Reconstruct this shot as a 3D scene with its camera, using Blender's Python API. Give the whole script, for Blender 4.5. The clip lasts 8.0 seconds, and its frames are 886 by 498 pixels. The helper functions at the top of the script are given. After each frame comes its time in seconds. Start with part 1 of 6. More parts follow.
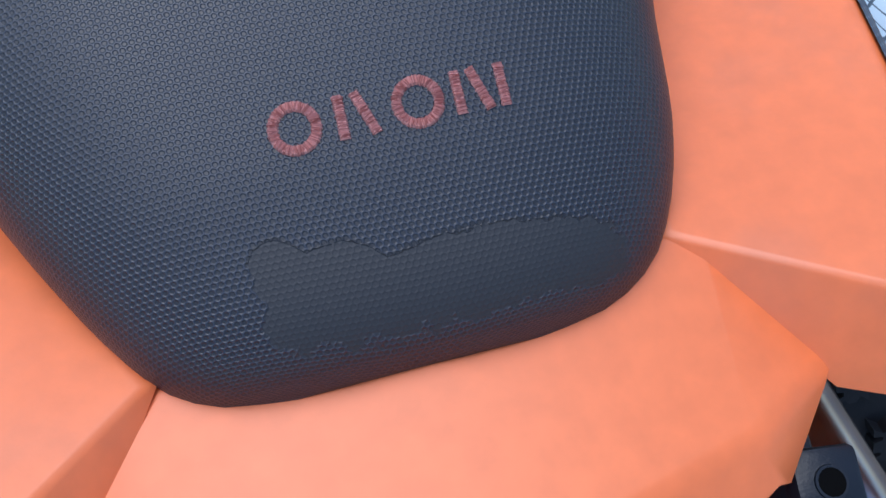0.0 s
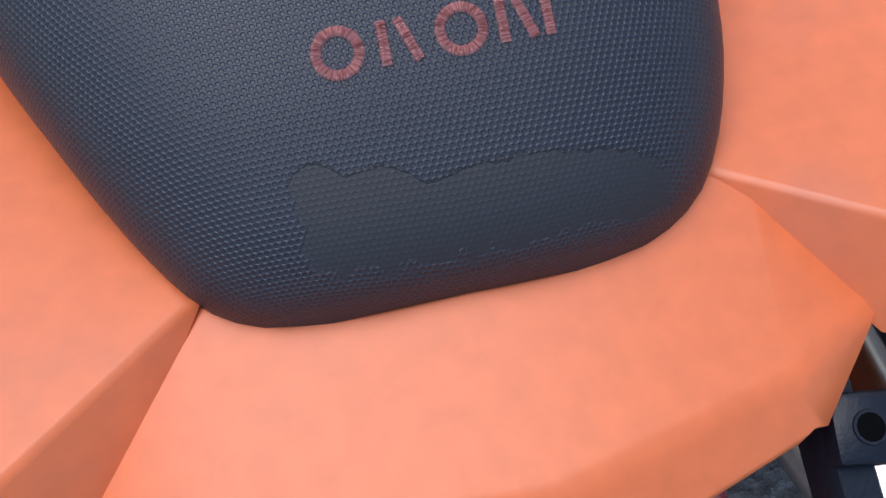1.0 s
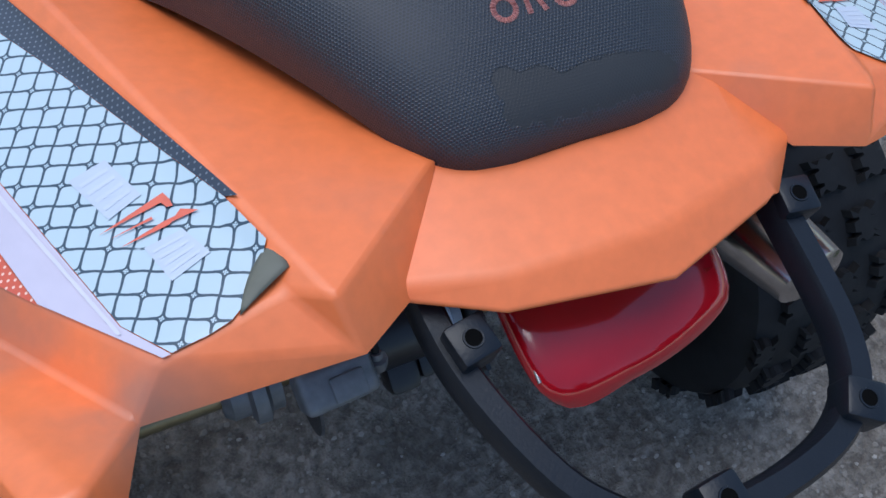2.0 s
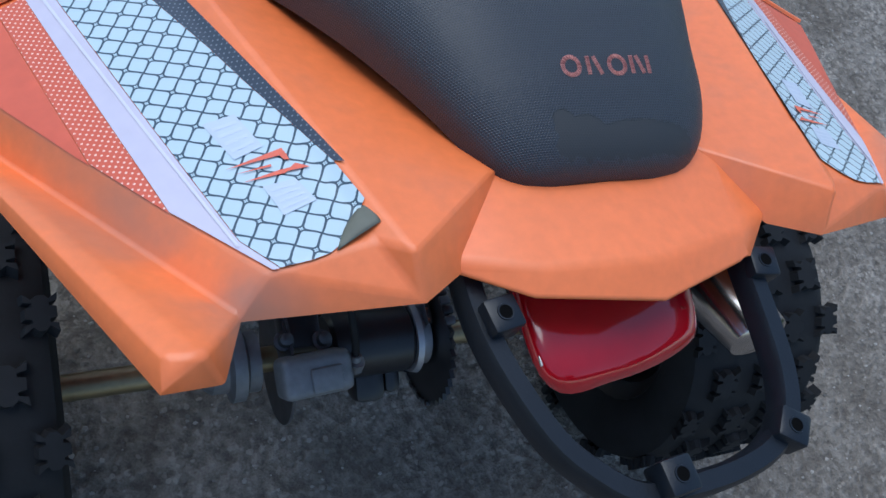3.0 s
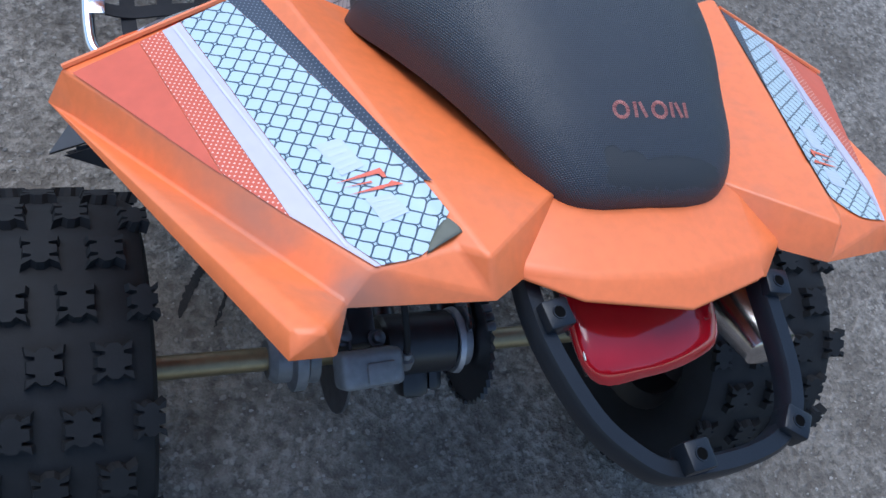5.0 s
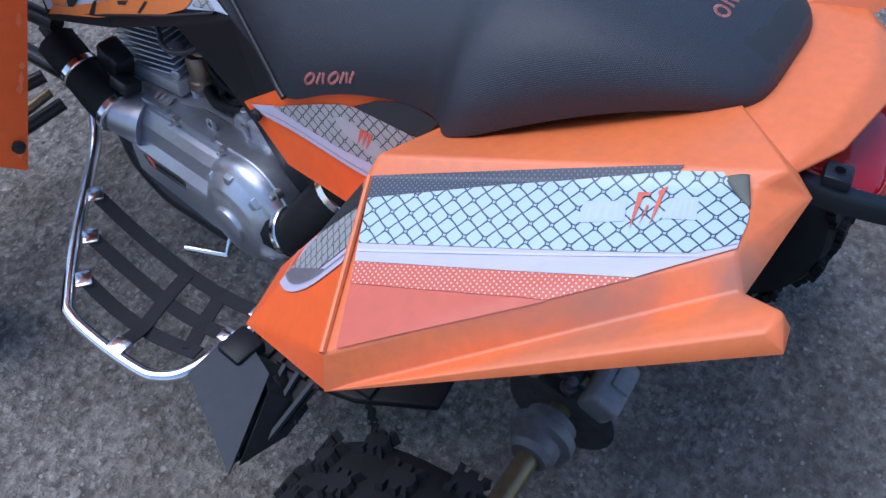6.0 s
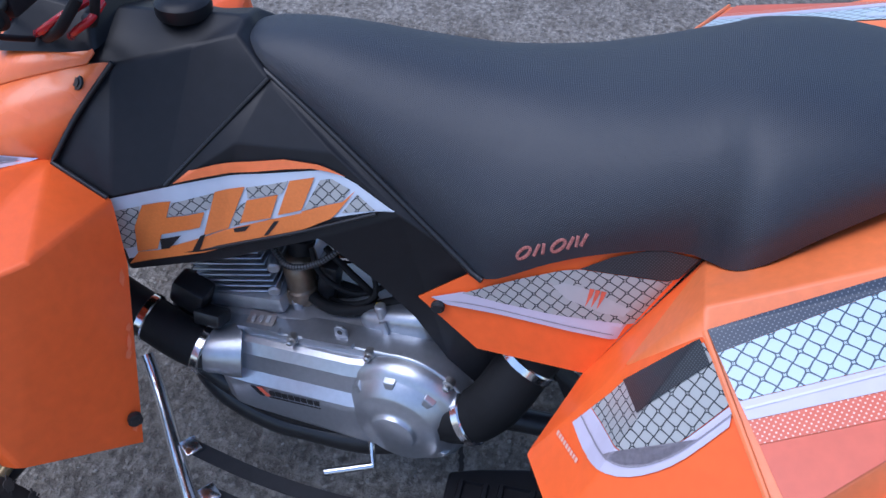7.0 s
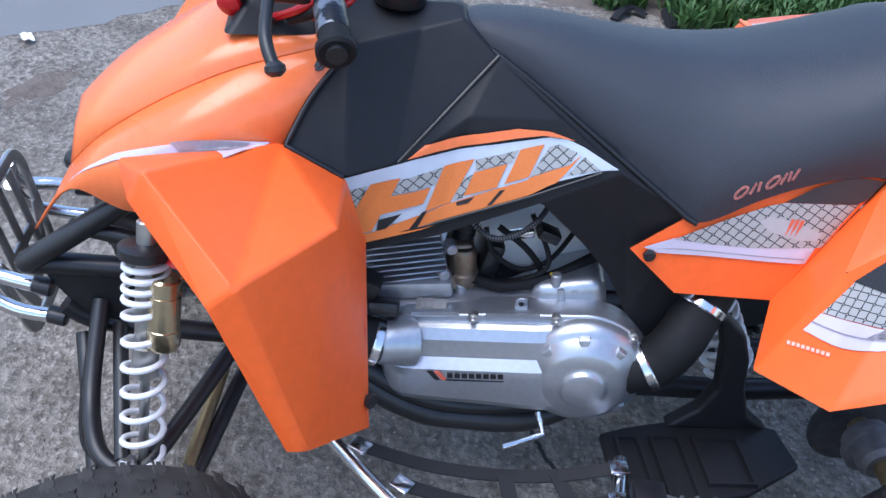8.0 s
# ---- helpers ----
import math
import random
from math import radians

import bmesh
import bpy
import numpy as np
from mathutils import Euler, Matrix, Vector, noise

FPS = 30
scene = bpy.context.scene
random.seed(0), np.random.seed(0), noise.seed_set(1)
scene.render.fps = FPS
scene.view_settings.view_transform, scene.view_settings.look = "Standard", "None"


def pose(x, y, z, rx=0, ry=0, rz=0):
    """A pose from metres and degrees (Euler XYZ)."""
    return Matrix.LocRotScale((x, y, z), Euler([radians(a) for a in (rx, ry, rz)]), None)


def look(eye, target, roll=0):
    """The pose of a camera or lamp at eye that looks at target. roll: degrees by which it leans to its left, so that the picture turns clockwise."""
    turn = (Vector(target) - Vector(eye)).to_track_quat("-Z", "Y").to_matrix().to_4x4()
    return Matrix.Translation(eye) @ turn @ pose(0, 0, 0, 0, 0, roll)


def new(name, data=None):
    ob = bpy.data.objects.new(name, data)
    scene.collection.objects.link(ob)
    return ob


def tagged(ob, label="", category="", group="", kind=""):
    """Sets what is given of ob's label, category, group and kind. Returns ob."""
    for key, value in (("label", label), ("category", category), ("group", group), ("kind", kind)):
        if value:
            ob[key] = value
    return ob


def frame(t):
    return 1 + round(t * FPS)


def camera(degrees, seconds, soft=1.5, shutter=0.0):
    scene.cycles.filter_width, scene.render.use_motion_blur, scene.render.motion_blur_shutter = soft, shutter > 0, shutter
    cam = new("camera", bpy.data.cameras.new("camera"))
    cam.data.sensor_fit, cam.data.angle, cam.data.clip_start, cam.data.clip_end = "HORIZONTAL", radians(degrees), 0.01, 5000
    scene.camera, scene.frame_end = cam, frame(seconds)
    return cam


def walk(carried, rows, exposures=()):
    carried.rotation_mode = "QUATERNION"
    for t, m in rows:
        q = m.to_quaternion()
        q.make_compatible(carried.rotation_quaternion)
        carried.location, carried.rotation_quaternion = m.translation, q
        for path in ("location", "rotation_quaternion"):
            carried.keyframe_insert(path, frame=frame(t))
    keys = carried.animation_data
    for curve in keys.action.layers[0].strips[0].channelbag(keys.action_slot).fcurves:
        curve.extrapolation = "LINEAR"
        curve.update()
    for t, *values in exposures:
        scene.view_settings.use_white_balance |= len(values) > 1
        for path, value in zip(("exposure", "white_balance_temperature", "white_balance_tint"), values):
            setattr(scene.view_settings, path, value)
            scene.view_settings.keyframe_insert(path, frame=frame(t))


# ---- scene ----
cam = camera(51.0, 8.0)
PATH = [
    (0, (-0.046, -0.128, 1.183), (0.263, 0.469, -0.7), 12.7),
    (0.5, (-0.04, -0.124, 1.166), (0.139, 0.407, -0.754), 6.2),
    (1, (-0.041, -0.137, 1.182), (0.122, 0.394, -0.74), 4.6),
    (1.5, (-0.087, -0.203, 1.252), (0.181, 0.413, -0.632), 8.3),
    (2, (-0.282, -0.276, 1.334), (0.337, 0.378, -0.452), 21.5),
    (2.2, (-0.354, -0.296, 1.347), (0.423, 0.411, -0.355), 25.2),
    (3.3, (-0.43, -0.365, 1.422), (0.358, 0.403, -0.248), 38.0),
    (3.5, (-0.449, -0.378, 1.44), (0.339, 0.388, -0.23), 38.4),
    (4, (-0.488, -0.401, 1.472), (0.279, 0.366, -0.209), 40.2),
    (5.3, (-0.528, -0.391, 1.489), (0.265, 0.413, -0.162), 32.9),
    (5.5, (-0.59, -0.346, 1.488), (0.262, 0.416, -0.153), 24.4),
    (5.7, (-0.693, -0.285, 1.47), (0.252, 0.456, -0.129), 13.6),
    (6, (-0.825, -0.169, 1.462), (0.248, 0.497, -0.089), 2.3),
    (6.5, (-0.909, 0.063, 1.449), (0.384, 0.604, 0.022), 0.0),
    (7, (-0.958, 0.346, 1.449), (0.466, 0.673, 0.084), 0.1),
    (7.5, (-1.113, 0.705, 1.384), (0.44, 0.743, 0.124), 4.1),
    (8, (-1.197, 1.004, 1.324), (0.411, 0.712, 0.171), 9.4),
]
walk(cam, [(t, look(eye, target, roll)) for t, eye, target, roll in PATH], [(0.0, 0.56, 5700, 14), (1.5, 0.40, 6100, 17), (2.2, 0.40, 5800, 9), (3.5, 0.46, 5700, 7), (5.5, 0.72, 5550, 13), (6.0, 0.52, 5450, 16), (6.5, 0.44, 5350, 17), (7.0, 0.66, 5450, 18), (7.5, 1.03, 5650, 15), (8.0, 1.20, 5700, 14)])
SKY, SUN = 0.12, 1.5

# Light
world = bpy.data.worlds.new("sky")
scene.world = world
world.use_nodes = True
_wn = world.node_tree.nodes
_sky = _wn.new("ShaderNodeTexSky")
_sky.sky_type, _sky.sun_disc = "NISHITA", False
_sky.sun_elevation, _sky.sun_rotation = radians(66), radians(-25)
_sky.air_density, _sky.dust_density = 1.3, 1.0
_bg = _wn["Background"]
_bg.inputs["Strength"].default_value = SKY
world.node_tree.links.new(_sky.outputs[0], _bg.inputs["Color"])
sun_data = bpy.data.lights.new("sun", "SUN")
sun_data.energy, sun_data.angle, sun_data.color = SUN, radians(50), (1.0, 0.97, 0.90)
sun = new("sun", sun_data)
sun.matrix_world = look((-1.2, 2.6, 6.5), (0, 0, 0))


# Materials
def node_mat(name, base=(0.5, 0.5, 0.5), rough=0.5, metal=0.0, vary=0.12, grain=60.0, big=4.0, bump=0.15, bump_scale=None, spec=0.5, coat=0.0):
    """A principled material with variation at two scales and a fine relief."""
    m = bpy.data.materials.new(name)
    m.use_nodes = True
    nt = m.node_tree
    b = nt.nodes["Principled BSDF"]
    co = nt.nodes.new("ShaderNodeTexCoord")
    n1, n2 = nt.nodes.new("ShaderNodeTexNoise"), nt.nodes.new("ShaderNodeTexNoise")
    n1.inputs["Scale"].default_value, n2.inputs["Scale"].default_value = big, grain
    n1.inputs["Detail"].default_value, n2.inputs["Detail"].default_value = 4, 3
    for n in (n1, n2):
        nt.links.new(co.outputs["Object"], n.inputs["Vector"])
    add = nt.nodes.new("ShaderNodeMath")
    add.operation = "ADD"
    nt.links.new(n1.outputs["Fac"], add.inputs[0])
    nt.links.new(n2.outputs["Fac"], add.inputs[1])
    mr = nt.nodes.new("ShaderNodeMapRange")
    mr.inputs["From Min"].default_value, mr.inputs["From Max"].default_value = 0.6, 1.4
    mr.inputs["To Min"].default_value, mr.inputs["To Max"].default_value = 1 - vary, 1 + vary
    nt.links.new(add.outputs[0], mr.inputs["Value"])
    mul = nt.nodes.new("ShaderNodeVectorMath")
    mul.operation = "SCALE"
    mul.inputs[0].default_value = base
    nt.links.new(mr.outputs[0], mul.inputs["Scale"])
    nt.links.new(mul.outputs[0], b.inputs["Base Color"])
    rr = nt.nodes.new("ShaderNodeMapRange")
    rr.inputs["To Min"].default_value, rr.inputs["To Max"].default_value = max(rough - 0.1, 0.03), min(rough + 0.1, 1)
    nt.links.new(n1.outputs["Fac"], rr.inputs["Value"])
    nt.links.new(rr.outputs[0], b.inputs["Roughness"])
    b.inputs["Metallic"].default_value = metal
    b.inputs["Specular IOR Level"].default_value = spec
    b.inputs["Coat Weight"].default_value = coat
    if bump:
        bp = nt.nodes.new("ShaderNodeBump")
        bp.inputs["Strength"].default_value, bp.inputs["Distance"].default_value = bump, 0.001
        src = n2
        if bump_scale:
            src = nt.nodes.new("ShaderNodeTexNoise")
            src.inputs["Scale"].default_value, src.inputs["Detail"].default_value = bump_scale, 4
            nt.links.new(co.outputs["Object"], src.inputs["Vector"])
        nt.links.new(src.outputs["Fac"], bp.inputs["Height"])
        nt.links.new(bp.outputs[0], b.inputs["Normal"])
    return m


class Nodes:
    """Short arithmetic on shader sockets of one material."""

    def __init__(self, m):
        self.nt, self.b = m.node_tree, m.node_tree.nodes["Principled BSDF"]

    def put(self, socket, value):
        if isinstance(value, bpy.types.NodeSocket):
            self.nt.links.new(value, socket)
        else:
            socket.default_value = value

    def math(self, op, *args):
        n = self.nt.nodes.new("ShaderNodeMath")
        n.operation = op
        for s, a in zip(n.inputs, args):
            self.put(s, a)
        return n.outputs[0]

    def vec(self, op, *args):
        n = self.nt.nodes.new("ShaderNodeVectorMath")
        n.operation = op
        for s, a in zip(n.inputs, args):
            self.put(s, a)
        return n.outputs["Value"] if op in ("DOT_PRODUCT", "LENGTH") else n.outputs["Vector"]

    def split(self, v):
        n = self.nt.nodes.new("ShaderNodeSeparateXYZ")
        self.put(n.inputs[0], v)
        return n.outputs

    def join(self, x, y, z=0.0):
        n = self.nt.nodes.new("ShaderNodeCombineXYZ")
        for s, a in zip(n.inputs, (x, y, z)):
            self.put(s, a)
        return n.outputs[0]

    def mix(self, f, a, b):
        n = self.nt.nodes.new("ShaderNodeMix")
        n.data_type = "RGBA"
        self.put(n.inputs[0], f)
        self.put(n.inputs[6], a)
        self.put(n.inputs[7], b)
        return n.outputs[2]

    def step(self, v, a, b):
        n = self.nt.nodes.new("ShaderNodeMapRange")
        n.interpolation_type = "SMOOTHSTEP"
        self.put(n.inputs["Value"], v)
        n.inputs["From Min"].default_value, n.inputs["From Max"].default_value = a, b
        return n.outputs[0]

    def noise(self, v, scale, detail=3.0):
        n = self.nt.nodes.new("ShaderNodeTexNoise")
        n.inputs["Scale"].default_value, n.inputs["Detail"].default_value = scale, detail
        self.put(n.inputs["Vector"], v)
        return n.outputs["Fac"]

    def voronoi(self, v, scale, feature="F1", out="Distance"):
        n = self.nt.nodes.new("ShaderNodeTexVoronoi")
        n.feature = feature
        n.inputs["Scale"].default_value = scale
        self.put(n.inputs["Vector"], v)
        return n.outputs[out]

    def coord(self, which):
        return self.nt.nodes.new("ShaderNodeTexCoord").outputs[which]

    def bump(self, h, strength, distance, normal=None):
        n = self.nt.nodes.new("ShaderNodeBump")
        n.inputs["Strength"].default_value, n.inputs["Distance"].default_value = strength, distance
        self.put(n.inputs["Height"], h)
        if normal is not None:
            self.put(n.inputs["Normal"], normal)
        return n.outputs[0]


def rgb(r, g, b):
    return (r, g, b, 1.0)


# sky sheen of upward faces is mixed into this paler orange
M_ORANGE = node_mat("orange_plastic", (0.86, 0.195, 0.052), 0.44, spec=0.7, vary=0.10, grain=90, big=5, bump=0.04, bump_scale=500)
# redder tone of the plastic, with no sky sheen in its colour
M_RED_ORANGE = node_mat("red_orange_plastic", (0.92, 0.133, 0.020), 0.40, spec=0.5, vary=0.08, grain=60, big=5, bump=0.03, bump_scale=400)
M_BLACK = node_mat("black_plastic", (0.011, 0.011, 0.013), 0.44, spec=0.28, vary=0.25, bump=0.15, bump_scale=900)
M_FRAME = node_mat("black_frame_paint", (0.014, 0.014, 0.016), 0.38, vary=0.3, bump=0.1, bump_scale=300)
M_RACK = node_mat("grey_black_paint", (0.007, 0.010, 0.015), 0.36, spec=0.38, vary=0.2, bump=0.2, bump_scale=500)
M_RUBBER = node_mat("tyre_rubber", (0.010, 0.0105, 0.012), 0.74, spec=0.28, vary=0.35, grain=40, big=9, bump=0.3, bump_scale=250)
M_DUSTY = node_mat("dusty_rubber", (0.040, 0.038, 0.036), 0.85, spec=0.2, vary=0.45, grain=40, big=9, bump=0.3, bump_scale=250)
M_HOSE = node_mat("rubber_hose", (0.010, 0.010, 0.011), 0.66, spec=0.22, vary=0.25, bump=0.2, bump_scale=300)
M_ALU = node_mat("cast_aluminium", (0.45, 0.47, 0.51), 0.36, 0.85, vary=0.1, grain=120, bump=0.08, bump_scale=700)
M_ALU_RAW = node_mat("raw_aluminium", (0.42, 0.42, 0.44), 0.5, 0.8, vary=0.2, grain=80, bump=0.2, bump_scale=400)
M_CHROME = node_mat("bright_steel", (0.72, 0.72, 0.74), 0.18, 1.0, vary=0.08, bump=0.02)
M_STEEL = node_mat("brushed_steel", (0.5, 0.49, 0.48), 0.35, 0.95, vary=0.2, bump=0.1)
M_GOLD = node_mat("gold_zinc_steel", (0.27, 0.215, 0.12), 0.42, 0.7, vary=0.25, bump=0.1)
M_BRASS = node_mat("brass_metal", (0.66, 0.57, 0.38), 0.25, 0.95, vary=0.25, bump=0.1)
M_CARB = node_mat("brown_cast_metal", (0.20, 0.15, 0.11), 0.4, 0.8, vary=0.3, bump=0.2)
M_DARKM = node_mat("dark_cast_metal", (0.10, 0.10, 0.105), 0.5, 0.6, vary=0.35, bump=0.4, bump_scale=200)
M_SPRING = node_mat("white_spring_paint", (0.74, 0.75, 0.77), 0.35, vary=0.08, bump=0.05)
M_STRAP = node_mat("nylon_webbing", (0.016, 0.016, 0.018), 0.85, vary=0.3, bump=0.6, bump_scale=700)
M_RED = node_mat("red_plastic", (0.36, 0.008, 0.012), 0.2, vary=0.1, bump=0.02)
M_WHITE = node_mat("white_vinyl", (0.57, 0.525, 0.62), 0.40, vary=0.05, bump=0.03)
M_YELLOW = node_mat("yellow_plastic", (0.7, 0.5, 0.02), 0.4, vary=0.1)
M_NOSE = node_mat("glossy_orange_plastic", (0.86, 0.188, 0.052), 0.28, vary=0.08, grain=70, big=5, bump=0.03, bump_scale=60, coat=0.25)
M_GREYP = node_mat("grey_plastic", (0.050, 0.055, 0.064), 0.78, vary=0.15, bump=0.2, bump_scale=600)
M_CAL = node_mat("dull_cast_metal", (0.20, 0.20, 0.205), 0.55, 0.4, vary=0.3, bump=0.4, bump_scale=200)
M_MUF = node_mat("polished_muffler_steel", (0.40, 0.38, 0.38), 0.2, 1.0, vary=0.25, bump=0.03)
M_TANK = node_mat("white_polyethylene", (0.86, 0.88, 0.9), 0.3, vary=0.04, bump=0.03)
_tank = M_TANK.node_tree.nodes["Principled BSDF"]
_tank.inputs["Subsurface Weight"].default_value, _tank.inputs["Subsurface Scale"].default_value = 0.9, 0.12
_tank.inputs["Subsurface Radius"].default_value = (1.0, 1.0, 1.0)
M_WELT = node_mat("black_welt", (0.010, 0.010, 0.012), 0.35, vary=0.2, bump=0.05)
M_TAPE = node_mat("silver_tape", (0.52, 0.53, 0.56), 0.3, 0.6, vary=0.2, grain=150, bump=0.5, bump_scale=250)
M_ASPHALT = node_mat("grey_asphalt", (0.175, 0.175, 0.175), 0.85, vary=0.14, grain=260, big=2.5, bump=0.5, bump_scale=320)
M_SOIL = node_mat("brown_soil", (0.125, 0.10, 0.082), 0.95, vary=0.45, grain=120, big=14, bump=1.0, bump_scale=90)
M_CRACK = node_mat("dark_crack", (0.022, 0.019, 0.017), 0.95, vary=0.5, grain=300, big=40, bump=0.6, bump_scale=300)
M_STONE = node_mat("gravel_stone", (0.30, 0.28, 0.255), 0.85, vary=0.1, grain=300, bump=0.3, bump_scale=500)
M_LEAF = node_mat("weed_leaf", (0.055, 0.12, 0.03), 0.6, vary=0.3, grain=60, big=9, bump=0.1)
M_HOLE = node_mat("hole_shade", (0.003, 0.003, 0.003), 0.9, spec=0.05, vary=0.2, bump=0)
M_PAPER = node_mat("white_paper", (0.8, 0.8, 0.78), 0.7, vary=0.06)


# dust and groove shading, both put into the colour along the fender's outer groove
# base colour paled for sky sheen on the fender's top
M_FENDER = node_mat("orange_fender_plastic", (0.86, 0.195, 0.052), 0.44, spec=0.7, vary=0.10, grain=90, big=5, bump=0.04, bump_scale=500)
N = Nodes(M_FENDER)
po = N.coord("Object")
base = N.b.inputs["Base Color"].links[0].from_socket
px_, py_, pz_ = N.split(po)
pm = N.vec("SUBTRACT", N.join(N.math("ABSOLUTE", px_), py_, pz_), (0.305, -0.128, 0.865))
ud = (0.576, 0.776, -0.256)
al = N.vec("DOT_PRODUCT", pm, ud)
off = N.vec("LENGTH", N.vec("SUBTRACT", pm, N.vec("MULTIPLY", N.join(al, al, al), ud)))
dust_shade = N.math("MULTIPLY", N.step(N.math("ADD", off, N.math("MULTIPLY", N.noise(po, 18.0, 5), 0.03)), 0.062, 0.020), N.step(N.noise(po, 9.0, 5), 0.33, 0.56))
dust = N.math("MULTIPLY", N.step(N.noise(po, 13.0, 7), 0.52, 0.72), 0.16)
N.put(N.b.inputs["Base Color"], N.mix(N.math("MAXIMUM", N.math("MULTIPLY", dust_shade, 0.8), dust), base, rgb(0.29, 0.17, 0.125)))
N.put(M_TAPE.node_tree.nodes["Principled BSDF"].inputs["Metallic"], 0.5)
NT = Nodes(M_TAPE)
NT.put(NT.b.inputs["Base Color"], NT.mix(NT.step(NT.noise(NT.coord("Object"), 60.0, 3), 0.47, 0.56), rgb(0.015, 0.015, 0.018), rgb(0.16, 0.17, 0.20)))


# Meshes
MIDDLE = Vector((0.0, 0.6, 0.45))


def part(name, bm, material, parent=None, label="", smooth=True, thick=0.0, bevel=0.0, seg=2, angle=25.0, inside=MIDDLE):
    me = bpy.data.meshes.new(name)
    if bm.faces:
        bmesh.ops.recalc_face_normals(bm, faces=bm.faces)
        if thick and sum(f.normal.dot(f.calc_center_median() - inside) * f.calc_area() for f in bm.faces) < 0:
            bmesh.ops.reverse_faces(bm, faces=bm.faces)
    bm.to_mesh(me)
    bm.free()
    me.materials.append(material)
    ob = new(name, me)
    if smooth:
        me.polygons.foreach_set("use_smooth", [True] * len(me.polygons))
        me.set_sharp_from_angle(angle=radians(38 if not bevel else 70))
    if bevel:
        mod = ob.modifiers.new("bevel", "BEVEL")
        mod.width, mod.segments, mod.limit_method, mod.angle_limit = bevel, seg, "ANGLE", radians(angle)
        mod.harden_normals = False
    if thick:
        mod = ob.modifiers.new("shell", "SOLIDIFY")
        mod.thickness, mod.offset = thick, -1.0
    if bevel:
        mod = ob.modifiers.new("flat_faces", "WEIGHTED_NORMAL")
        mod.weight, mod.keep_sharp = 90, False
    if parent is not None:
        ob.parent = parent
        if parent.type == "EMPTY":
            ob.matrix_parent_inverse = Matrix.Translation(parent.location).inverted()
    if label:
        tagged(ob, label=label)
    return ob


def facets(points, faces, mirror=False):
    """A bmesh from named points and faces given as strings of names."""
    bm = bmesh.new()
    for side in ((1, -1) if mirror else (1,)):
        vs = {k: bm.verts.new((p[0] * side, p[1], p[2])) for k, p in points.items()}
        for f in faces:
            loop = [vs[k] for k in f.split()]
            bm.faces.new(loop if side == 1 else loop[::-1])
    bmesh.ops.triangulate(bm, faces=bm.faces)
    return bm


def spline(points, n=8):
    """A smooth line through the points."""
    pts = [Vector(p) for p in points]
    out = []
    for i in range(len(pts) - 1):
        a, b, c, d = pts[max(i - 1, 0)], pts[i], pts[i + 1], pts[min(i + 2, len(pts) - 1)]
        for k in range(n):
            t = k / n
            out.append(0.5 * (2 * b + (c - a) * t + (2 * a - 5 * b + 4 * c - d) * t * t + (3 * b - a - 3 * c + d) * t ** 3))
    return out + [pts[-1]]


def sweep(path, section, bm=None, caps=True, closed=False, up=None):
    """A section (list of 2D points, or a radius) drawn along a path."""
    bm = bm or bmesh.new()
    if isinstance(section, (int, float)):
        section = [(section * math.cos(a), section * math.sin(a)) for a in np.linspace(0, 2 * math.pi, 12, endpoint=False)]
    pts = [Vector(p) for p in path]
    n = len(pts)
    normal, rings = None, []
    for i, p in enumerate(pts):
        a = pts[i - 1] if i or closed else pts[0]
        b = pts[(i + 1) % n] if i < n - 1 or closed else pts[-1]
        t = (b - a).normalized()
        if up is not None:
            side = t.cross(Vector(up)).normalized()
            normal = side.cross(t).normalized()
        else:
            if normal is None:
                ref = Vector((0, 0, 1)) if abs(t.z) < 0.9 else Vector((0, 1, 0))
                normal = (ref - t * ref.dot(t)).normalized()
            normal = (normal - t * normal.dot(t)).normalized()
            side = t.cross(normal)
        rings.append([bm.verts.new(p + side * x + normal * y) for x, y in section])
    m = len(section)
    for i in range(n if closed else n - 1):
        r, s = rings[i], rings[(i + 1) % n]
        for k in range(m):
            bm.faces.new((r[k], r[(k + 1) % m], s[(k + 1) % m], s[k]))
    if caps and not closed:
        bm.faces.new(rings[0][::-1])
        bm.faces.new(rings[-1])
    return bm


def turned(a, b, profile, n=24, bm=None, caps=True):
    """A turned body: profile of (distance along a-b in metres, radius)."""
    bm = bm or bmesh.new()
    a, b = Vector(a), Vector(b)
    t = (b - a).normalized()
    ref = Vector((0, 0, 1)) if abs(t.z) < 0.9 else Vector((0, 1, 0))
    u = (ref - t * ref.dot(t)).normalized()
    v = t.cross(u)
    rings = []
    for d, r in profile:
        rings.append([bm.verts.new(a + t * d + (u * math.cos(q) + v * math.sin(q)) * max(r, 1e-4)) for q in np.linspace(0, 2 * math.pi, n, endpoint=False)])
    for r, s in zip(rings, rings[1:]):
        for k in range(n):
            bm.faces.new((r[k], r[(k + 1) % n], s[(k + 1) % n], s[k]))
    if caps:
        bm.faces.new(rings[0][::-1])
        bm.faces.new(rings[-1])
    return bm


def rod(a, b, r, n=14, bm=None):
    length = (Vector(b) - Vector(a)).length
    c = min(r * 0.25, length * 0.2)
    return turned(a, b, [(0, r - c), (c, r), (length - c, r), (length, r - c)], n, bm)


def box(size, at=(0, 0, 0), turn=(0, 0, 0), bm=None, bevel=0.0, seg=2):
    bm = bm or bmesh.new()
    m = pose(*at, *turn) @ Matrix.Diagonal((*size, 1))
    made = bmesh.ops.create_cube(bm, size=1.0, matrix=m)
    if bevel:
        edges = list({e for v in made["verts"] for e in v.link_edges})
        bmesh.ops.bevel(bm, geom=edges, offset=bevel, segments=seg, affect="EDGES", profile=0.5)
    return bm


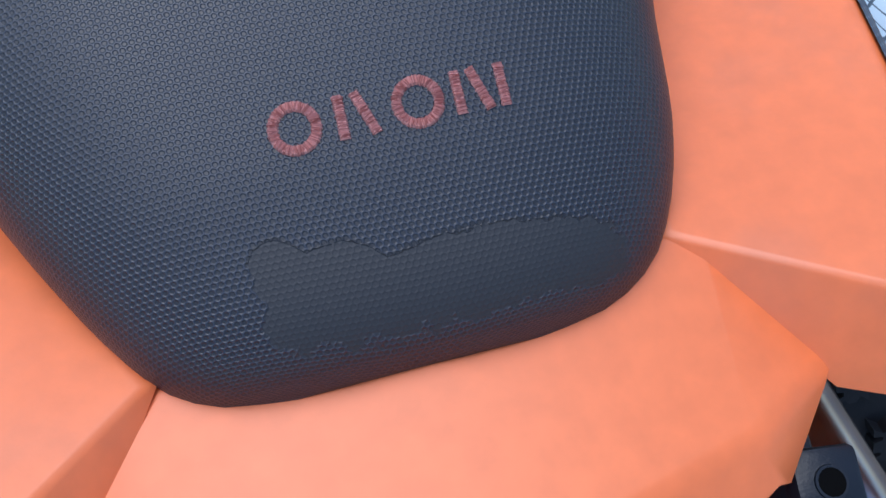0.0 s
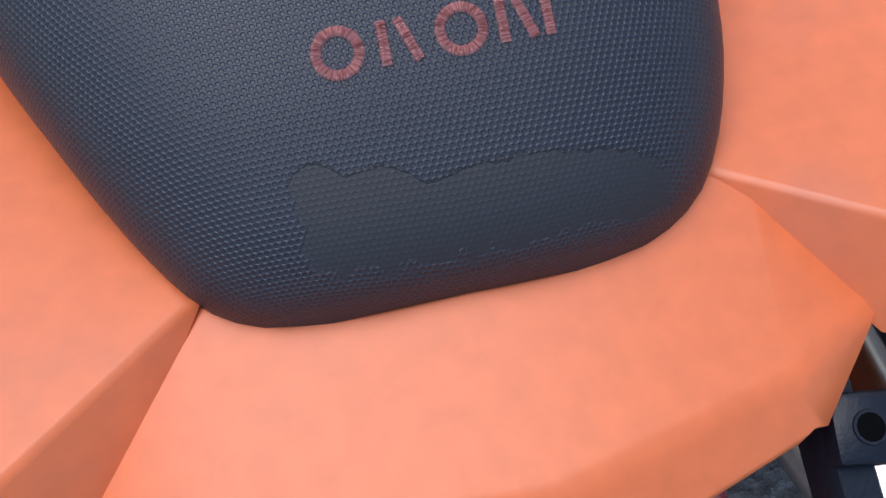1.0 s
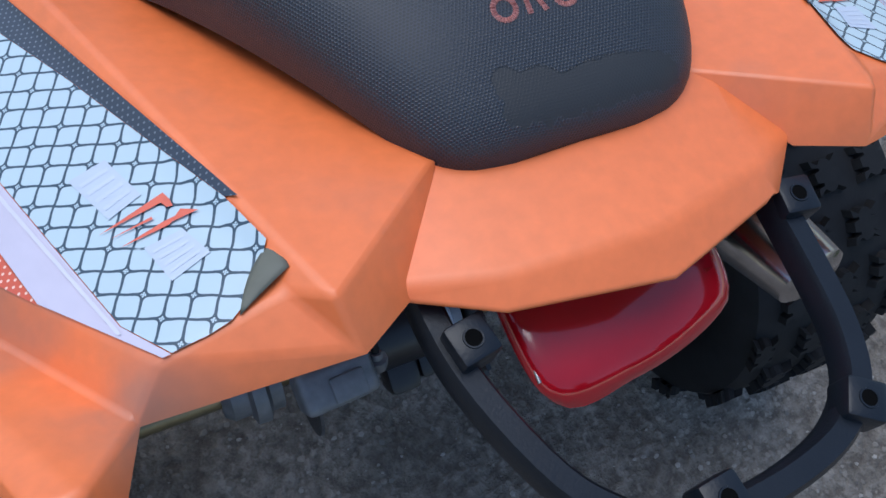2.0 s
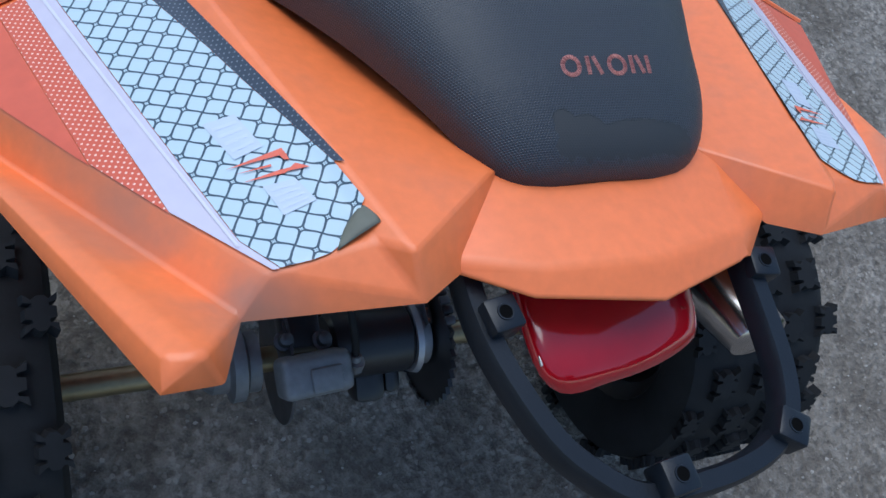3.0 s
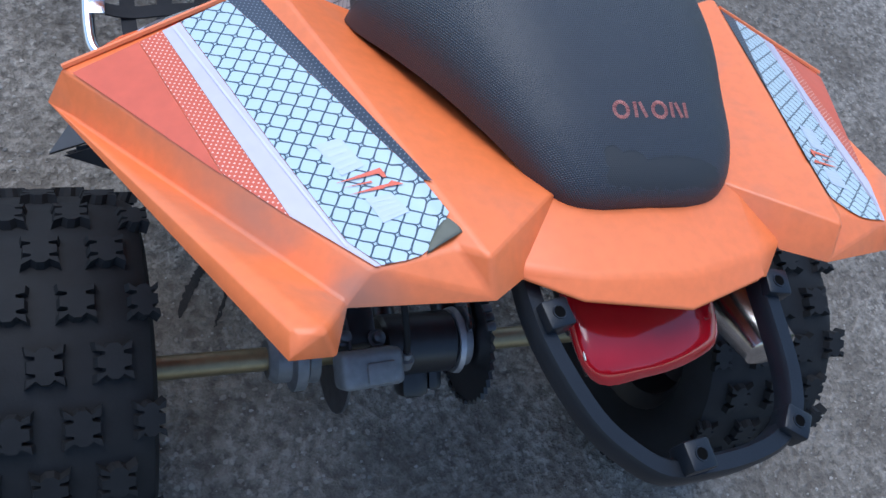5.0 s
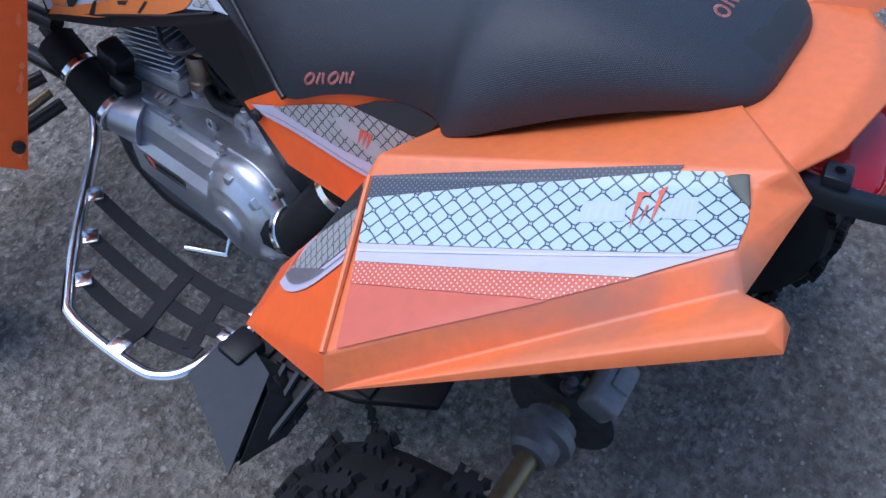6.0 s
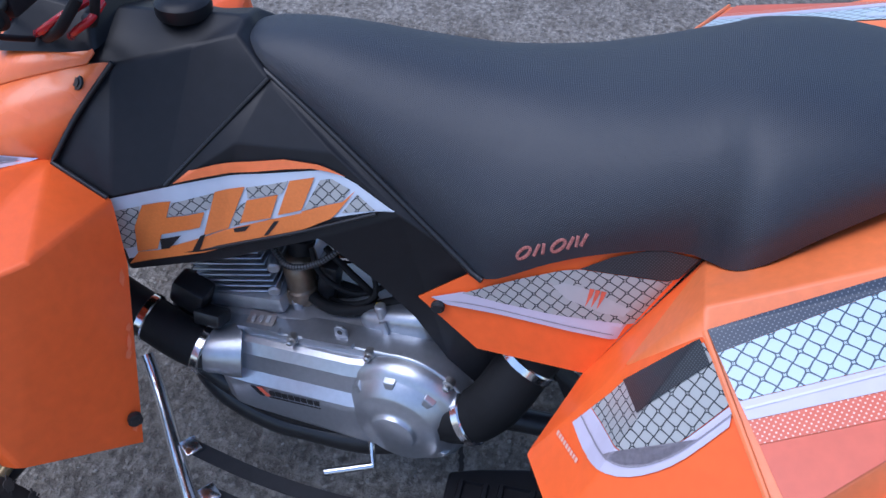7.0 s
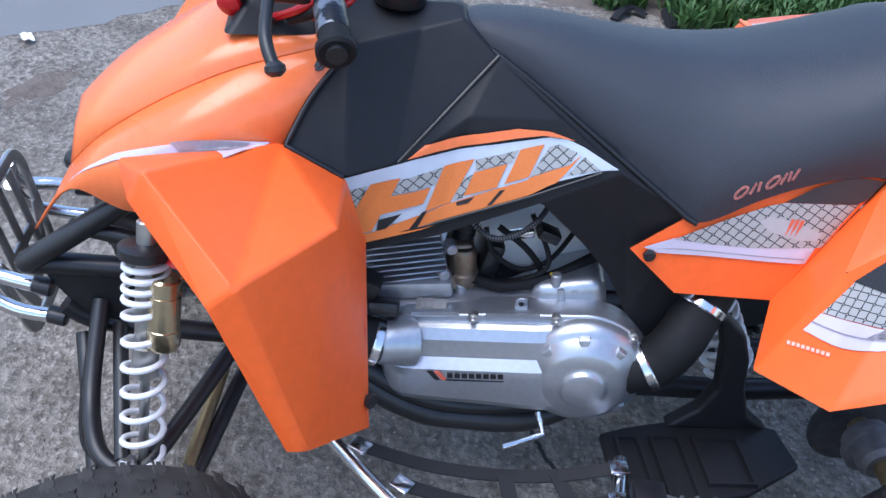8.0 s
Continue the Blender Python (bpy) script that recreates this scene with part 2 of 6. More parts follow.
def plate(outline, origin, ax, ay, depth, bm=None, holes=()):
    """A flat plate: outline of 2D points in the plane of the axes ax, ay at origin, depth along their normal."""
    bm = bm or bmesh.new()
    o, ax, ay = Vector(origin), Vector(ax), Vector(ay)
    nrm = ax.cross(ay).normalized()
    top = [bm.verts.new(o + ax * x + ay * y + nrm * depth / 2) for x, y in outline]
    low = [bm.verts.new(o + ax * x + ay * y - nrm * depth / 2) for x, y in outline]
    bm.faces.new(top)
    bm.faces.new(low[::-1])
    n = len(outline)
    for i in range(n):
        bm.faces.new((top[i], low[i], low[(i + 1) % n], top[(i + 1) % n]))
    return bm


def smooth_at(table, y):
    """Smooth interpolation in a table of (y, value)."""
    xs = [a for a, _ in table]
    if y <= xs[0]:
        return table[0][1]
    if y >= xs[-1]:
        return table[-1][1]
    i = max(k for k, a in enumerate(xs) if a <= y)
    i = min(i, len(xs) - 2)

    def slope(k):
        if 0 < k < len(xs) - 1:
            return (table[k + 1][1] - table[k - 1][1]) / (xs[k + 1] - xs[k - 1])
        k = min(k, len(xs) - 2)
        return (table[k + 1][1] - table[k][1]) / (xs[k + 1] - xs[k])
    h = xs[i + 1] - xs[i]
    t = (y - xs[i]) / h
    return ((2 * t ** 3 - 3 * t * t + 1) * table[i][1] + (t ** 3 - 2 * t * t + t) * h * slope(i)
            + (-2 * t ** 3 + 3 * t * t) * table[i + 1][1] + (t ** 3 - t * t) * h * slope(i + 1))


def empty(name, at, label, category, group=""):
    ob = new(name)
    ob.location = at
    ob.empty_display_size = 0.1
    return tagged(ob, label, category, group)


# Ground
M_GROUND = node_mat("old_concrete", (0.2, 0.19, 0.18), 0.9)
N = Nodes(M_GROUND)
co = N.coord("Object")
warp = N.vec("ADD", co, N.vec("MULTIPLY", N.nt.nodes.new("ShaderNodeTexNoise").outputs["Color"], (0.012, 0.012, 0.0)))
wn = [n for n in N.nt.nodes if n.type == "TEX_NOISE"][-1]
wn.inputs["Scale"].default_value, wn.inputs["Detail"].default_value = 45.0, 3.0
N.put(wn.inputs["Vector"], co)
peb = N.voronoi(warp, 95.0)
tone, pick, _ = N.split(N.voronoi(warp, 95.0, "F1", "Color"))
fine = N.noise(co, 260.0, 4)
mid = N.noise(co, 42.0, 8)
blot = N.noise(co, 68.0, 5)
big = N.noise(co, 1.6, 6)
chip = N.math("MULTIPLY", N.step(peb, 0.55, 0.38), N.step(pick, 0.60, 0.78))
matrix_c = N.mix(N.step(N.math("ADD", N.math("MULTIPLY", mid, 0.7), N.math("MULTIPLY", fine, 0.3)), 0.32, 0.70), rgb(0.098, 0.083, 0.069), rgb(0.325, 0.288, 0.245))
stone = N.mix(tone, rgb(0.15, 0.13, 0.108), rgb(0.50, 0.45, 0.385))
c = N.mix(N.math("MULTIPLY", chip, 0.7), matrix_c, stone)
c = N.mix(N.math("MULTIPLY", N.step(blot, 0.52, 0.68), 0.6), c, rgb(0.43, 0.387, 0.335))
c = N.mix(N.math("MULTIPLY", N.step(blot, 0.44, 0.30), 0.6), c, rgb(0.055, 0.046, 0.039))
c = N.mix(N.math("MULTIPLY", N.step(big, 0.42, 0.64), 0.42), c, rgb(0.098, 0.080, 0.062))
film_n = N.noise(co, 8.0, 7)
c = N.mix(N.math("MULTIPLY", N.step(film_n, 0.47, 0.62), 0.38), c, rgb(0.080, 0.064, 0.050))
c = N.mix(N.math("MULTIPLY", N.step(film_n, 0.43, 0.32), 0.3), c, rgb(0.30, 0.27, 0.235))
N.put(N.b.inputs["Base Color"], c)
N.put(N.b.inputs["Roughness"], 0.92)
h = N.math("ADD", N.math("MULTIPLY", chip, 0.2), N.math("ADD", N.math("MULTIPLY", mid, 1.5), N.math("ADD", N.math("MULTIPLY", fine, 0.35), N.math("MULTIPLY", blot, 1.6))))
N.put(N.b.inputs["Normal"], N.bump(h, 1.0, 0.008))
NS = Nodes(M_STONE)
gi = NS.nt.nodes.new("ShaderNodeNewGeometry")
NS.put(NS.b.inputs["Base Color"], NS.mix(gi.outputs["Random Per Island"], rgb(0.10, 0.092, 0.083), rgb(0.36, 0.335, 0.30)))
bm = bmesh.new()
bmesh.ops.create_grid(bm, x_segments=2, y_segments=2, size=150.0)
ground = part("ground", bm, M_GROUND, smooth=False)
tagged(ground, "worn grey concrete yard with exposed gravel and cracks", "ground", kind="structure")

# ---- The quad bike ----
quad = empty("quad_bike", (0, 0.65, 0), "orange and black sport quad bike with worn seat and mesh-pattern stickers", "quad bike")

# Seat
SEAT_W = [(-0.068, 0.050), (-0.064, 0.070), (-0.055, 0.0865), (-0.046, 0.0955), (-0.027, 0.1075), (0.0, 0.120), (0.02, 0.1275), (0.05, 0.139), (0.08, 0.152), (0.13, 0.174), (0.175, 0.196), (0.198, 0.201),
          (0.213, 0.195), (0.23, 0.178), (0.25, 0.168), (0.35, 0.176), (0.47, 0.182), (0.5, 0.170), (0.6, 0.128), (0.7, 0.086), (0.767, 0.058), (0.8, 0.038), (0.815, 0.014)]
SEAT_M = [(-0.068, 1.0), (0.08, 1.0), (0.13, 0.97), (0.17, 0.90), (0.2, 0.885), (0.215, 0.91), (0.235, 1.0), (0.26, 1.06), (0.35, 1.02), (0.47, 1.0), (0.815, 1.0)]
SEAT_C = [(-0.068, -0.012), (-0.04, -0.011), (0.0, -0.015), (0.05, -0.022), (0.15, -0.027), (0.2, -0.027), (0.25, -0.02), (0.35, -0.008), (0.47, 0.0), (0.815, 0.0)]
SEAT_B = [(-0.068, 0.858), (0.0, 0.858), (0.07, 0.842), (0.13, 0.818), (0.198, 0.786), (0.235, 0.764), (0.28, 0.757), (0.34, 0.738), (0.4, 0.709), (0.46, 0.670), (0.48, 0.667), (0.5, 0.678), (0.6, 0.738), (0.7, 0.797), (0.767, 0.833), (0.815, 0.85)]
SEAT_T = [(-0.068, 0.872), (-0.064, 0.882), (-0.055, 0.891), (-0.04, 0.898), (-0.02, 0.904), (0.0, 0.909), (0.07, 0.920), (0.13, 0.924), (0.2, 0.919), (0.24, 0.909), (0.3, 0.886), (0.35, 0.871), (0.4, 0.860), (0.5, 0.853), (0.6, 0.859), (0.7, 0.870), (0.767, 0.870), (0.8, 0.866), (0.815, 0.858)]
SEAT_E = [(-0.068, 3.2), (0.05, 3.6), (0.2, 3.6), (0.26, 3.0), (0.45, 2.7), (0.815, 2.5)]
SEAT_TAPER = [(-0.068, 0.06), (0.05, 0.12), (0.2, 0.22), (0.26, 0.2), (0.45, 0.3), (0.6, 0.25), (0.815, 0.1)]


def seat_point(y, q):
    """A point of the seat's skin; q runs from 0 (right lower edge) to pi (left lower edge)."""
    w, zb, zt, e, tp = (smooth_at(tb, y) for tb in (SEAT_W, SEAT_B, SEAT_T, SEAT_E, SEAT_TAPER))
    c, s = math.cos(q), math.sin(q)
    x = w * math.copysign(abs(c) ** (2 / e), c)
    f = abs(s) ** (2 / e)
    x *= 1 + (smooth_at(SEAT_M, y) - 1) * f ** 1.5
    return Vector((x * (1 - tp * f * f) + smooth_at(SEAT_C, y), y, zb + (zt - zb) * f))


def seat_z(x, y):
    lo, hi = 0.02, math.pi - 0.02
    for _ in range(40):
        q = (lo + hi) / 2
        if seat_point(y, q).x > x:
            lo = q
        else:
            hi = q
    return seat_point(y, (lo + hi) / 2)


M_SEAT = node_mat("seat_vinyl", (0.02, 0.021, 0.024), 0.5)
N = Nodes(M_SEAT)
uv = N.coord("UV")
s2 = N.vec("SCALE", uv)
s2.node.inputs["Scale"].default_value = 1 / 0.0024
HX = (1.0, 1.7320508, 1.0)
HH = (0.5, 0.8660254, 0.5)
pa = N.vec("SUBTRACT", N.vec("MODULO", s2, HX), HH)
pb = N.vec("SUBTRACT", N.vec("MODULO", N.vec("ADD", s2, HH), HX), HH)
flat2 = (1.0, 1.0, 0.0)
pa, pb = N.vec("MULTIPLY", pa, flat2), N.vec("MULTIPLY", pb, flat2)
near = N.math("LESS_THAN", N.vec("LENGTH", pa), N.vec("LENGTH", pb))
ga, gb = N.vec("ABSOLUTE", pa), N.vec("ABSOLUTE", pb)
da = N.math("MAXIMUM", N.vec("DOT_PRODUCT", ga, (0.5, 0.8660254, 0)), N.split(ga)[0])
db = N.math("MAXIMUM", N.vec("DOT_PRODUCT", gb, (0.5, 0.8660254, 0)), N.split(gb)[0])
hexd = N.math("ADD", N.math("MULTIPLY", da, near), N.math("MULTIPLY", db, N.math("SUBTRACT", 1.0, near)))
round_d = N.math("MINIMUM", N.vec("LENGTH", pa), N.vec("LENGTH", pb))
dish = N.math("ADD", N.math("MULTIPLY", hexd, 0.4), N.math("MULTIPLY", round_d, 0.6))
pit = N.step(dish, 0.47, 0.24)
# worn strip at the seat's tail: u across, v along (both in metres, offset by one)
wob2 = N.noise(uv, 120.0, 4)
us, vs = N.split(uv)[0], N.split(uv)[1]
fine_w = N.math("MULTIPLY", N.math("SUBTRACT", wob2, 0.5), 0.0035)
ledge = None
for uc, vt, kk in ((0.9595, 0.9750, 70.0), (0.9775, 0.9703, 32.0), (1.0235, 0.9655, 4.0)):
    du = N.math("SUBTRACT", us, uc)
    arc = N.math("SUBTRACT", vt, N.math("MULTIPLY", N.math("MULTIPLY", du, du), kk))
    ledge = arc if ledge is None else N.math("MAXIMUM", ledge, arc)
ragged = N.math("MULTIPLY", N.math("MULTIPLY", N.math("SUBTRACT", N.noise(uv, 260.0, 2), 0.5), 0.008), N.step(us, 0.995, 1.02))
edge_t = N.math("ADD", N.math("SUBTRACT", vs, ledge), N.math("ADD", fine_w, ragged))
below = N.step(edge_t, 0.0002, -0.0003)
below2 = N.step(edge_t, 0.0013, 0.0008)
lower = N.step(N.math("ADD", vs, N.math("MULTIPLY", N.math("SUBTRACT", wob2, 0.5), 0.022)), 0.9335, 0.9350)
left_e = N.step(N.math("ADD", us, N.math("MULTIPLY", N.math("SUBTRACT", wob2, 0.5), 0.012)), 0.9505, 0.9515)
right_e = N.step(N.math("ADD", us, N.math("MULTIPLY", N.math("SUBTRACT", wob2, 0.5), 0.03)), 1.080, 1.074)
worn = N.math("MULTIPLY", N.math("MULTIPLY", below, lower), N.math("MULTIPLY", left_e, right_e))
rim = N.math("MULTIPLY", N.math("MULTIPLY", below2, N.math("SUBTRACT", 1.0, below)), N.math("MULTIPLY", lower, N.math("MULTIPLY", left_e, right_e)))
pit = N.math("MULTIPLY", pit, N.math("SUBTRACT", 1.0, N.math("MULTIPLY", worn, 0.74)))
obn = N.noise(N.coord("Object"), 7.0, 4)
col = N.mix(obn, rgb(0.0140, 0.0195, 0.0305), rgb(0.0225, 0.0295, 0.0450))
# recess shade of the dimples is put into the colour, besides their relief
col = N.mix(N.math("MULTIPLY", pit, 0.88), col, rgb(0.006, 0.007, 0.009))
col = N.mix(N.math("MULTIPLY", worn, 0.9), col, rgb(0.015, 0.016, 0.017))
col = N.mix(N.math("MULTIPLY", rim, 0.85), col, rgb(0.004, 0.004, 0.005))
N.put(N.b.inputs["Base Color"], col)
N.put(N.b.inputs["Roughness"], N.math("ADD", 0.47, N.math("MULTIPLY", worn, 0.15)))
N.put(N.b.inputs["Specular IOR Level"], 0.72)
hh = N.math("SUBTRACT", N.math("MULTIPLY", worn, -1.2), pit)
N.put(N.b.inputs["Normal"], N.bump(N.math("ADD", hh, N.math("MULTIPLY", wob2, 0.1)), 0.6, 0.0006))


def build_seat():
    bm = bmesh.new()
    uvl = bm.loops.layers.uv.new("uv")
    ys = [-0.068, -0.0665, -0.064, -0.060, -0.055, -0.048, -0.04] + list(np.linspace(-0.03, 0.19, 23)) + list(np.linspace(0.196, 0.26, 14)) + list(np.linspace(0.275, 0.815, 45))
    qs = np.linspace(0, math.pi, 57)
    grid = [[seat_point(y, q) for q in qs] for y in ys]
    mid = len(qs) // 2
    j0 = min(range(len(ys)), key=lambda i: abs(ys[i]))
    co = {}
    for k in range(len(qs)):
        v = 0.0
        for i in range(j0, len(ys)):
            if i > j0:
                v += (grid[i][k] - grid[i - 1][k]).length
            co[i, k] = v
        v = 0.0
        for i in range(j0 - 1, -1, -1):
            v -= (grid[i][k] - grid[i + 1][k]).length
            co[i, k] = v
    cu = {}
    for i in range(len(ys)):
        u = 0.0
        for k in range(mid, len(qs)):
            if k > mid:
                u -= (grid[i][k] - grid[i][k - 1]).length
            cu[i, k] = u
        u = 0.0
        for k in range(mid - 1, -1, -1):
            u += (grid[i][k] - grid[i][k + 1]).length
            cu[i, k] = u
    vs = [[bm.verts.new(p) for p in row] for row in grid]
    for i in range(len(ys) - 1):
        for k in range(len(qs) - 1):
            f = bm.faces.new((vs[i][k], vs[i][k + 1], vs[i + 1][k + 1], vs[i + 1][k]))
            for lp, key in zip(f.loops, ((i, k), (i, k + 1), (i + 1, k + 1), (i + 1, k))):
                lp[uvl].uv = (1 + cu[key], 1 + co[key])
    bm.faces.new(vs[0])
    # underside
    low = [[bm.verts.new((r[0].co.x * 0.9, r[0].co.y + 0.004, r[0].co.z - 0.012)), bm.verts.new((r[-1].co.x * 0.9, r[-1].co.y + 0.004, r[-1].co.z - 0.012))] for r in vs]
    for i in range(len(ys) - 1):
        bm.faces.new((vs[i][0], vs[i + 1][0], low[i + 1][0], low[i][0]))
        bm.faces.new((vs[i][-1], low[i][1], low[i + 1][1], vs[i + 1][-1]))
        bm.faces.new((low[i][0], low[i + 1][0], low[i + 1][1], low[i][1]))
    bmesh.ops.recalc_face_normals(bm, faces=bm.faces)
    return bm


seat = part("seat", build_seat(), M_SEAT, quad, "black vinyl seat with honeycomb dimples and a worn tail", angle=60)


rng_thread = random.Random(41)
M_THREAD = node_mat("red_thread", (0.42, 0.16, 0.13), 0.55)
N = Nodes(M_THREAD)
isl = N.nt.nodes.new("ShaderNodeNewGeometry").outputs["Random Per Island"]
N.put(N.b.inputs["Base Color"], N.mix(isl, rgb(0.27, 0.075, 0.062), rgb(0.66, 0.32, 0.28)))


def thread_shape(lines, place, width, normal, parent):
    bm = bmesh.new()
    for ln, closed in lines:
        pts = []
        m = len(ln)
        for i in range(m if closed else m - 1):
            a, b = ln[i], ln[(i + 1) % m]
            for k in range(3):
                pts.append(place(a[0] + (b[0] - a[0]) * k / 3, a[1] + (b[1] - a[1]) * k / 3))
        if not closed:
            pts.append(place(*ln[-1]))
        sweep(pts, [(-width * 0.46, -0.0008), (-width * 0.35, 0.0002), (width * 0.35, 0.0002), (width * 0.46, -0.0008)], bm, closed=closed, up=normal)
        # single strands laid across the band
        up = Vector(normal).normalized()
        run = pts + [pts[0]] if closed else pts
        for a, b in zip(run, run[1:]):
            d = b - a
            n = max(1, round(d.length / 0.00042))
            for k in range(n):
                c = a + d * ((k + 0.5) / n)
                along = d.normalized()
                side = along.cross(up).normalized()
                side = (side + along * rng_thread.uniform(-0.16, 0.16)).normalized()
                l0 = -width * rng_thread.uniform(0.45, 0.56)
                l1 = width * rng_thread.uniform(0.45, 0.56)
                hw = along * rng_thread.uniform(0.00018, 0.00026)
                top = 0.0004 + rng_thread.uniform(0, 0.00022)
                rows = []
                for f, hgt in ((0.0, -0.0005), (0.14, top * 0.8), (0.5, top), (0.86, top * 0.8), (1.0, -0.0005)):
                    q = c + side * (l0 + (l1 - l0) * f)
                    rows.append([bm.verts.new(q - hw + up * (hgt - 0.0003)), bm.verts.new(q + up * (hgt + 0.0001)), bm.verts.new(q + hw + up * (hgt - 0.0003))])
                for u, v in zip(rows, rows[1:]):
                    bm.faces.new((u[0], u[1], v[1], v[0]))
                    bm.faces.new((u[1], u[2], v[2], v[1]))
    return part("stitched_mark", bm, M_THREAD, parent, "dull red thread")


def ring(cx, w, h, n=14):
    return [(cx + w / 2 * math.cos(a), h / 2 * math.sin(a)) for a in np.linspace(0, 2 * math.pi, n, endpoint=False)]


def marks(place, normal, parent, size=1.0):
    """Four plain stitched shapes in a row."""
    h = 0.0165 * size
    w = 0.0042 * size
    def bar(cx, x0, y0, x1, y1):
        return ([(cx + x0 * h, y0 * h), (cx + x1 * h, y1 * h)], False)

    for cx, kind in ((-0.0325, "ring"), (-0.0105, "pair"), (0.0115, "ring"), (0.0345, "three")):
        cx *= size
        if kind == "ring":
            lines = [(ring(cx, h * 0.94, h), True)]
        elif kind == "pair":
            lines = [bar(cx, -0.34, -0.5, -0.34, 0.5), bar(cx, 0.02, 0.5, 0.36, -0.5)]
        else:
            lines = [bar(cx, -0.5, -0.5, -0.5, 0.5), bar(cx, -0.16, 0.5, 0.16, -0.5), bar(cx, 0.5, -0.5, 0.5, 0.5)]
        thread_shape(lines, place, w, normal, parent)


marks(lambda a, b: seat_z(-0.0065 + a * 1.04 + b * 0.02, 0.0098 + b + a * 0.01) + Vector((0, 0, 0.0004)), (0, 0, 1), seat, 0.9)


def side_place(a, b):
    """A place on the seat's left flank near its lower edge."""
    y = 0.401 - a * 0.92 - b * 0.34
    zz = 0.733 + a * 0.48 + b * 1.1
    lo, hi = math.pi * 0.55, math.pi
    for _ in range(40):
        q = (lo + hi) / 2
        if seat_point(y, q).z > zz:
            lo = q
        else:
            hi = q
    return seat_point(y, (lo + hi) / 2) + Vector((-0.0006, 0, 0.0002))


marks(side_place, (-0.85, 0, 0.5), seat, 0.95)

# Welt along the seat's lower front edge
for sd in (-1, 1):
    wl = []
    for k in range(25):
        y = 0.475 + (0.812 - 0.475) * k / 24
        p = seat_point(y, math.pi if sd < 0 else 0.0)
        wl.append(p + Vector((sd * 0.0015, 0.001, -0.002)))
    part("welt", sweep(wl, 0.0042), M_WELT, seat, "glossy black piping")

# Rear fenders and tail
RF = {"A": (-0.213, -0.106, 0.884), "B": (-0.284, -0.117, 0.875), "C": (-0.492, 0.162, 0.742), "D": (-0.319, 0.234, 0.782),
      "R1": (-0.194, -0.122, 0.898), "R2": (-0.300, 0.238, 0.797), "S1": (-0.104, -0.050, 0.868), "S2": (-0.205, 0.205, 0.772),
      "F1": (-0.188, -0.145, 0.874), "T": (-0.146, -0.124, 0.858), "N": (-0.303, -0.135, 0.856), "F": (-0.504, 0.153, 0.701),
      "K": (-0.333, -0.170, 0.892), "K2": (-0.355, -0.166, 0.888), "L": (-0.3562, -0.1815, 0.8815), "M": (-0.320, -0.181, 0.864),
      "P": (-0.182, 0.231, 0.752), "Q": (-0.207, 0.341, 0.560), "TT": (-0.311, 0.392, 0.517), "U": (-0.425, 0.343, 0.565), "E2": (-0.275, 0.300, 0.660),
      "G": (-0.080, -0.030, 0.845), "G2": (-0.150, 0.200, 0.745)}
RF_FACES = ["R1 S1 T F1", "A R1 F1", "A F1 N B", "K K2 F", "K2 L F", "N M L K2 K",
            "D E2 R2", "R2 E2 P S2"]
FRONT_FACES = ["E2 TT Q P", "D U TT E2", "D C F U"]
FRONTS = {}


def fender_place(p, side):
    """The left fender's point, or its mirror on the right, which sits a little askew."""
    if side < 0:
        return Vector(p)
    return pose(-0.022, 0.0, 0.004, 0, 2.5, 5) @ Vector((-p[0], p[1], p[2] - 0.85)) + Vector((0, 0, 0.85))


FENDER_RUNS = [("G", "G2"), ("S1", "S2"), ("R1", "R2"), ("A", "D"), ("B", "C"), ("N", "F")]


def fender(name, side):
    pts = {k: Vector(p) for k, p in RF.items()}
    runs, n = [], 9
    for a, b in FENDER_RUNS:
        run = [a] + [a + b + "_" + "abcdefgh"[i - 1] for i in range(1, n)] + [b]
        for i in range(1, n):
            pts[run[i]] = Vector(RF[a]).lerp(Vector(RF[b]), i / n)
        runs.append(run)
    faces = list(RF_FACES)
    for p, q in zip(runs, runs[1:]):
        faces += [" ".join((p[i], q[i], q[i + 1], p[i + 1])) for i in range(n)]
    faces += [" ".join((runs[5][i], "K", runs[5][i + 1])) for i in range(n)]
    pts = {k: tuple(fender_place(p, side)) for k, p in pts.items()}
    if side > 0:
        faces = [" ".join(f.split()[::-1]) for f in faces]
    top = part("rear_fender", facets(pts, faces), M_FENDER, quad, "orange faceted plastic rear fender with sharp creases", bevel=0.004, seg=3, thick=0.0035, angle=12)
    fr = {k: pts[k] for k in ("D", "C", "F", "U", "TT", "Q", "P", "E2")}
    ff = FRONT_FACES if side < 0 else [" ".join(f.split()[::-1]) for f in FRONT_FACES]
    # redder copy of the fender plastic for the face turned from the sky
    FRONTS[side] = part("fender_front", facets(fr, ff), M_RED_ORANGE, top, "orange plastic front piece, redder without the top's painted sheen", bevel=0.004, seg=3, thick=0.0035, angle=12, inside=Vector((0.25 * side, -0.3, 0.4)))
    return top


def fender_lip(ob, side):
    """A thin raised lip where the top sheet meets the front face."""
    line = [fender_place(Vector(RF["D"]).lerp(Vector(RF["C"]), f) + Vector((-0.0005, 0.0012, 0.0016)), side) for f in (0.0, 0.2, 0.5, 0.8, 1.0)]
    part("edge_lip", sweep(line, [(-0.0032, -0.0018), (0.0032, -0.0018), (0.0026, 0.0014), (0.0, 0.0024), (-0.0026, 0.0014)], up=(-0.2, 0.5, 0.8)), M_FENDER, ob, "dusty orange raised lip")


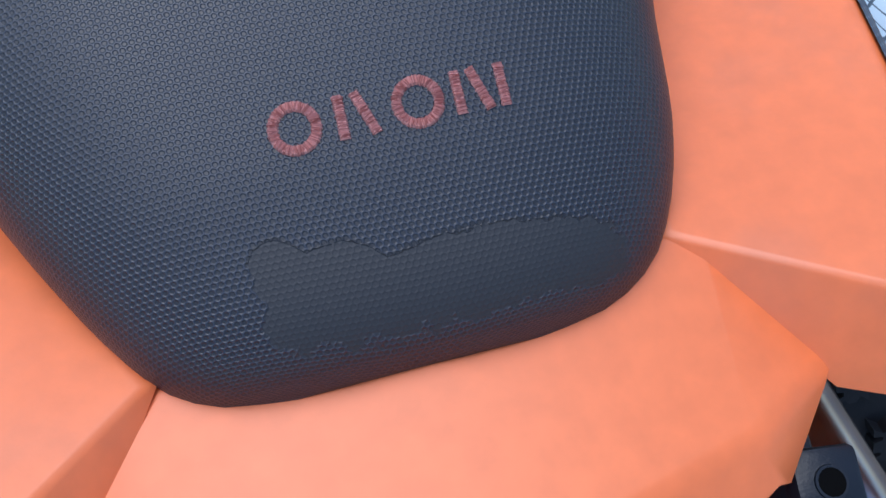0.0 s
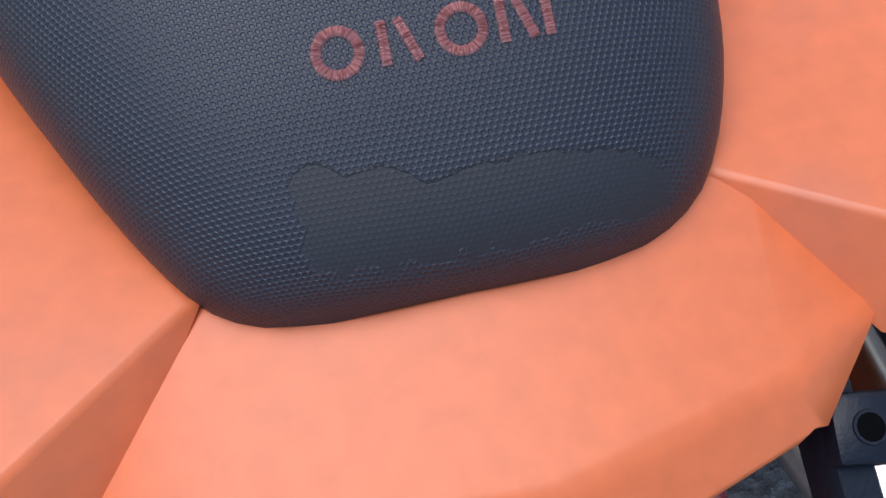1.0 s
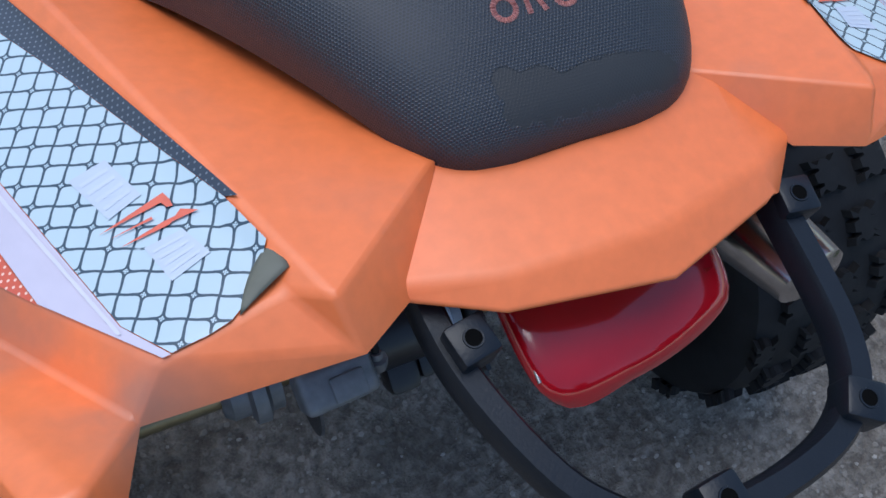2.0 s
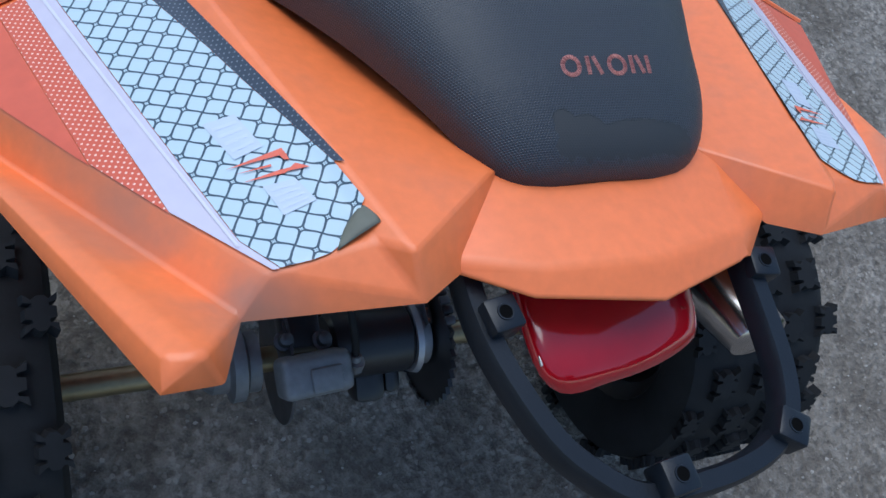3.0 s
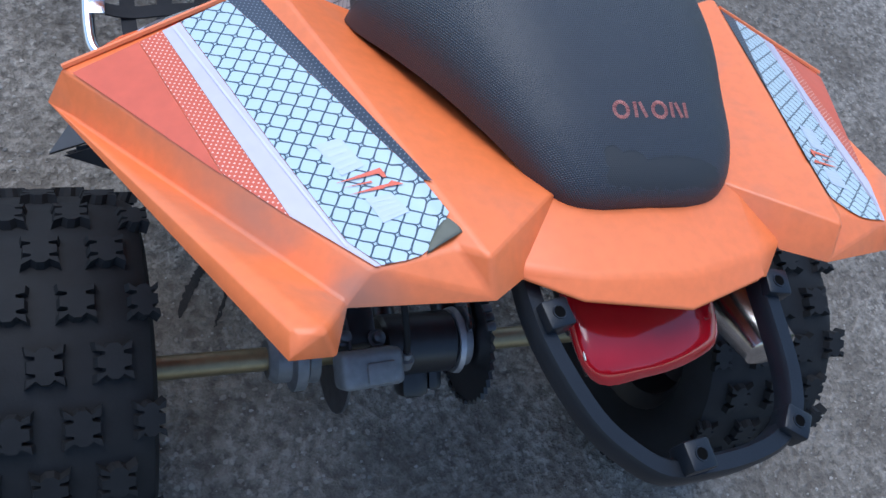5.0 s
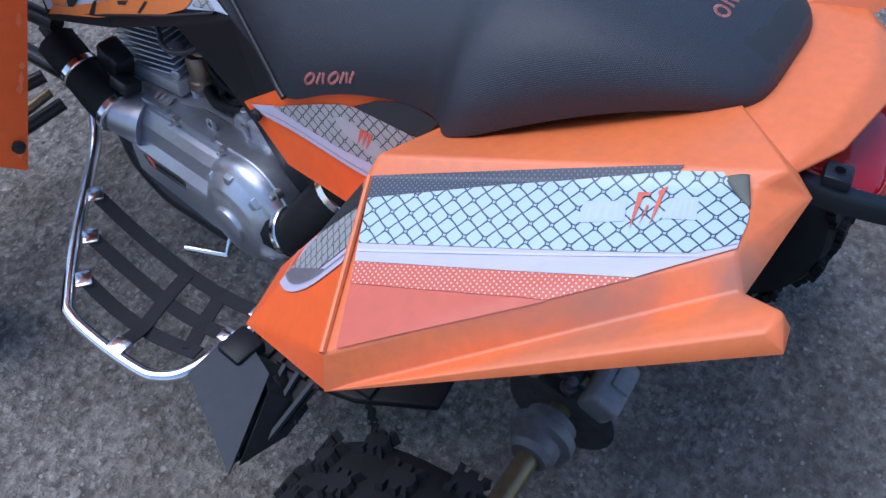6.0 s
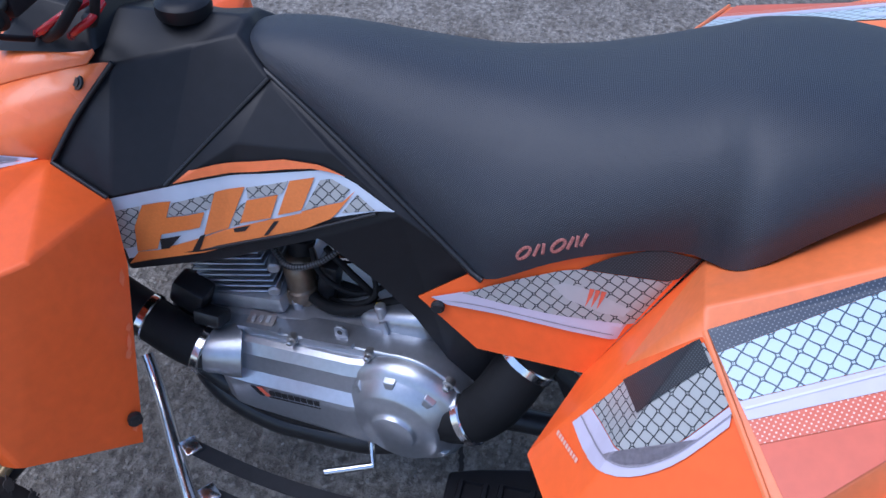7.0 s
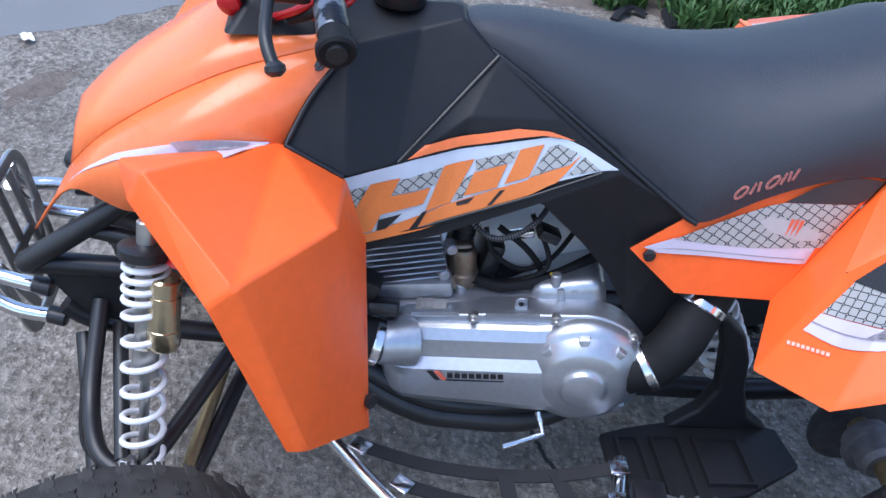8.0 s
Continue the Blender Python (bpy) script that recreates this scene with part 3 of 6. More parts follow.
fender_l = fender("rear_fender", -1)
fender_r = fender("rear_fender", 1)
fender_lip(fender_l, -1)
fender_lip(fender_r, 1)
TAIL = {"a": (-0.149, -0.116, 0.864), "b": (-0.097, -0.133, 0.874), "c": (0.002, -0.140, 0.880), "d": (0.092, -0.121, 0.869), "e": (0.137, -0.100, 0.8585),
        "f": (-0.151, -0.126, 0.857), "g": (-0.101, -0.154, 0.864), "h": (0.002, -0.171, 0.868), "i": (0.100, -0.142, 0.858),
        "j": (-0.112, -0.048, 0.862), "k": (0.100, -0.040, 0.8665), "n": (-0.01, -0.056, 0.868), "l": (-0.09, -0.02, 0.845), "m": (0.094, -0.015, 0.845),
        "f2": (-0.138, -0.110, 0.840), "g2": (-0.090, -0.130, 0.838), "h2": (0.0, -0.144, 0.838), "i2": (0.090, -0.118, 0.838)}
tail = part("tail_panel", facets(TAIL, ["j a b", "j b c n", "n c d k", "k d e", "a f g b", "b g h c", "c h i d", "d i e", "l j n k m", "f f2 g2 g", "g g2 h2 h", "h h2 i2 i"]), M_ORANGE, quad, "orange plastic tail panel behind the seat", bevel=0.005, seg=3, thick=0.0035, angle=20)
SIDE = {"a": (-0.177, 0.557, 0.612), "b": (-0.190, 0.478, 0.549), "c": (-0.209, 0.341, 0.560), "d": (-0.182, 0.228, 0.768), "e": (-0.176, 0.30, 0.763), "f": (-0.174, 0.40, 0.720), "g": (-0.172, 0.47, 0.682)}
for sd in (1, -1):
    pts = {k: (p[0] * sd, p[1], p[2]) for k, p in SIDE.items()}
    f = ["a b c d e f g"]
    part("side_panel", facets(pts, f if sd == 1 else [" ".join(f[0].split()[::-1])]), M_RED_ORANGE, quad, "orange plastic side panel under the seat", bevel=0.002, thick=0.004)

# Front fenders and nose
FF = {"t": (-0.157, 1.042, 0.727), "c": (-0.172, 0.958, 0.690), "r": (-0.446, 1.074, 0.720), "i": (-0.337, 1.180, 0.785), "w": (-0.329, 0.970, 0.724), "m": (-0.218, 0.928, 0.628),
      "bf": (-0.449, 0.990, 0.484), "br": (-0.328, 0.906, 0.400), "i2": (-0.335, 1.197, 0.745), "r2": (-0.446, 1.102, 0.693), "bf2": (-0.450, 1.012, 0.484), "n": (-0.20, 1.235, 0.715)}
FF_FACES = ["t c w", "t w r", "t r i", "c m w", "w m br", "w br bf", "w bf r", "i r r2 i2", "r bf bf2 r2", "t i n", "n i i2"]
for sd in (1, -1):
    pts = {k: (p[0] * sd, p[1], p[2]) for k, p in FF.items()}
    faces = FF_FACES if sd == 1 else [" ".join(f.split()[::-1]) for f in FF_FACES]
    part("front_fender", facets(pts, faces), M_RED_ORANGE, quad, "orange faceted plastic front fender", bevel=0.006, seg=4, thick=0.0035, angle=20)
NOSE_L = [(-0.158, 1.040, 0.724), (-0.170, 1.075, 0.702), (-0.185, 1.13, 0.665), (-0.192, 1.22, 0.632), (-0.15, 1.310, 0.634), (-0.112, 1.372, 0.540)]
NOSE_M = [(-0.121, 1.012, 0.774), (-0.140, 1.045, 0.772), (-0.168, 1.125, 0.748), (-0.170, 1.205, 0.705), (-0.142, 1.280, 0.668), (-0.110, 1.342, 0.592)]
NOSE_S = [(-0.090, 0.962, 0.838), (-0.100, 0.990, 0.839), (-0.130, 1.10, 0.812), (-0.134, 1.19, 0.764), (-0.122, 1.270, 0.700), (-0.100, 1.318, 0.640)]
NOSE_H = [(-0.085, 0.985, 0.850), (-0.090, 1.105, 0.836), (-0.085, 1.185, 0.794), (-0.075, 1.268, 0.733), (-0.066, 1.316, 0.685)]
NOSE_C = [(0.0, 1.07, 0.868), (0.0, 1.14, 0.842), (0.0, 1.215, 0.785), (0.0, 1.275, 0.738), (0.0, 1.322, 0.690)]


def strips(lines, n=6, mirror=True):
    """A smooth skin between lines of equal length."""
    bm = bmesh.new()
    rows = [spline(ln, n) for ln in lines]
    for side in ((1, -1) if mirror else (1,)):
        vs = [[bm.verts.new((p.x * side, p.y, p.z)) for p in r] for r in rows]
        for a, b in zip(vs, vs[1:]):
            for k in range(len(a) - 1):
                q = (a[k], a[k + 1], b[k + 1], b[k])
                bm.faces.new(q if side == 1 else q[::-1])
    bmesh.ops.remove_doubles(bm, verts=bm.verts, dist=0.0004)
    bmesh.ops.recalc_face_normals(bm, faces=bm.faces)
    return bm


nose = part("nose_cowl", strips([NOSE_L, NOSE_M, NOSE_S]), M_NOSE, quad, "orange plastic nose side cowl", thick=0.0035)
lift = [(x, y, z + 0.0025) for x, y, z in NOSE_S[1:]]
part("nose_top", strips([lift, NOSE_H, NOSE_C]), M_NOSE, quad, "glossy orange plastic nose top with overlapping seam", thick=0.0035)

# Tank covers
TK = {"w": (-0.066, 0.768, 0.832), "sl": (-0.146, 0.893, 0.706), "tl": (-0.170, 0.960, 0.693), "t": (-0.153, 1.040, 0.724), "p": (-0.088, 0.963, 0.836), "g": (-0.048, 0.870, 0.853), "f": (-0.118, 1.010, 0.774),
      "top": (-0.035, 0.815, 0.868), "ct": (0.0, 0.815, 0.876), "cw": (0.0, 0.80, 0.856), "cp": (0.0, 0.968, 0.868), "p2": (-0.092, 1.07, 0.832), "cp2": (0.0, 1.08, 0.856)}
bm = facets(TK, ["p p2 cp2 cp", "w sl tl g", "g tl f p", "tl t f", "w g top", "top g p cp ct", "w top ct cw"], mirror=True)
bmesh.ops.remove_doubles(bm, verts=bm.verts, dist=0.0005)
bmesh.ops.recalc_face_normals(bm, faces=bm.faces)
for sd in (-1, 1):
    part("cover_seam", rod((sd * 0.068, 0.767, 0.833), (sd * 0.150, 0.892, 0.707), 0.0028, 8), M_WELT, quad)
for sd in (-1, 1):
    edge_line = spline([(sd * 0.089, 0.961, 0.840), (sd * 0.122, 1.009, 0.777), (sd * 0.159, 1.037, 0.726)], 6) + spline([(sd * 0.159, 1.037, 0.726), (sd * 0.174, 0.962, 0.694)], 4)[1:]
    part("cover_edge", sweep(edge_line, 0.0035), M_WELT, quad)
part("tank_cover", bm, M_BLACK, quad, "satin black plastic tank cover", bevel=0.005, seg=3, thick=0.003, angle=10)
TS = {"w": (-0.070, 0.765, 0.828), "sl": (-0.150, 0.891, 0.706), "tl": (-0.168, 0.980, 0.689), "bl": (-0.168, 0.965, 0.562), "bm": (-0.158, 0.83, 0.610), "br": (-0.153, 0.690, 0.662), "e": (-0.147, 0.586, 0.714),
      "s2": (-0.1189, 0.80, 0.767), "s3": (-0.1163, 0.675, 0.771),
      "sb": (-0.170, 0.485, 0.668), "x": (-0.164, 0.440, 0.555), "x2": (-0.160, 0.450, 0.500), "y": (-0.157, 0.464, 0.418), "z": (-0.156, 0.523, 0.488), "z2": (-0.154, 0.568, 0.548), "z3": (-0.152, 0.618, 0.600)}
for sd in (1, -1):
    pts = {k: (p[0] * sd, p[1], p[2]) for k, p in TS.items()}
    fs = ["w sl s2", "w s2 s3", "w s3 e", "sl tl bl bm br e s3 s2", "w e sb", "e br z3 z2 z y x2 x sb"]
    part("side_cover", facets(pts, fs if sd == 1 else [" ".join(f.split()[::-1]) for f in fs]), M_BLACK, quad, "satin black plastic side cover", thick=0.003, bevel=0.003, angle=8)

# Tail lamp, rack, muffler
M_LAMP = node_mat("red_lens", (0.42, 0.004, 0.012), 0.13, vary=0.08, bump=0.0, coat=0.6)
LAMP = {"a": (-0.079, -0.080, 0.824), "d": (-0.077, -0.181, 0.813), "dm": (-0.020, -0.184, 0.814), "c": (0.038, -0.166, 0.815), "b": (0.046, -0.080, 0.824),
        "ha": (-0.083, -0.080, 0.812), "h": (-0.080, -0.190, 0.800), "hm": (-0.015, -0.200, 0.802), "g": (0.052, -0.184, 0.804), "r": (0.078, -0.160, 0.804), "ra": (0.081, -0.080, 0.812),
        "wa": (-0.080, -0.080, 0.79), "w": (-0.070, -0.197, 0.788), "wm": (-0.012, -0.204, 0.789), "v": (0.056, -0.190, 0.791), "u": (0.082, -0.163, 0.792), "ua": (0.080, -0.080, 0.79)}


def lamp_body():
    """Three outlines, top, ridge and foot, joined by rounded flanks and closed."""
    def outline(names, n=40):
        line = spline([LAMP[k] for k in names.split()], 16)
        run = [0.0]
        for p, q in zip(line, line[1:]):
            run.append(run[-1] + (q - p).length)
        out = []
        for i in range(n + 1):
            d = run[-1] * i / n
            j = min(max(k for k in range(len(run)) if run[k] <= d + 1e-9), len(line) - 2)
            out.append(line[j].lerp(line[j + 1], (d - run[j]) / max(run[j + 1] - run[j], 1e-9)))
        return out
    top, ridge, foot = outline("a d dm c b"), outline("ha h hm g r ra"), outline("wa w wm v u ua")
    mid_t, mid_f = Vector((-0.012, -0.11, 0.8225)), Vector((0.0, -0.10, 0.782))
    bm = bmesh.new()
    rows = []
    for t, r, f in zip(top, ridge, foot):
        prof = [mid_t, mid_t.lerp(t, 0.55), mid_t.lerp(t, 0.92), t.lerp(r, 0.45) + Vector((0, 0, 0.001)), r, f, f.lerp(mid_f, 0.3), mid_f]
        for _ in range(2):
            prof = [prof[0]] + [w for p, q in zip(prof, prof[1:]) for w in (p.lerp(q, 0.25), p.lerp(q, 0.75))] + [prof[-1]]
        rows.append([bm.verts.new(p) for p in prof])
    for p, q in zip(rows, rows[1:]):
        for j in range(len(p) - 1):
            bm.faces.new((p[j], p[j + 1], q[j + 1], q[j]))
    bmesh.ops.remove_doubles(bm, verts=bm.verts, dist=0.00002)
    return bm


lamp = part("tail_lamp", lamp_body(), M_LAMP, quad, "glossy red plastic tail lamp with a rounded edge")
part("lamp_base", sweep([(-0.074, -0.10, 0.786), (-0.066, -0.190, 0.784), (-0.012, -0.197, 0.785), (0.053, -0.184, 0.787), (0.076, -0.158, 0.788), (0.076, -0.10, 0.786)], [(-0.003, -0.004), (0.003, -0.004), (0.003, 0.004), (-0.003, 0.004)], up=(0, 0, 1)), M_FRAME, lamp)
part("lamp_seam", sweep([(-0.0795, -0.082, 0.8185), (-0.0795, -0.185, 0.8065)], 0.0012), M_STEEL, lamp)
part("lamp_block", box((0.12, 0.09, 0.04), (0.0, -0.10, 0.765), (0, 0, 0), bevel=0.01), M_FRAME, lamp)
for k in range(2):
    part("lens_mark", box((0.012, 0.004, 0.0015), (0.058 + 0.004 * k, -0.148 - 0.008 * k, 0.8105 - 0.0012 * k), (-8, 24, 20)), M_RED, lamp)
rack_line = spline([(-0.132, -0.060, 0.838), (-0.135, -0.135, 0.838), (-0.127, -0.185, 0.836), (-0.105, -0.243, 0.834), (-0.080, -0.274, 0.833), (-0.052, -0.294, 0.833), (-0.015, -0.296, 0.833), (0.030, -0.293, 0.833), (0.068, -0.283, 0.833), (0.094, -0.263, 0.834), (0.106, -0.235, 0.835), (0.111, -0.20, 0.836), (0.114, -0.13, 0.838), (0.118, -0.06, 0.838)], 4)
rsec = [(-0.0095, -0.012), (-0.005, -0.016), (0.005, -0.016), (0.0095, -0.012), (0.0095, 0.004), (0.0065, 0.009), (-0.0065, 0.009), (-0.0095, 0.004)]
rack = part("grab_rail", sweep(rack_line, rsec, up=(0, 0, 1)), M_RACK, quad, "dark grey painted steel grab rail loop")
for x, y, z, a in ((-0.123, -0.157, 0.845, 10), (0.119, -0.142, 0.842, -8), (0.086, -0.273, 0.838, -35), (-0.030, -0.289, 0.845, 5)):
    bm = box((0.026, 0.026, 0.026), (x, y, z), (0, 0, a), bevel=0.003)
    tab = part("rail_mount", bm, M_RACK, rack)
    # a near-black disc paints the shaded inside of the hole; the mount is solid
    part("hole_disc", turned((x, y, z + 0.0125), (x, y, z + 0.0140), [(0, 0.0058), (0.0012, 0.0058)], 14), M_HOLE, tab)
    part("hole_rim", turned((x, y, z + 0.0125), (x, y, z + 0.0145), [(0, 0.0066), (0.0014, 0.0062), (0.0014, 0.0052), (0.0006, 0.0052)], 16, caps=False), M_RACK, tab)
MUF_A, MUF_B = Vector((0.112, 0.20, 0.650)), Vector((0.160, -0.178, 0.765))
bm = turned(MUF_A, MUF_B, [(0, 0.024), (0.02, 0.034), (0.29, 0.034), (0.31, 0.0325), (0.385, 0.026), (0.400, 0.0245), (0.403, 0.020), (0.404, 0.0)], 28)
for v in bm.verts:
    v.co.x += (v.co.x - 0.15) * 0.25
muf = part("muffler", bm, M_MUF, quad, "polished steel muffler with a tapered end")
mt = (MUF_B - MUF_A).normalized()
part("muffler_band", turned(MUF_A + mt * 0.26, MUF_A + mt * 0.28, [(0, 0.034), (0.003, 0.037), (0.017, 0.037), (0.02, 0.034)], 28), M_STEEL, muf)

# Wheels
NOTCH = [(-0.5, 0.5), (-0.47, 0.29), (-0.24, 0.25), (-0.24, 0.17), (-0.45, 0.13), (-0.45, -0.13), (-0.24, -0.17), (-0.24, -0.25), (-0.47, -0.29), (-0.5, -0.5), (-0.24, -0.34), (-0.10, -0.45), (0.10, -0.45), (0.24, -0.34),
         (0.5, -0.5), (0.47, -0.29), (0.24, -0.25), (0.24, -0.17), (0.45, -0.13), (0.45, 0.13), (0.24, 0.17), (0.24, 0.25), (0.47, 0.29), (0.5, 0.5), (0.24, 0.34), (0.10, 0.45), (-0.10, 0.45), (-0.24, 0.34)]


def carcass(r, w):
    """A tyre's body with its axle along x, centred on the origin."""
    prof = [(-w * 0.40, r * 0.56), (-w * 0.49, r * 0.66), (-w * 0.5, r * 0.80), (-w * 0.47, r * 0.90), (-w * 0.40, r * 0.935), (-w * 0.2, r * 0.95), (0, r * 0.955), (w * 0.2, r * 0.95), (w * 0.40, r * 0.935), (w * 0.47, r * 0.90), (w * 0.5, r * 0.80), (w * 0.49, r * 0.66), (w * 0.40, r * 0.56)]
    return turned((-1, 0, 0), (1, 0, 0), [(1 + a, b) for a, b in prof], 48, caps=False)


def tread_mesh(r, w, x, wide, block):
    """One tread block at the top of the tyre."""
    bm = bmesh.new()
    rr = r * ((0.94 if w > 0.18 else 0.955) - 0.05 * (abs(x) / (w / 2)) ** 3)
    tip = r * ((1.0 if w > 0.18 else 0.962) - 0.05 * (abs(x) / (w / 2)) ** 3)
    lean = 0.5 * x / (w / 2)
    top, low = [], []
    for px, py in NOTCH:
        for lst, rad, grow in ((top, tip, 0.95), (low, rr, 1.08)):
            q = py * block / r * grow
            lst.append(bm.verts.new((x + px * wide * grow + lean * (rad - rr), rad * math.sin(q), rad * math.cos(q))))
    bm.faces.new(top)
    for i in range(len(NOTCH)):
        bm.faces.new((top[i], low[i], low[(i + 1) % len(NOTCH)], top[(i + 1) % len(NOTCH)]))
    bmesh.ops.recalc_face_normals(bm, faces=bm.faces)
    me = bpy.data.meshes.new("tread_block")
    bm.to_mesh(me)
    bm.free()
    me.materials.append(M_RUBBER if w > 0.18 else M_DUSTY)
    return me


def wheel(at, r, w, rows, block, lugs, label, steer=0.0):
    bm = carcass(r, w)
    bmesh.ops.transform(bm, matrix=pose(*at, 0, 0, steer), verts=bm.verts)
    ty = part("tyre", bm, M_RUBBER if w > 0.18 else M_DUSTY, quad, label)
    bm = bmesh.new()
    rim = [(-w * 0.40, r * 0.56), (-w * 0.42, r * 0.60), (-w * 0.36, r * 0.55), (-w * 0.3, r * 0.47), (0, r * 0.44), (w * 0.1, r * 0.2), (w * 0.1, 0.01)]
    turned((at[0] - 1, at[1], at[2]), (at[0] + 1, at[1], at[2]), [(1 + a, b) for a, b in rim], 32, bm, caps=False)
    turned((at[0] - 1, at[1], at[2]), (at[0] + 1, at[1], at[2]), [(1 - a, b) for a, b in rim[:4]] + [(1 - 0, r * 0.44)], 32, bm, caps=False)
    bmesh.ops.transform(bm, matrix=pose(*at, 0, 0, steer) @ Matrix.Translation(-Vector(at)), verts=bm.verts)
    part("rim", bm, M_FRAME, ty, "black steel rim")
    WHEELS.append((ty, at, r, w, rows, block, lugs, steer))
    return ty


WHEELS = []
R_LUGS = [(-0.1, 0.034), (-0.066, 0.041), (-0.033, 0.041), (0.0, 0.041), (0.033, 0.041), (0.066, 0.041), (0.1, 0.034)]
F_LUGS = [(-0.062, 0.026), (-0.032, 0.022), (0.0, 0.022), (0.032, 0.022), (0.062, 0.026)]
for sd in (-1, 1):
    wheel((0.50 * sd - 0.02, 0.04, 0.245), 0.247, 0.235, 11, 0.046, R_LUGS, "black knobbly rear tyre with cross-shaped blocks")
    wheel((0.515 * sd - 0.015, 1.215, 0.236), 0.238, 0.165, 34, 0.020, F_LUGS, "dusty black knobbly front tyre, steered a little", 18.0)

# Rear axle and brake
part("rear_axle", rod((-0.44, 0.04, 0.245), (0.44, 0.04, 0.245), 0.017), M_GOLD, quad, "gold zinc-plated steel rear axle")
part("axle_carrier", turned((-0.075, 0.04, 0.258), (0.042, 0.04, 0.258), [(0, 0.041), (0.006, 0.046), (0.111, 0.046), (0.117, 0.041)], 28), M_FRAME, quad)
hub = part("axle_hub", turned((-0.235, 0.04, 0.245), (-0.165, 0.04, 0.245), [(0, 0.028), (0.01, 0.036), (0.03, 0.036), (0.034, 0.05), (0.05, 0.05), (0.055, 0.04), (0.07, 0.04)], 28), M_CAL, quad)
part("brake_disc", turned((-0.139, 0.04, 0.245), (-0.135, 0.04, 0.245), [(0, 0.018), (0.0, 0.088), (0.004, 0.088), (0.004, 0.018)], 36, caps=False), M_DARKM, quad, "dark steel brake disc")
cal = part("brake_caliper", box((0.090, 0.052, 0.050), (-0.115, -0.014, 0.325), (24, 0, 3), bevel=0.010, seg=3), M_CAL, quad, "grey cast brake caliper")
part("caliper_face", box((0.040, 0.030, 0.006), (-0.105, -0.030, 0.347), (24, 0, 3), bevel=0.003), M_CAL, cal)
part("caliper_bracket", box((0.05, 0.06, 0.04), (-0.118, 0.055, 0.306), (10, 0, 0), bevel=0.006), M_FRAME, cal)
for x, y, z in ((-0.143, 0.035, 0.318), (-0.095, 0.03, 0.318), (-0.118, 0.085, 0.335), (-0.15, 0.09, 0.325)):
    part("caliper_bolt", turned((x, y, z), (x, y - 0.006, z + 0.024), [(0, 0.013), (0.008, 0.013), (0.009, 0.009), (0.022, 0.008), (0.024, 0.005)], 12), M_DARKM if y < 0.08 else M_CAL, cal)
part("brake_hose", sweep(spline([(-0.063, -0.004, 0.341), (-0.066, 0.012, 0.365), (-0.074, 0.06, 0.40), (-0.08, 0.15, 0.42), (-0.08, 0.30, 0.5)], 6), 0.005), M_HOSE, cal)
part("hose_nut", turned((-0.063, -0.014, 0.322), (-0.063, -0.004, 0.344), [(0, 0.012), (0.006, 0.013), (0.014, 0.013), (0.016, 0.008), (0.024, 0.007)], 10), M_CAL, cal)
part("carrier_lug", box((0.045, 0.05, 0.045), (-0.018, -0.005, 0.222), (30, 0, 0), bevel=0.012), M_FRAME, quad)
part("carrier_lug", box((0.025, 0.05, 0.035), (0.018, 0.003, 0.220), (30, 0, 0), bevel=0.01), M_FRAME, quad)
bm = bmesh.new()
sp = []
for k in range(76):
    a = 2 * math.pi * k / 76
    r = 0.098 if k % 2 else 0.090
    sp.append((r * math.cos(a), r * math.sin(a)))
part("sprocket", plate(sp, (0.074, 0.04, 0.248), (0, 1, 0), (0, 0, 1), 0.006, bm), M_FRAME, quad, "dark steel chain sprocket")
for k in range(30):
    a = radians(-150 + k * 8.6)
    y, z = 0.04 + 0.0955 * math.cos(a), 0.248 + 0.0955 * math.sin(a)
    part("chain_link", box((0.015, 0.0125, 0.008), (0.074, y, z), (math.degrees(a) + 90, 0, 0), bevel=0.003), M_DARKM if k % 2 else M_FRAME, quad)
part("hub_plate", plate([(-0.02, -0.03), (0.03, -0.04), (0.045, 0.0), (0.03, 0.035), (-0.02, 0.03)], (0.060, 0.055, 0.282), (0, 1, 0), (0, 0, 1), 0.006), M_CHROME, quad, "bright sprocket guard")
part("sprocket_hub", turned((0.042, 0.04, 0.256), (0.066, 0.04, 0.256), [(0, 0.049), (0.008, 0.051), (0.012, 0.040), (0.024, 0.040)], 28), M_ALU_RAW, quad, "bare aluminium sprocket hub")

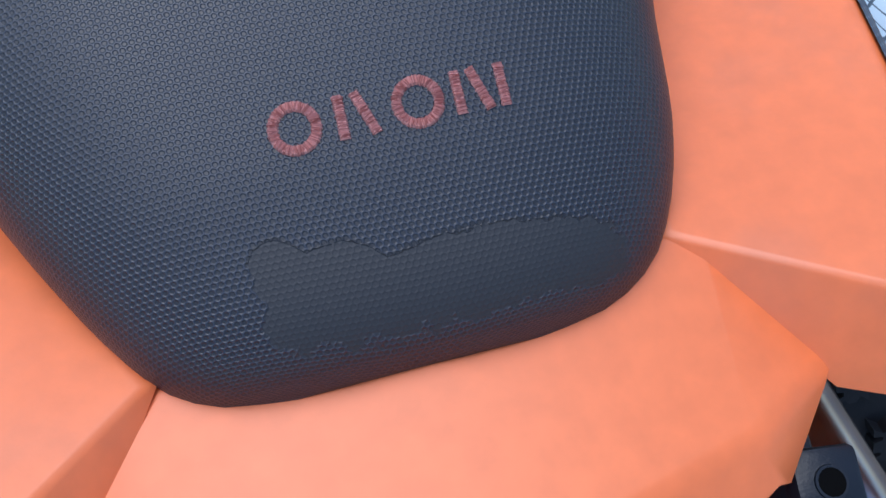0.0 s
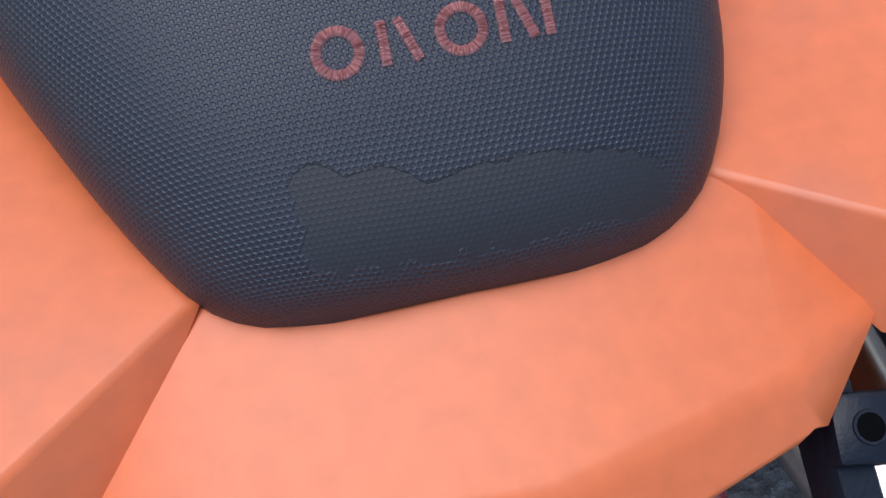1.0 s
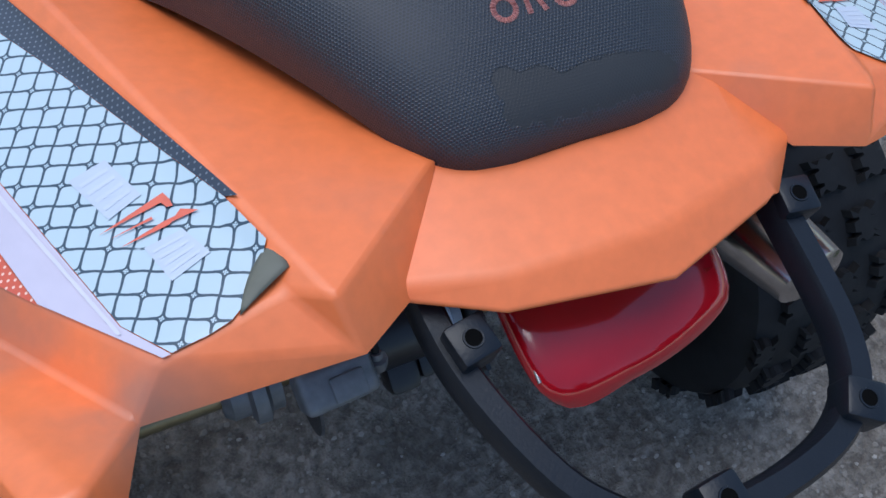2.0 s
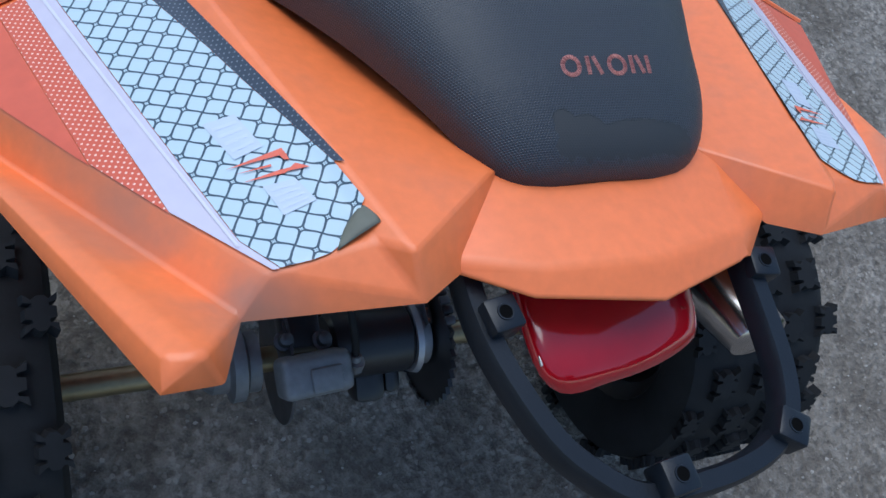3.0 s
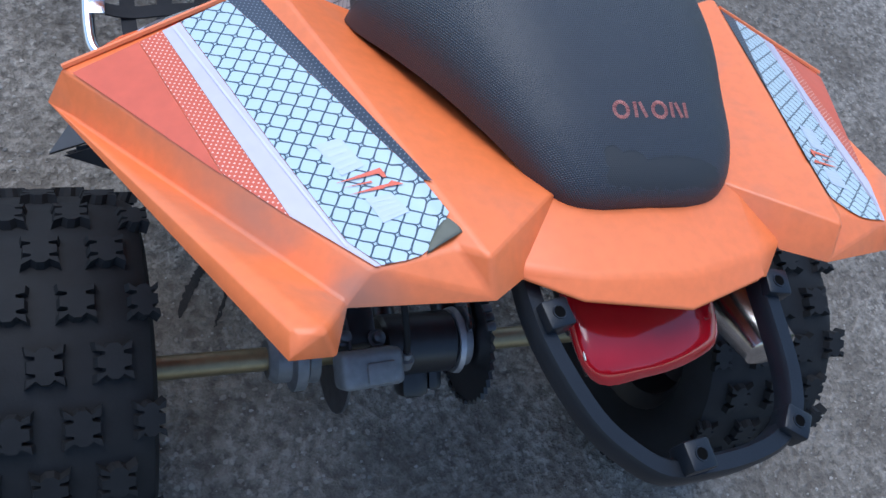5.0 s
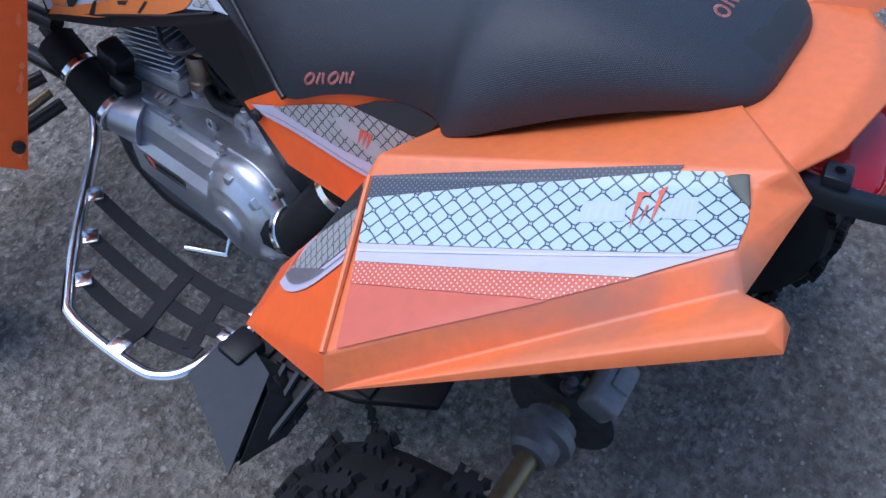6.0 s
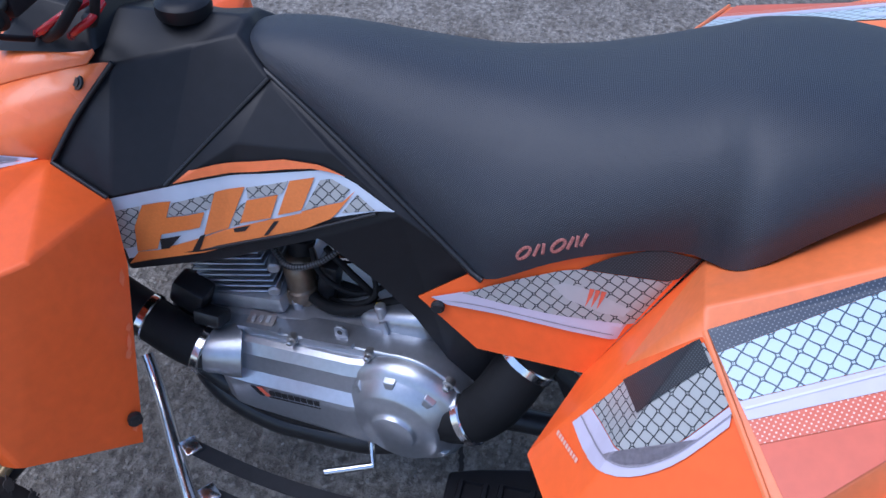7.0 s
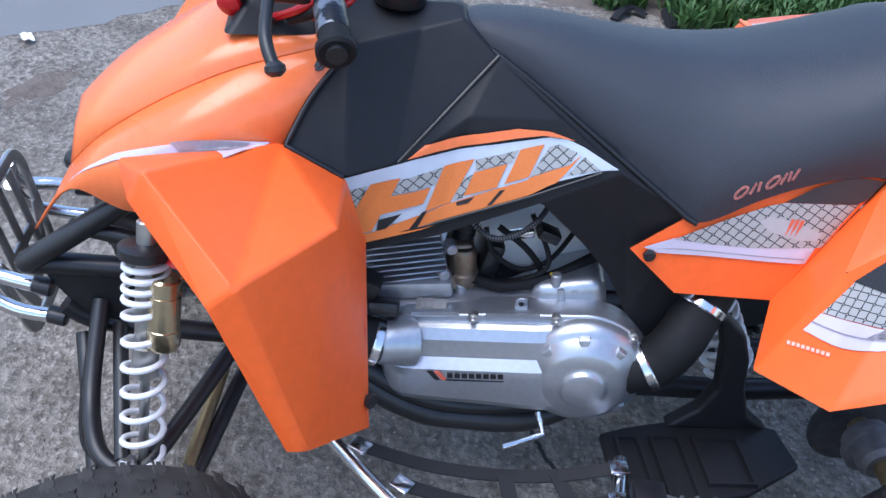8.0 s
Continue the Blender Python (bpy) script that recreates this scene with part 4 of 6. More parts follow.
# Frame and suspension
for sd in (-1, 1):
    part("frame_tube", sweep(spline([(sd * 0.10, -0.10, 0.80), (sd * 0.12, 0.05, 0.74), (sd * 0.10, 0.25, 0.66), (sd * 0.09, 0.45, 0.50), (sd * 0.10, 0.52, 0.30), (sd * 0.14, 0.62, 0.27), (sd * 0.15, 0.80, 0.28), (sd * 0.13, 0.95, 0.36), (sd * 0.10, 1.1, 0.45)], 6), 0.016), M_FRAME, quad)
    part("swing_arm", sweep([(sd * 0.05, 0.04, 0.245), (sd * 0.055, 0.25, 0.235), (sd * 0.06, 0.47, 0.245)], 0.02), M_FRAME, quad)
    part("front_frame_tube", sweep(spline([(sd * 0.10, 1.10, 0.70), (sd * 0.13, 1.22, 0.625), (sd * 0.14, 1.32, 0.55), (sd * 0.14, 1.372, 0.508), (sd * 0.135, 1.378, 0.498), (sd * 0.13, 1.345, 0.496), (sd * 0.125, 1.22, 0.490), (sd * 0.11, 1.05, 0.48)], 6), 0.016), M_FRAME, quad)
    part("cross_tube", rod((sd * 0.13, 1.32, 0.562), (sd * 0.14, 1.20, 0.545), 0.012), M_FRAME, quad)
    part("frame_gusset", plate([(1.375, 0.50), (1.35, 0.455), (1.315, 0.405), (1.25, 0.385), (1.22, 0.42), (1.22, 0.485), (1.345, 0.492)], (sd * 0.125, 0, 0), (0, 1, 0), (0, 0, 1), 0.006), M_FRAME, quad, "black steel gusset plate", bevel=0.002)
    part("lower_frame_tube", sweep(spline([(sd * 0.125, 1.34, 0.42), (sd * 0.12, 1.28, 0.385), (sd * 0.11, 1.05, 0.36)], 5), 0.015), M_FRAME, quad)
    part("upper_arm", sweep(spline([(sd * 0.125, 1.29, 0.43), (sd * 0.22, 1.29, 0.345), (sd * 0.30, 1.270, 0.322), (sd * 0.332, 1.240, 0.312), (sd * 0.332, 1.210, 0.308), (sd * 0.30, 1.180, 0.325), (sd * 0.14, 1.10, 0.365)], 6), 0.0125), M_FRAME, quad, "black tubular suspension arm")
    part("inner_arm", rod((sd * 0.13, 1.265, 0.39), (sd * 0.335, 1.228, 0.325), 0.011), M_FRAME, quad)
    part("lower_arm", sweep(spline([(sd * 0.12, 1.32, 0.36), (sd * 0.34, 1.262, 0.21), (sd * 0.37, 1.225, 0.205), (sd * 0.34, 1.160, 0.245), (sd * 0.13, 1.088, 0.300)], 5), 0.0125), M_FRAME, quad, "black tubular suspension arm")
    part("tie_rod", rod((sd * 0.13, 1.117, 0.312), (sd * 0.36, 1.163, 0.256), 0.010), M_GOLD, quad, "gold-tinted steel tie rod")
    part("brake_hose", sweep(spline([(sd * 0.14, 1.299, 0.40), (sd * 0.15, 1.306, 0.36), (sd * 0.20, 1.308, 0.315), (sd * 0.28, 1.291, 0.305), (sd * 0.33, 1.258, 0.315), (sd * 0.36, 1.24, 0.29)], 6), 0.005), M_HOSE, quad)
    part("ball_joint", turned((sd * 0.335, 1.222, 0.335), (sd * 0.345, 1.222, 0.28), [(0, 0.008), (0.006, 0.013), (0.03, 0.014), (0.05, 0.010)], 16), M_STEEL, quad)
    sh = part("shock_absorber", turned((sd * 0.24, 1.195, 0.655), (sd * 0.335, 1.205, 0.27), [(0, 0.012), (0.002, 0.014), (0.17, 0.014), (0.172, 0.0175), (0.215, 0.0175), (0.218, 0.0065), (0.395, 0.0065)], 18), M_STEEL, quad, "coil-over shock absorber with white spring")
    a, b = Vector((sd * 0.252, 1.197, 0.61)), Vector((sd * 0.330, 1.205, 0.295))
    t = (b - a).normalized()
    u = Vector((0, 1, 0)) - t * t.y
    u.normalize()
    v = t.cross(u)
    coil = []
    turns = 11.5
    for k in range(int(turns * 20) + 1):
        q = k / 20
        d = (q / 4.6) * 0.21 if q < 4.6 else 0.21 + (q - 4.6) / (turns - 4.6) * 0.79
        coil.append(a + (b - a) * d + (u * math.cos(2 * math.pi * q) + v * math.sin(2 * math.pi * q)) * 0.0265)
    part("spring", sweep(coil, [(0.0043 * math.cos(z), 0.0043 * math.sin(z)) for z in np.linspace(0, 2 * math.pi, 8, endpoint=False)]), M_SPRING, sh, "white painted coil spring")
    part("reservoir", turned((sd * 0.270, 1.172, 0.592), (sd * 0.290, 1.176, 0.492), [(0, 0.017), (0.003, 0.0205), (0.018, 0.0205), (0.019, 0.019), (0.023, 0.019), (0.024, 0.0205), (0.07, 0.0205), (0.071, 0.0215), (0.095, 0.0215), (0.1, 0.018)], 22), M_BRASS, sh, "gold anodised reservoir")
    part("reservoir_cap", turned((sd * 0.262, 1.150, 0.628), (sd * 0.268, 1.155, 0.608), [(0, 0.012), (0.003, 0.016), (0.02, 0.017)], 18), M_RED, sh, "red cap")
    part("spring_seat", turned((sd * 0.250, 1.197, 0.628), (sd * 0.254, 1.197, 0.610), [(0, 0.025), (0.004, 0.034), (0.016, 0.034)], 24), M_FRAME, sh)

# Rear shock absorber
a, b = Vector((-0.045, 0.26, 0.29)), Vector((-0.035, 0.37, 0.48))
rs = part("rear_shock", rod(a - (b - a) * 0.25, b + (b - a) * 0.1, 0.014), M_STEEL, quad, "rear shock absorber with white spring")
t = (b - a).normalized()
u = t.cross(Vector((1, 0, 0))).normalized()
v = t.cross(u)
coil = [a + (b - a) * (k / 160) + (u * math.cos(2 * math.pi * k / 20) + v * math.sin(2 * math.pi * k / 20)) * 0.04 for k in range(161)]
part("spring", sweep(coil, [(0.006 * math.cos(z), 0.006 * math.sin(z)) for z in np.linspace(0, 2 * math.pi, 8, endpoint=False)]), M_SPRING, rs, "white painted coil spring")

# Front bumper
def slotted_plate():
    """A rounded frame with slanting bars between open slots, in the xz plane."""
    bm = bmesh.new()
    out = []
    for cx, cz, a0 in ((0.070, 0.075, 0), (-0.070, 0.075, 90), (-0.055, -0.075, 180), (0.055, -0.075, 270)):
        for k in range(6):
            a = radians(a0 + 18 * k)
            out.append(Vector((cx + 0.035 * math.cos(a), 1.43 + 0.25 * (cz + 0.035 * math.sin(a)), 0.43 + 0.97 * (cz + 0.035 * math.sin(a)))))
    sweep(out, [(-0.010, -0.004), (0.010, -0.004), (0.010, 0.004), (-0.010, 0.004)], bm, closed=True, up=(0, 0.97, -0.25))
    for (x0, z0), (x1, z1) in (((-0.09, 0.02), (-0.035, -0.095)), ((0.09, 0.02), (0.035, -0.095)), ((-0.05, 0.10), (-0.05, -0.06)), ((0.05, 0.10), (0.05, -0.06)), ((-0.05, 0.0), (0.05, 0.0)), ((0.0, 0.10), (0.0, -0.10))):
        sweep([(x0, 1.43 + 0.25 * z0, 0.43 + 0.97 * z0), (x1, 1.43 + 0.25 * z1, 0.43 + 0.97 * z1)], [(-0.010, -0.003), (0.010, -0.003), (0.010, 0.003), (-0.010, 0.003)], bm, up=(0, 0.97, -0.25))
    return bm


for sd in (-1, 1):
    for z0, z1, y1 in ((0.452, 0.47, 1.46), (0.398, 0.43, 1.455)):
        br = part("front_bumper", sweep(spline([(sd * 0.13, 1.36 if z0 > 0.42 else 1.345, z0), (sd * 0.125, 1.41, z0 + 0.008), (sd * 0.11, y1, z1), (sd * 0.085, 1.465, z1 + 0.05)], 6), 0.011), M_CHROME, quad, "polished aluminium front bumper tube")
        part("end_cap", turned((sd * 0.131, 1.352 if z0 > 0.42 else 1.337, z0 - 0.001), (sd * 0.1265, 1.385 if z0 > 0.42 else 1.37, z0 + 0.004), [(0, 0.0105), (0.003, 0.0135), (0.025, 0.0135), (0.028, 0.012)], 16), M_FRAME, br)
bp = part("bumper_plate", slotted_plate(), M_STEEL, quad, "dull aluminium bumper plate with slots", bevel=0.003)

# Engine
engine = part("engine_case", box((0.22, 0.36, 0.15), (-0.035, 0.73, 0.372), (-9.5, 0, -9), bevel=0.02, seg=3), M_ALU_RAW, quad, "grey cast aluminium crankcase")


# The belt-drive cover leans outwards to the rear: forward, up and outward axes at the clutch
CO, CF, CU, CN = Vector((-0.190, 0.590, 0.385)), Vector((0.1559, 0.9741, -0.1637)), Vector((0.0259, 0.1616, 0.9865)), Vector((-0.9874, 0.1580, 0.0))


def on_cover(a, b, c):
    return CO + CF * a + CU * b + CN * c


HUB = (-0.011, -0.003)
rim_out = [(HUB[0] + 0.1 * math.cos(a), HUB[1] + 0.1 * math.sin(a)) for a in np.linspace(math.radians(84), math.radians(282), 26)]
flange_out = rim_out + [(0.06, -0.086), (0.15, -0.066), (0.255, -0.052), (0.283, -0.030), (0.296, 0.012), (0.292, 0.058), (0.276, 0.082), (0.255, 0.091), (0.12, 0.0965)]
cover = part("drive_cover", plate(flange_out, on_cover(0, 0, -0.040), CF, CU, 0.045), M_ALU, quad, "silver cast belt-drive cover", bevel=0.004, seg=3)
# stepped body of the cover, with two bright ledges along it
STEPS = [(0.084, -0.030), (0.082, -0.014), (0.078, -0.006), (0.063, 0.004), (0.043, 0.008), (0.035, 0.010), (0.021, 0.023), (0.010, 0.026), (-0.030, 0.026), (-0.044, 0.019), (-0.052, 0.002), (-0.055, -0.030)]
bm = bmesh.new()
rows = []
for a, bs, cs in ((0.296, 0.70, -0.030), (0.290, 0.80, -0.019), (0.278, 0.90, -0.009), (0.262, 0.97, -0.002), (0.240, 1.0, 0.0), (0.12, 1.0, 0.002), (0.06, 1.0, 0.003), (-0.01, 1.0, -0.003)):
    drop = 0.0 if a > 0.2 else (0.2 - a) * 0.10
    rows.append([bm.verts.new(on_cover(a, 0.015 + (b - 0.015) * bs - (drop if b < 0 else 0.0), max(c + cs * (1 if c > -0.02 else 0), -0.03))) for b, c in STEPS])
for r, q in zip(rows, rows[1:]):
    for i in range(len(STEPS) - 1):
        bm.faces.new((r[i], r[i + 1], q[i + 1], q[i]))
bm.faces.new(rows[0])
part("cover_face", bm, M_ALU, cover, bevel=0.0022, seg=3, angle=18)
dome_c = on_cover(HUB[0], HUB[1], -0.03)
part("clutch_dome", turned(dome_c, dome_c + CN, [(0, 0.097), (0.020, 0.096), (0.030, 0.093), (0.037, 0.086), (0.039, 0.0815), (0.041, 0.080), (0.056, 0.064), (0.0585, 0.060), (0.0605, 0.042), (0.0615, 0.036), (0.063, 0.034), (0.0685, 0.0315), (0.0700, 0.028), (0.0705, 0.0)], 56), M_ALU, cover, "silver round clutch dome")
for k in range(6):
    a = radians(2 + k * 44)
    q = on_cover(HUB[0] + 0.070 * math.cos(a), HUB[1] + 0.070 * math.sin(a), 0.0165)
    bm = bmesh.new()
    out = (CF * math.cos(a) + CU * math.sin(a))
    side = (CU * math.cos(a) - CF * math.sin(a))
    v = [bm.verts.new(q + out * o + side * w + CN * h) for o, w, h in ((0.016, -0.010, -0.016), (0.016, 0.010, -0.016), (-0.012, 0.0020, 0.0065), (-0.012, -0.0020, 0.0065), (0.011, -0.009, -0.0005), (0.011, 0.009, -0.0005), (-0.012, 0.0025, -0.01), (-0.012, -0.0025, -0.01))]
    for f in ((0, 1, 5, 4), (4, 5, 2, 3), (0, 4, 3, 7), (1, 6, 2, 5), (3, 2, 6, 7), (0, 7, 6, 1)):
        bm.faces.new([v[i] for i in f])
    part("dome_rib", bm, M_ALU, cover, bevel=0.0018, seg=2)
for a, b, c in ((0.258, 0.083, -0.016), (0.153, 0.093, -0.014), (0.03, 0.091, -0.016), (-0.084, 0.062, -0.016), (0.13, -0.068, -0.016), (0.285, -0.018, -0.016)):
    part("cover_bolt", turned(on_cover(a, b, c - 0.008), on_cover(a, b, c + 0.012), [(0, 0.0080), (0.011, 0.0080), (0.012, 0.0048), (0.018, 0.0048), (0.020, 0.003)], 12), M_STEEL, cover)
for a0, a1 in ((0.245, 0.175), (0.135, 0.055)):
    part("cover_flange", sweep([on_cover(a0, 0.0965, -0.018), on_cover(a1, 0.0985, -0.018)], [(-0.004, -0.003), (0.004, -0.003), (0.004, 0.004), (-0.004, 0.004)], up=(0, 0, 1)), M_ALU, cover)
part("cover_lug", plate([(-0.011, -0.012), (0.011, -0.012), (0.009, 0.008), (0.004, 0.013), (-0.004, 0.013), (-0.009, 0.008)], on_cover(0.082, 0.102, -0.036), CF, CU, 0.006), M_ALU, cover, bevel=0.0015)
# black disc painted as the hole's dark inside, the lug is not pierced
part("lug_hole_disc", turned(on_cover(0.082, 0.105, -0.034), on_cover(0.082, 0.105, -0.0322), [(0, 0.0042), (0.0015, 0.0042)], 12), M_FRAME, cover)
for k in range(11):
    z = 0.470 + k * 0.0105
    bm = box((0.185, 0.128 - 0.0015 * k, 0.0032), (-0.001, 0.851 + k * 0.0024, z), (-12, 0, 0), bevel=0.0012, seg=1)
    part("cooling_fin", bm, M_ALU, engine)
part("cylinder", box((0.15, 0.098, 0.15), (0.0, 0.866, 0.515), (-12, 0, 0), bevel=0.01), M_DARKM, engine)
for y, z in ((0.795, 0.533), (0.80, 0.485)):
    part("cylinder_boss", rod((-0.075, y, z), (-0.098, y - 0.006, z), 0.009, 12), M_ALU_RAW, engine)
part("cylinder_base", box((0.17, 0.15, 0.03), (-0.015, 0.845, 0.452), (-10, 0, -6), bevel=0.008), M_ALU_RAW, engine)
carb = part("carburettor", box((0.05, 0.042, 0.092), (-0.048, 0.766, 0.482), (-8, 0, 0), bevel=0.012, seg=3), M_CARB, engine, "bronze carburettor with a round bowl")
part("float_bowl", turned((-0.066, 0.768, 0.520), (-0.070, 0.758, 0.446), [(0, 0.017), (0.006, 0.021), (0.040, 0.021), (0.043, 0.024), (0.052, 0.024), (0.055, 0.019), (0.074, 0.016)], 24), M_CARB, carb, "bronze-coloured bowl")
part("choke_disc", turned((-0.080, 0.762, 0.468), (-0.094, 0.759, 0.471), [(0, 0.020), (0.004, 0.020), (0.005, 0.010), (0.010, 0.010), (0.012, 0.005)], 20), M_CARB, carb, "brass disc")
part("carburettor_flange", box((0.045, 0.06, 0.008), (-0.055, 0.748, 0.438), (-10, 0, 0), bevel=0.002), M_DARKM, carb)
for y in (0.742, 0.780):
    part("carburettor_screw", rod((-0.0745, y, 0.444), (-0.0745, y, 0.452), 0.0045, 10), M_BRASS, carb)
part("carburettor_cap", turned((-0.045, 0.768, 0.522), (-0.038, 0.764, 0.572), [(0, 0.018), (0.018, 0.018), (0.020, 0.021), (0.030, 0.021), (0.032, 0.015), (0.050, 0.010)], 20), M_BLACK, carb, "black ribbed cap")
part("intake_boot", sweep(spline([(-0.040, 0.750, 0.472), (-0.045, 0.700, 0.458), (-0.035, 0.655, 0.452), (-0.01, 0.580, 0.462)], 6), 0.020), M_HOSE, engine, "black rubber intake boot")
part("hose_clamp", turned((-0.043, 0.722, 0.4625), (-0.045, 0.710, 0.4595), [(0, 0.020), (0.001, 0.023), (0.011, 0.023), (0.012, 0.020)], 20), M_CHROME, engine, "bright steel hose clamp")
part("spark_plug_cap", rod((-0.055, 0.790, 0.457), (-0.080, 0.765, 0.462), 0.008, 12), M_ALU_RAW, engine)
part("engine_block_top", box((0.19, 0.30, 0.06), (-0.030, 0.725, 0.425), (-9.5, 0, -9), bevel=0.012, seg=3), M_ALU_RAW, engine)
part("gear_housing", box((0.13, 0.115, 0.09), (-0.065, 0.592, 0.462), (-18, 0, -9), bevel=0.02, seg=3), M_ALU, engine)
for k in range(3):
    part("housing_rib", box((0.006, 0.010, 0.055), (-0.130 + 0.003 * k, 0.615 - 0.022 * k, 0.470), (-18, 0, -9), bevel=0.002), M_ALU, engine)
for a, b, c, h_ in ((0.175, 0.088, -0.075, 0.022), (0.03, 0.09, -0.07, 0.045), (0.235, 0.08, -0.08, 0.02)):
    part("engine_stud", rod(on_cover(a, b, c), on_cover(a, b + h_, c), 0.008), M_ALU_RAW, engine)
part("data_plate", box((0.024, 0.046, 0.002), (-0.117, 0.812, 0.4435), (-9.5, -25, -9)), M_STEEL, engine, "small stamped plate")
for k in range(3):
    part("plate_mark", box((0.010, 0.007, 0.001), (-0.1175, 0.824 - 0.012 * k, 0.4440 + 0.002 * k), (-9.5, -25, -9)), M_ALU_RAW, engine)
part("air_box", box((0.16, 0.16, 0.10), (0.0, 0.50, 0.60), (0, 0, 0), bevel=0.02, seg=3), M_BLACK, quad, "black plastic air box")
part("dark_bracket", box((0.09, 0.030, 0.075), (-0.03, 0.722, 0.492), (10, 0, 0), bevel=0.01), M_FRAME, engine)
part("starter_motor", rod((-0.08, 0.655, 0.434), (0.03, 0.655, 0.434), 0.022), M_ALU_RAW, engine)
ih = part("intake_hose", sweep(spline([(-0.125, 1.045, 0.455), (-0.136, 0.990, 0.432), (-0.150, 0.93, 0.411), (-0.1555, 0.888, 0.4005)], 6), 0.034), M_HOSE, quad, "black rubber air hose")
rh = part("outlet_hose", sweep(spline([(-0.08, 0.34, 0.60), (-0.12, 0.375, 0.56), (-0.160, 0.415, 0.505), (-0.188, 0.445, 0.455), (-0.192, 0.475, 0.415), (-0.188, 0.52, 0.395)], 6), 0.039), M_HOSE, quad, "black rubber air hose")


def clamp(at, t, r, parent):
    t = Vector(t).normalized()
    a = Vector(at) - t * 0.007
    part("hose_clamp", turned(a, Vector(at) + t * 0.007, [(0, r), (0.002, r + 0.002), (0.012, r + 0.002), (0.014, r)], 24), M_CHROME, parent, "bright steel hose clamp")


clamp((-0.137, 0.984, 0.429), (-0.15, -1, -0.32), 0.035, ih)
clamp((-0.156, 0.892, 0.401), (-0.1, -1, -0.22), 0.035, ih)
part("cover_neck", turned((-0.156, 0.893, 0.400), (-0.136, 0.832, 0.392), [(0, 0.031), (0.006, 0.034), (0.022, 0.0355), (0.036, 0.039), (0.056, 0.042)], 24), M_ALU, cover)
part("hose_bracket", box((0.04, 0.055, 0.05), (-0.108, 0.920, 0.468), (20, 0, -10), bevel=0.008), M_FRAME, ih)
part("hose_bracket", box((0.035, 0.045, 0.022), (-0.128, 0.884, 0.446), (-5, 20, -10), bevel=0.005), M_FRAME, ih)
clamp((-0.160, 0.415, 0.505), (-0.45, 0.5, -0.75), 0.040, rh)
clamp((-0.192, 0.483, 0.410), (0, 0.85, -0.6), 0.040, rh)
part("exhaust_pipe", sweep(spline([(-0.03, 0.93, 0.45), (-0.09, 0.955, 0.39), (-0.135, 0.90, 0.305), (-0.150, 0.82, 0.260), (-0.150, 0.75, 0.244), (-0.148, 0.62, 0.246), (-0.1, 0.5, 0.30), (0.06, 0.36, 0.46), (0.112, 0.22, 0.645)], 6), 0.021), M_FRAME, quad, "black steel exhaust pipe")
part("kick_lever", sweep([(-0.19, 0.63, 0.30), (-0.215, 0.622, 0.275), (-0.24, 0.69, 0.272)], 0.006), M_CHROME, quad, "chrome gear lever")

